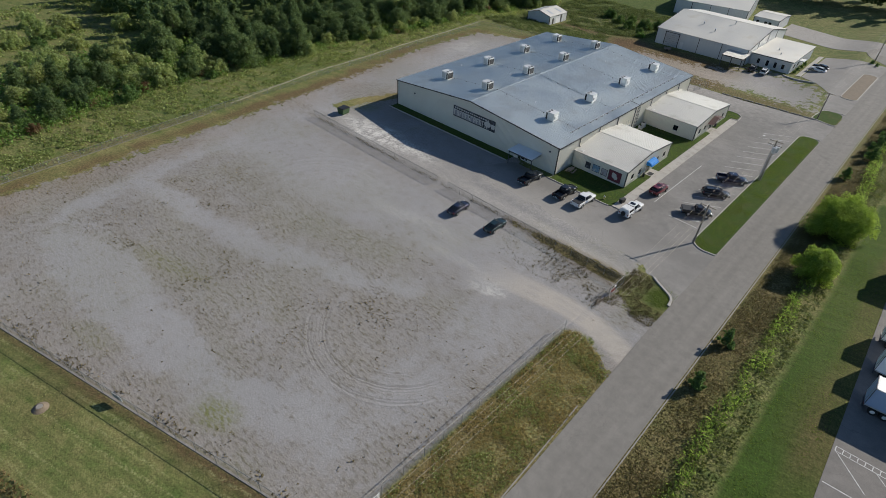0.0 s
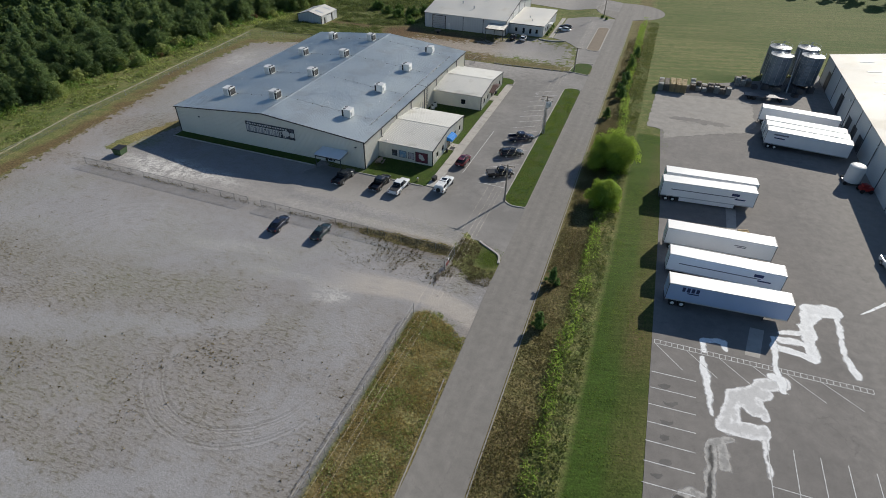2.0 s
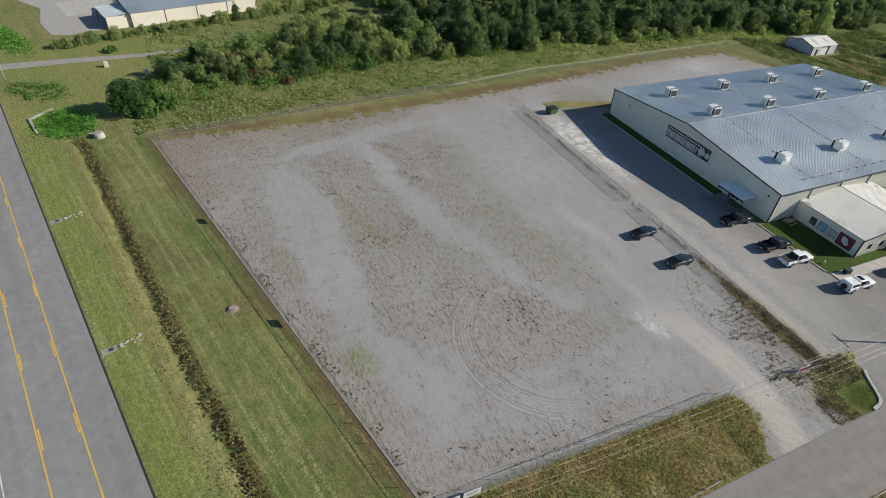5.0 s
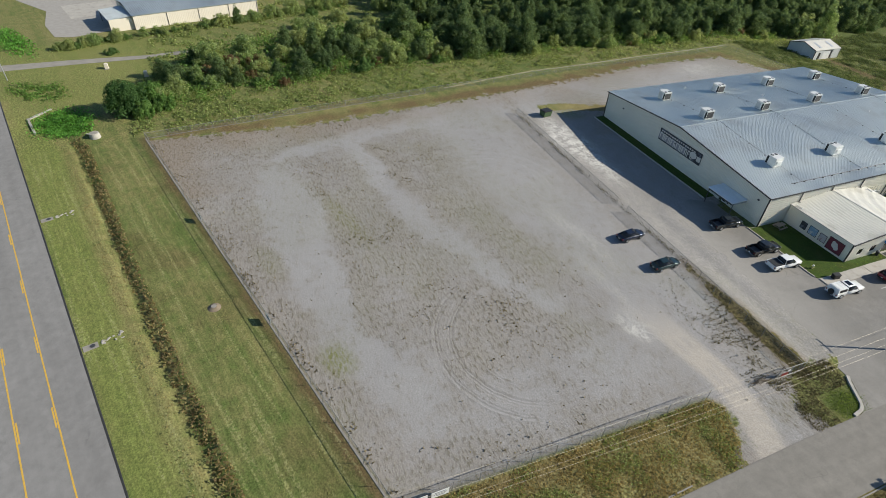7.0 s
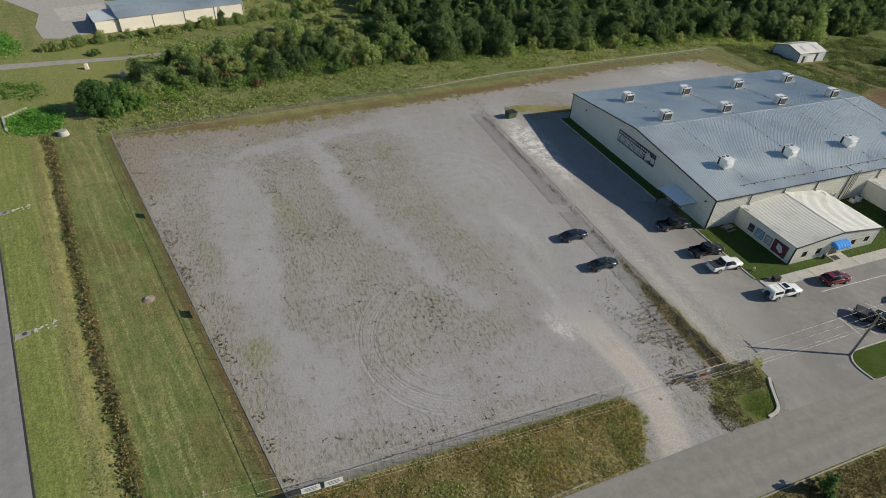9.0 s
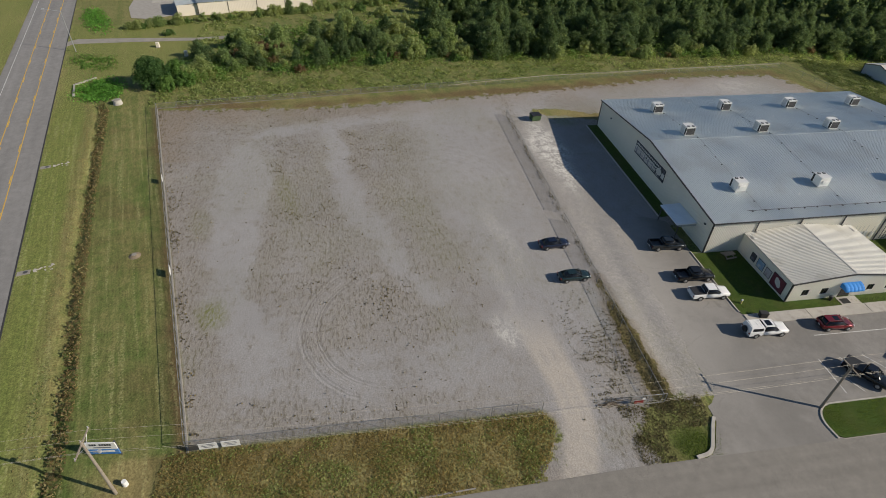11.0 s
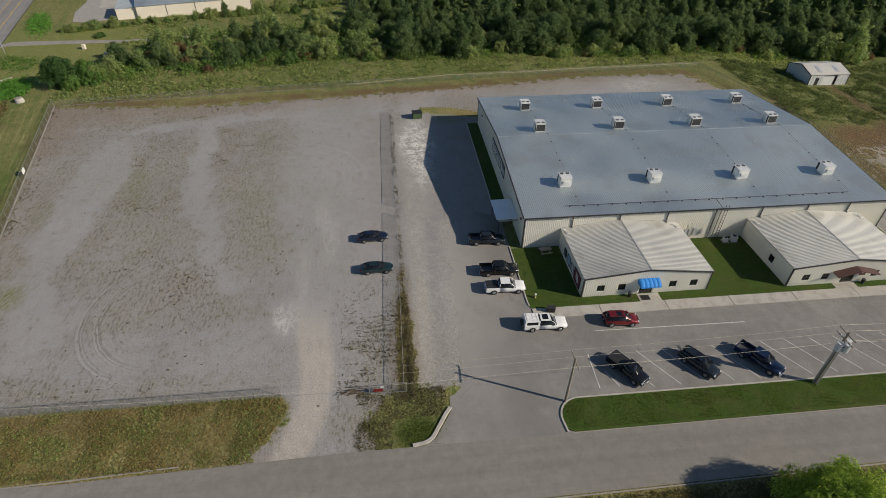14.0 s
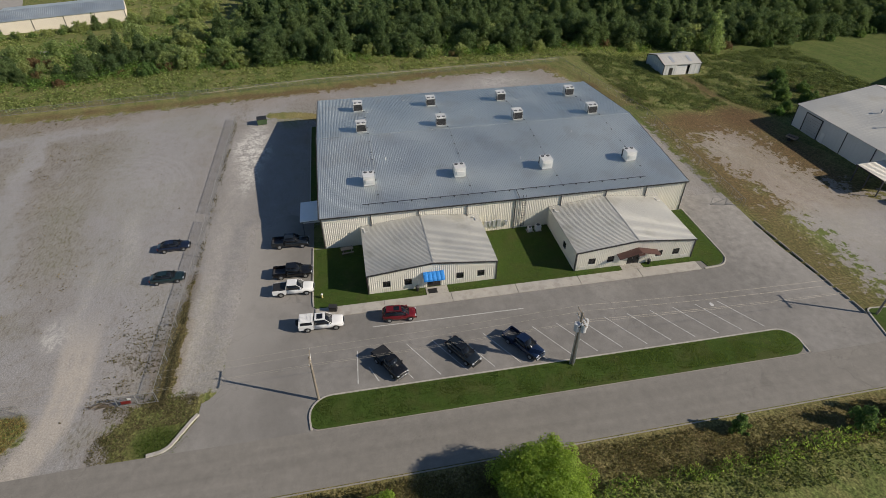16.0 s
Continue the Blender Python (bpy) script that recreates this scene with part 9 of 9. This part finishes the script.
tree("bush", pose(-83.4, 195.3, -2.2), 1.7, 3.4, LEAF_THICKET, "low bright green weeds bush at a warehouse corner", 76, 1600, 0.26, low=0.0, pointed=0.1, clumps=18)

# deep wood and far tree lines
def deep_wood(name, spots, label, leaves=520, leaf=0.95, seed=3):
    rs = np.random.RandomState(seed)
    P, N = [], []
    for x, y, h, w in spots:
        p, n = crown_points(tree_shape(rs, h, w, 0.25, 9, 0.2), leaves, rs, 0.7)
        P.append(p + np.array((x, y, 0)))
        N.append(n)
    P, N = np.concatenate(P), np.concatenate(N)
    ob = leaf_cloud(name, P, N, leaf * (0.6 + 0.8 * rs.rand(len(P))), 0.75, LEAF_WOOD, rs)
    return tagged(ob, label, "wood", kind="stuff")


spots = []
for _ in range(6000):
    if len(spots) >= 420:
        break
    y = prs.uniform(62, 300)
    x = wood_edge(y) - prs.uniform(28, 120)
    if all((x - s[0]) ** 2 + (y - s[1]) ** 2 > 5.2 ** 2 for s in spots):
        spots.append((x, y, prs.uniform(8, 12), prs.uniform(6, 8)))
deep_wood("deep_wood", spots, "deep dark green wood behind the yard")
spots = [(prs.uniform(-260, 260), prs.uniform(296, 330), prs.uniform(9, 14), prs.uniform(7, 10)) for _ in range(150)]
spots += [(prs.uniform(-95, 30), prs.uniform(300, 326), prs.uniform(13, 17), prs.uniform(9, 12)) for _ in range(60)]
deep_wood("far_treeline", spots, "dark far tree line beyond the fields", 420, 1.2, 4)

tree("tree", pose(-129.5, 205.0, -2.8), 12.5, 8.6, LEAF_PALE, "tall pale olive tree standing before the wood", 61, 7000, 0.32, low=0.03, pointed=0.4, clumps=70)

# two bright round trees and the young trees by the road
tree("willow", pose(0.3, 90.4, 0), 5.2, 6.2, LEAF_BRIGHT, "round bright green tree beside the road", 21, 22000, 0.24, low=0.0, pointed=0.0, clumps=44, group="roadside trees", aspect=0.45, full=True)
tree("willow", pose(-0.3, 106.4, 0), 7.2, 9.6, LEAF_BRIGHT, "large bright green spreading tree beside the road", 22, 42000, 0.24, low=0.0, pointed=0.0, clumps=70, group="roadside trees", aspect=0.45, full=True)
for i, (x, y, h, w) in enumerate(((-4.0, 65.0, 3.4, 2.4), (-3.9, 55.2, 3.1, 2.5), (-4.2, 130.6, 3.2, 2.6), (-2.2, 144.5, 3.6, 3.4), (-2.4, 150.0, 4.2, 3.6), (-2.2, 157.5, 3.8, 3.6), (-2.0, 168.5, 4.4, 3.8), (-1.5, 181.0, 3.6, 3.4))):
    tree("young_tree", pose(x, y, 0), h, w, LEAF_SHRUB, "small dark young tree on the road verge", 30 + i, 1500, 0.26, low=0.03, pointed=0.6, clumps=14, group="roadside trees")
for i, (x, y) in enumerate(((-17.5, 224.0), (-15.8, 222.0), (-33.4, 200.5), (-33.5, 204.2), (-33.4, 208.0), (-33.4, 212.0))):
    tree("shrub", pose(x, y, float(fall(x, y))), 1.3, 1.5, LEAF_SHRUB, "low clipped shrub by a building", 50 + i, 260, 0.25, low=0.02, pointed=0.1, clumps=7, group="shrubs")


def weeds(name, label, material, n, region, size, height, seed, keep=None, up=1.1, aspect=0.5, lift=0.0):
    """Loose low growth, as one mesh: leaves thrown over a stretch of ground in uneven tufts."""
    rs = np.random.RandomState(seed)
    x = rs.uniform(region[0], region[1], n)
    y = rs.uniform(region[2], region[3], n)
    x, y = x + rs.normal(size=n) * 0.15, y + rs.normal(size=n) * 0.15
    dens = grid_noise(x + seed * 13, y, 2.2, 3) * 0.7 + grid_noise(x, y + seed * 7, 9.0, 2) * 0.3
    k = rs.rand(n) < (smooth(0.35, 0.62, dens) if keep is None else keep(x, y, dens))
    x, y, dens = x[k], y[k], dens[k]
    n = len(x)
    z = ground_height(x, y) + lift + rs.rand(n) * height * (0.4 + 1.2 * smooth(0.4, 0.7, dens))
    nrm = rs.normal(size=(n, 3)) * np.array((1, 1, 0.5)) + np.array((0, 0, up))
    ob = leaf_cloud(name, np.stack((x, y, z), 1), nrm, rs.uniform(size[0], size[1], n), aspect, material, rs)
    return tagged(ob, label, "weeds", kind="stuff")


def beyond_fence(x, y, d):
    f = np.interp(y, [-12, 18, 50, 66, 83, 102, 118, 142, 156, 240], [-109.5, -113, -116.5, -119.2, -122.6, -123.2, -124.6, -125.8, -126.6, -126.6])
    return smooth(0.30, 0.6, d) * (x < f - 0.3) * (x > wood_edge(y) - 8)


weeds("field_weeds", "tall green weeds between fence and wood", WEED_GREEN, 110000, (-150, -110, -14, 200), (0.22, 0.6), 0.5, 1, beyond_fence)
weeds("vine_thicket", "dark green vines at the foot of the wood", WEED_VINE, 60000, (-150, -122, -10, 200), (0.3, 0.7), 1.5, 2, lambda x, y, d: smooth(0.42, 0.6, d) * (x < wood_edge(y) + 5) * (x > wood_edge(y) - 6))
weeds("vine_thicket", "dark undergrowth beneath the wood", WEED_VINE, 60000, (-172, -128, -4, 300), (0.4, 0.9), 2.2, 29, lambda x, y, d: (x < wood_edge(y) - 4) * (x > wood_edge(y) - 32) * 0.8)
WEED_FIELD = foliage("field_weeds", (0.112, 0.160, 0.050), (0.112, 0.160, 0.050), (0.195, 0.205, 0.090), 0.4, 0.5, 1.4)
weeds("field_weeds", "tall weeds round a shed and a field edge", WEED_FIELD, 170000, (-128, -72, 160.5, 232), (0.18, 0.5), 0.5, 3, lambda x, y, d: (0.12 + 0.8 * smooth(0.36, 0.60, d)) * smooth(0, 5, -86 - x + 0.9 * np.maximum(0, y - 190) + 6 * (d - 0.5)) * (1 - smooth(0.25, 0.6, bare_soil(x, y))) * ~((x > -122.8) & (x < -111.0) & (y > 179.9) & (y < 191.8)), 2.0)
weeds("ditch_growth", "reddish brown growth on a ditch bank", DITCH_LEAF, 70000, (-112, -12, -27, 3), (0.16, 0.46), 0.65, 4, lambda x, y, d: (near_line(x, y - 0.8, DITCH) < 1.0) * smooth(0.2, 0.45, d))
weeds("ditch_growth", "pale straw growth on a ditch bank", WEED_STRAW, 32000, (-112, -12, -29, 3), (0.10, 0.26), 0.25, 24, lambda x, y, d: (1 - smooth(0.5, 1.8, near_line(x, y + 1.7, DITCH))) * smooth(0.2, 0.5, d) * (near_line(x, y, DITCH) > 0.5))
weeds("culvert_vines", "bright green vines in a culvert pool", WEED_POOL, 26000, (-131, -108, -35, -18), (0.25, 0.6), 0.9, 5, lambda x, y, d: blob(x, y, -120.5, -27.0, 8, 6.0, 25) ** 2)
weeds("verge_vines", "green vines on the highway verge", WEED_VINE, 16000, (-152, -126, -44, -24), (0.25, 0.6), 0.45, 6, lambda x, y, d: blob(x, y, -139, -34, 8.5, 5.5, 40) ** 2 * smooth(0.3, 0.5, d))
weeds("verge_vines", "bright green vines on a bank by a forecourt", WEED_POOL, 14000, (-200, -158, -56, -36), (0.3, 0.8), 0.6, 26, lambda x, y, d: blob(x, y, -177, -45.5, 15, 4.0, 24) ** 1.5)


weeds("meadow_weeds", "pale rough weeds over an open meadow", WEED_GREEN, 60000, (-230, -140, -12, 75), (0.25, 0.8), 0.4, 28, lambda x, y, d: smooth(0.46, 0.62, d) * (x < wood_edge(y) - 20))
weeds("hedge_growth", "low green scrub along a forecourt", WEED_GREEN, 16000, (-200, -164, -36, 50), (0.3, 0.7), 0.6, 27, lambda x, y, d: 1 - smooth(1.0, 4.0, near_line(x, y, [(-168, -33), (-181, 8), (-194, 48)])))


def hedge_line(x, y, d):
    c = 0.2 - 2.2 * smooth(120, 160, y)
    return smooth(0.28, 0.55, d) * (1 - smooth(0.5, 1.5, np.abs(x - c + 1.4 * (grid_noise(x * 0 + 5, y, 12.0) - 0.5))))


weeds("hedge_growth", "bright rank weeds along the old hedge line", WEED_BRIGHT, 90000, (-6, 5, 5, 225), (0.2, 0.5), 1.3, 7, hedge_line, 0.5, 0.3)
weeds("hedge_growth", "olive rank weeds along the old hedge line", WEED_OLIVE, 80000, (-4, 5.5, 5, 225), (0.14, 0.34), 0.3, 8, lambda x, y, d: (0.35 + 0.65 * smooth(0.32, 0.6, d)) * smooth(-1.5, 0.5, x) * (1 - smooth(2.9, 3.4, x)))
weeds("verge_grass", "rough brown grass on the road verge", WEED_BROWN, 110000, (-5.2, -0.2, -2, 200), (0.10, 0.26), 0.18, 9, lambda x, y, d: (0.3 + 0.4 * smooth(0.30, 0.6, d)), 2.2)
weeds("verge_grass", "rough olive grass between fence and road", WEED_GREEN, 22000, (-20.8, -12.6, 10, 53), (0.10, 0.26), 0.16, 50, lambda x, y, d: smooth(0.42, 0.58, d) * (inside(x, y, LOT_POLY) < -0.2))
weeds("verge_grass", "rough dry grass between fence and road", WEED_DRY, 36000, (-20.8, -12.6, 10, 53), (0.10, 0.26), 0.18, 10, lambda x, y, d: (0.35 + 0.4 * smooth(0.30, 0.6, d)) * (inside(x, y, LOT_POLY) < -0.2))
weeds("verge_grass", "rough dry grass beside a drive", WEED_BERM, 9000, (-20.4, -12.9, 60.5, 70.8), (0.10, 0.24), 0.10, 11, lambda x, y, d: smooth(0.30, 0.6, d) * ((y < 64.5) | (x < -16.5)))
weeds("berm_grass", "thin dry grass on a low berm by a fence", WEED_BERM, 4500, (-98, -40, 66.4, 68.4), (0.12, 0.30), 0.15, 12, lambda x, y, d: smooth(0.30, 0.55, d) * (1 - smooth(0.2, 0.8, np.abs(y - 66.5))))
weeds("berm_grass", "dark olive grass on a low bank by a fence", WEED_BERM, 12000, (-40, -19, 65.2, 68.0), (0.08, 0.20), 0.05, 25, lambda x, y, d: smooth(0.36, 0.58, d) * (1 - smooth(0.5, 1.1, np.abs(y - 66.5))) * smooth(-40, -31, x + 2 * (d - 0.5)), 2.0)


def yard_tufts(x, y, d):
    v = ground_values(x, y)
    return (v["gravel"] > 0.3) * (0.02 + 0.8 * v["veg"] ** 1.6) * (0.05 + 0.95 * smooth(0.50, 0.70, d)) * ~((x < -46) & (y > 86) & (x > -92))


weeds("yard_tufts", "small dark tufts scattered over gravel", WEED_DARK, 70000, (-112, -14, -11, 62), (0.08, 0.32), 0.08, 13, yard_tufts, aspect=0.7)
weeds("yard_tufts", "dark tufts in loose rows beside a fence", WEED_BERM, 22000, (-44, -19, 58.0, 66), (0.08, 0.24), 0.06, 14, lambda x, y, d: (0.05 + 0.42 * smooth(0.44, 0.58, d)) * smooth(-44, -21, x + 0.8 * (y - 62)) * (0.4 + 0.6 * (np.sin(x * 7) > 0.2)), aspect=0.7)
weeds("fence_tufts", "dark tufts along the edge of the gravel yard", WEED_DARK, 26000, (-109, -20, -11, 15), (0.12, 0.36), 0.12, 15, lambda x, y, d: smooth(0.46, 0.6, d) * (np.abs(near_line(x, y, FENCE_SW) - 0.9) < 0.7) * (inside(x, y, LOT_POLY) > 0.1), aspect=0.7)
weeds("mown_tufts", "pale cut tufts on a mown field", WEED_MOWN, 24000, (-112, -14, -36, 13), (0.08, 0.2), 0.05, 16, lambda x, y, d: smooth(0.48, 0.66, d) * (y < 12.2 + 0.271 * (x + 21)) * (y > -11.6 + HWY_SLOPE * (x + 34.4)) * (near_line(x, y, DITCH) > 1.3))


def within(pts, margin=0.25):
    return lambda x, y, d: (0.45 + 0.55 * smooth(0.35, 0.6, d)) * (inside(x, y, pts) > margin)


weeds("lawn_blades", "short mown blades on the grass island", BLADES, 38000, (-17.3, -12.9, 83.4, 146.9), (0.08, 0.18), 0.05, 41, within(ISLAND), up=0.25, aspect=0.4, lift=0.15)
weeds("lawn_blades", "short mown blades round the office wings", BLADES, 40000, (-46.1, -31.0, 84.2, 147.6), (0.08, 0.18), 0.05, 42, lambda x, y, d: (inside(x, y, LAWN) > 0.25) * ~((y > 91.9) & (y < 110.9) & (x < -33.4)) * ~((y > 122.8) & (y < 142.1) & (x < -33.2)), up=0.25, aspect=0.4, lift=0.12)
weeds("lawn_blades", "lush blades on the lawn beside the truck yard", BLADES, 24000, (2.5, 12.0, 10, 130), (0.10, 0.22), 0.06, 43, lambda x, y, d: smooth(3.0, 3.6, x) * (1 - smooth(8.5, 11.0, x)) * (0.3 + 0.7 * smooth(0.35, 0.6, d)), up=0.25, aspect=0.4)
weeds("lawn_blades", "short blades at the kerbed drive corner", BLADES, 5000, (-18.5, -12.8, 63.5, 70.6), (0.08, 0.2), 0.06, 44, lambda x, y, d: blob(x, y, -14.4, 67.4, 2.2, 2.8), up=0.25, aspect=0.4)
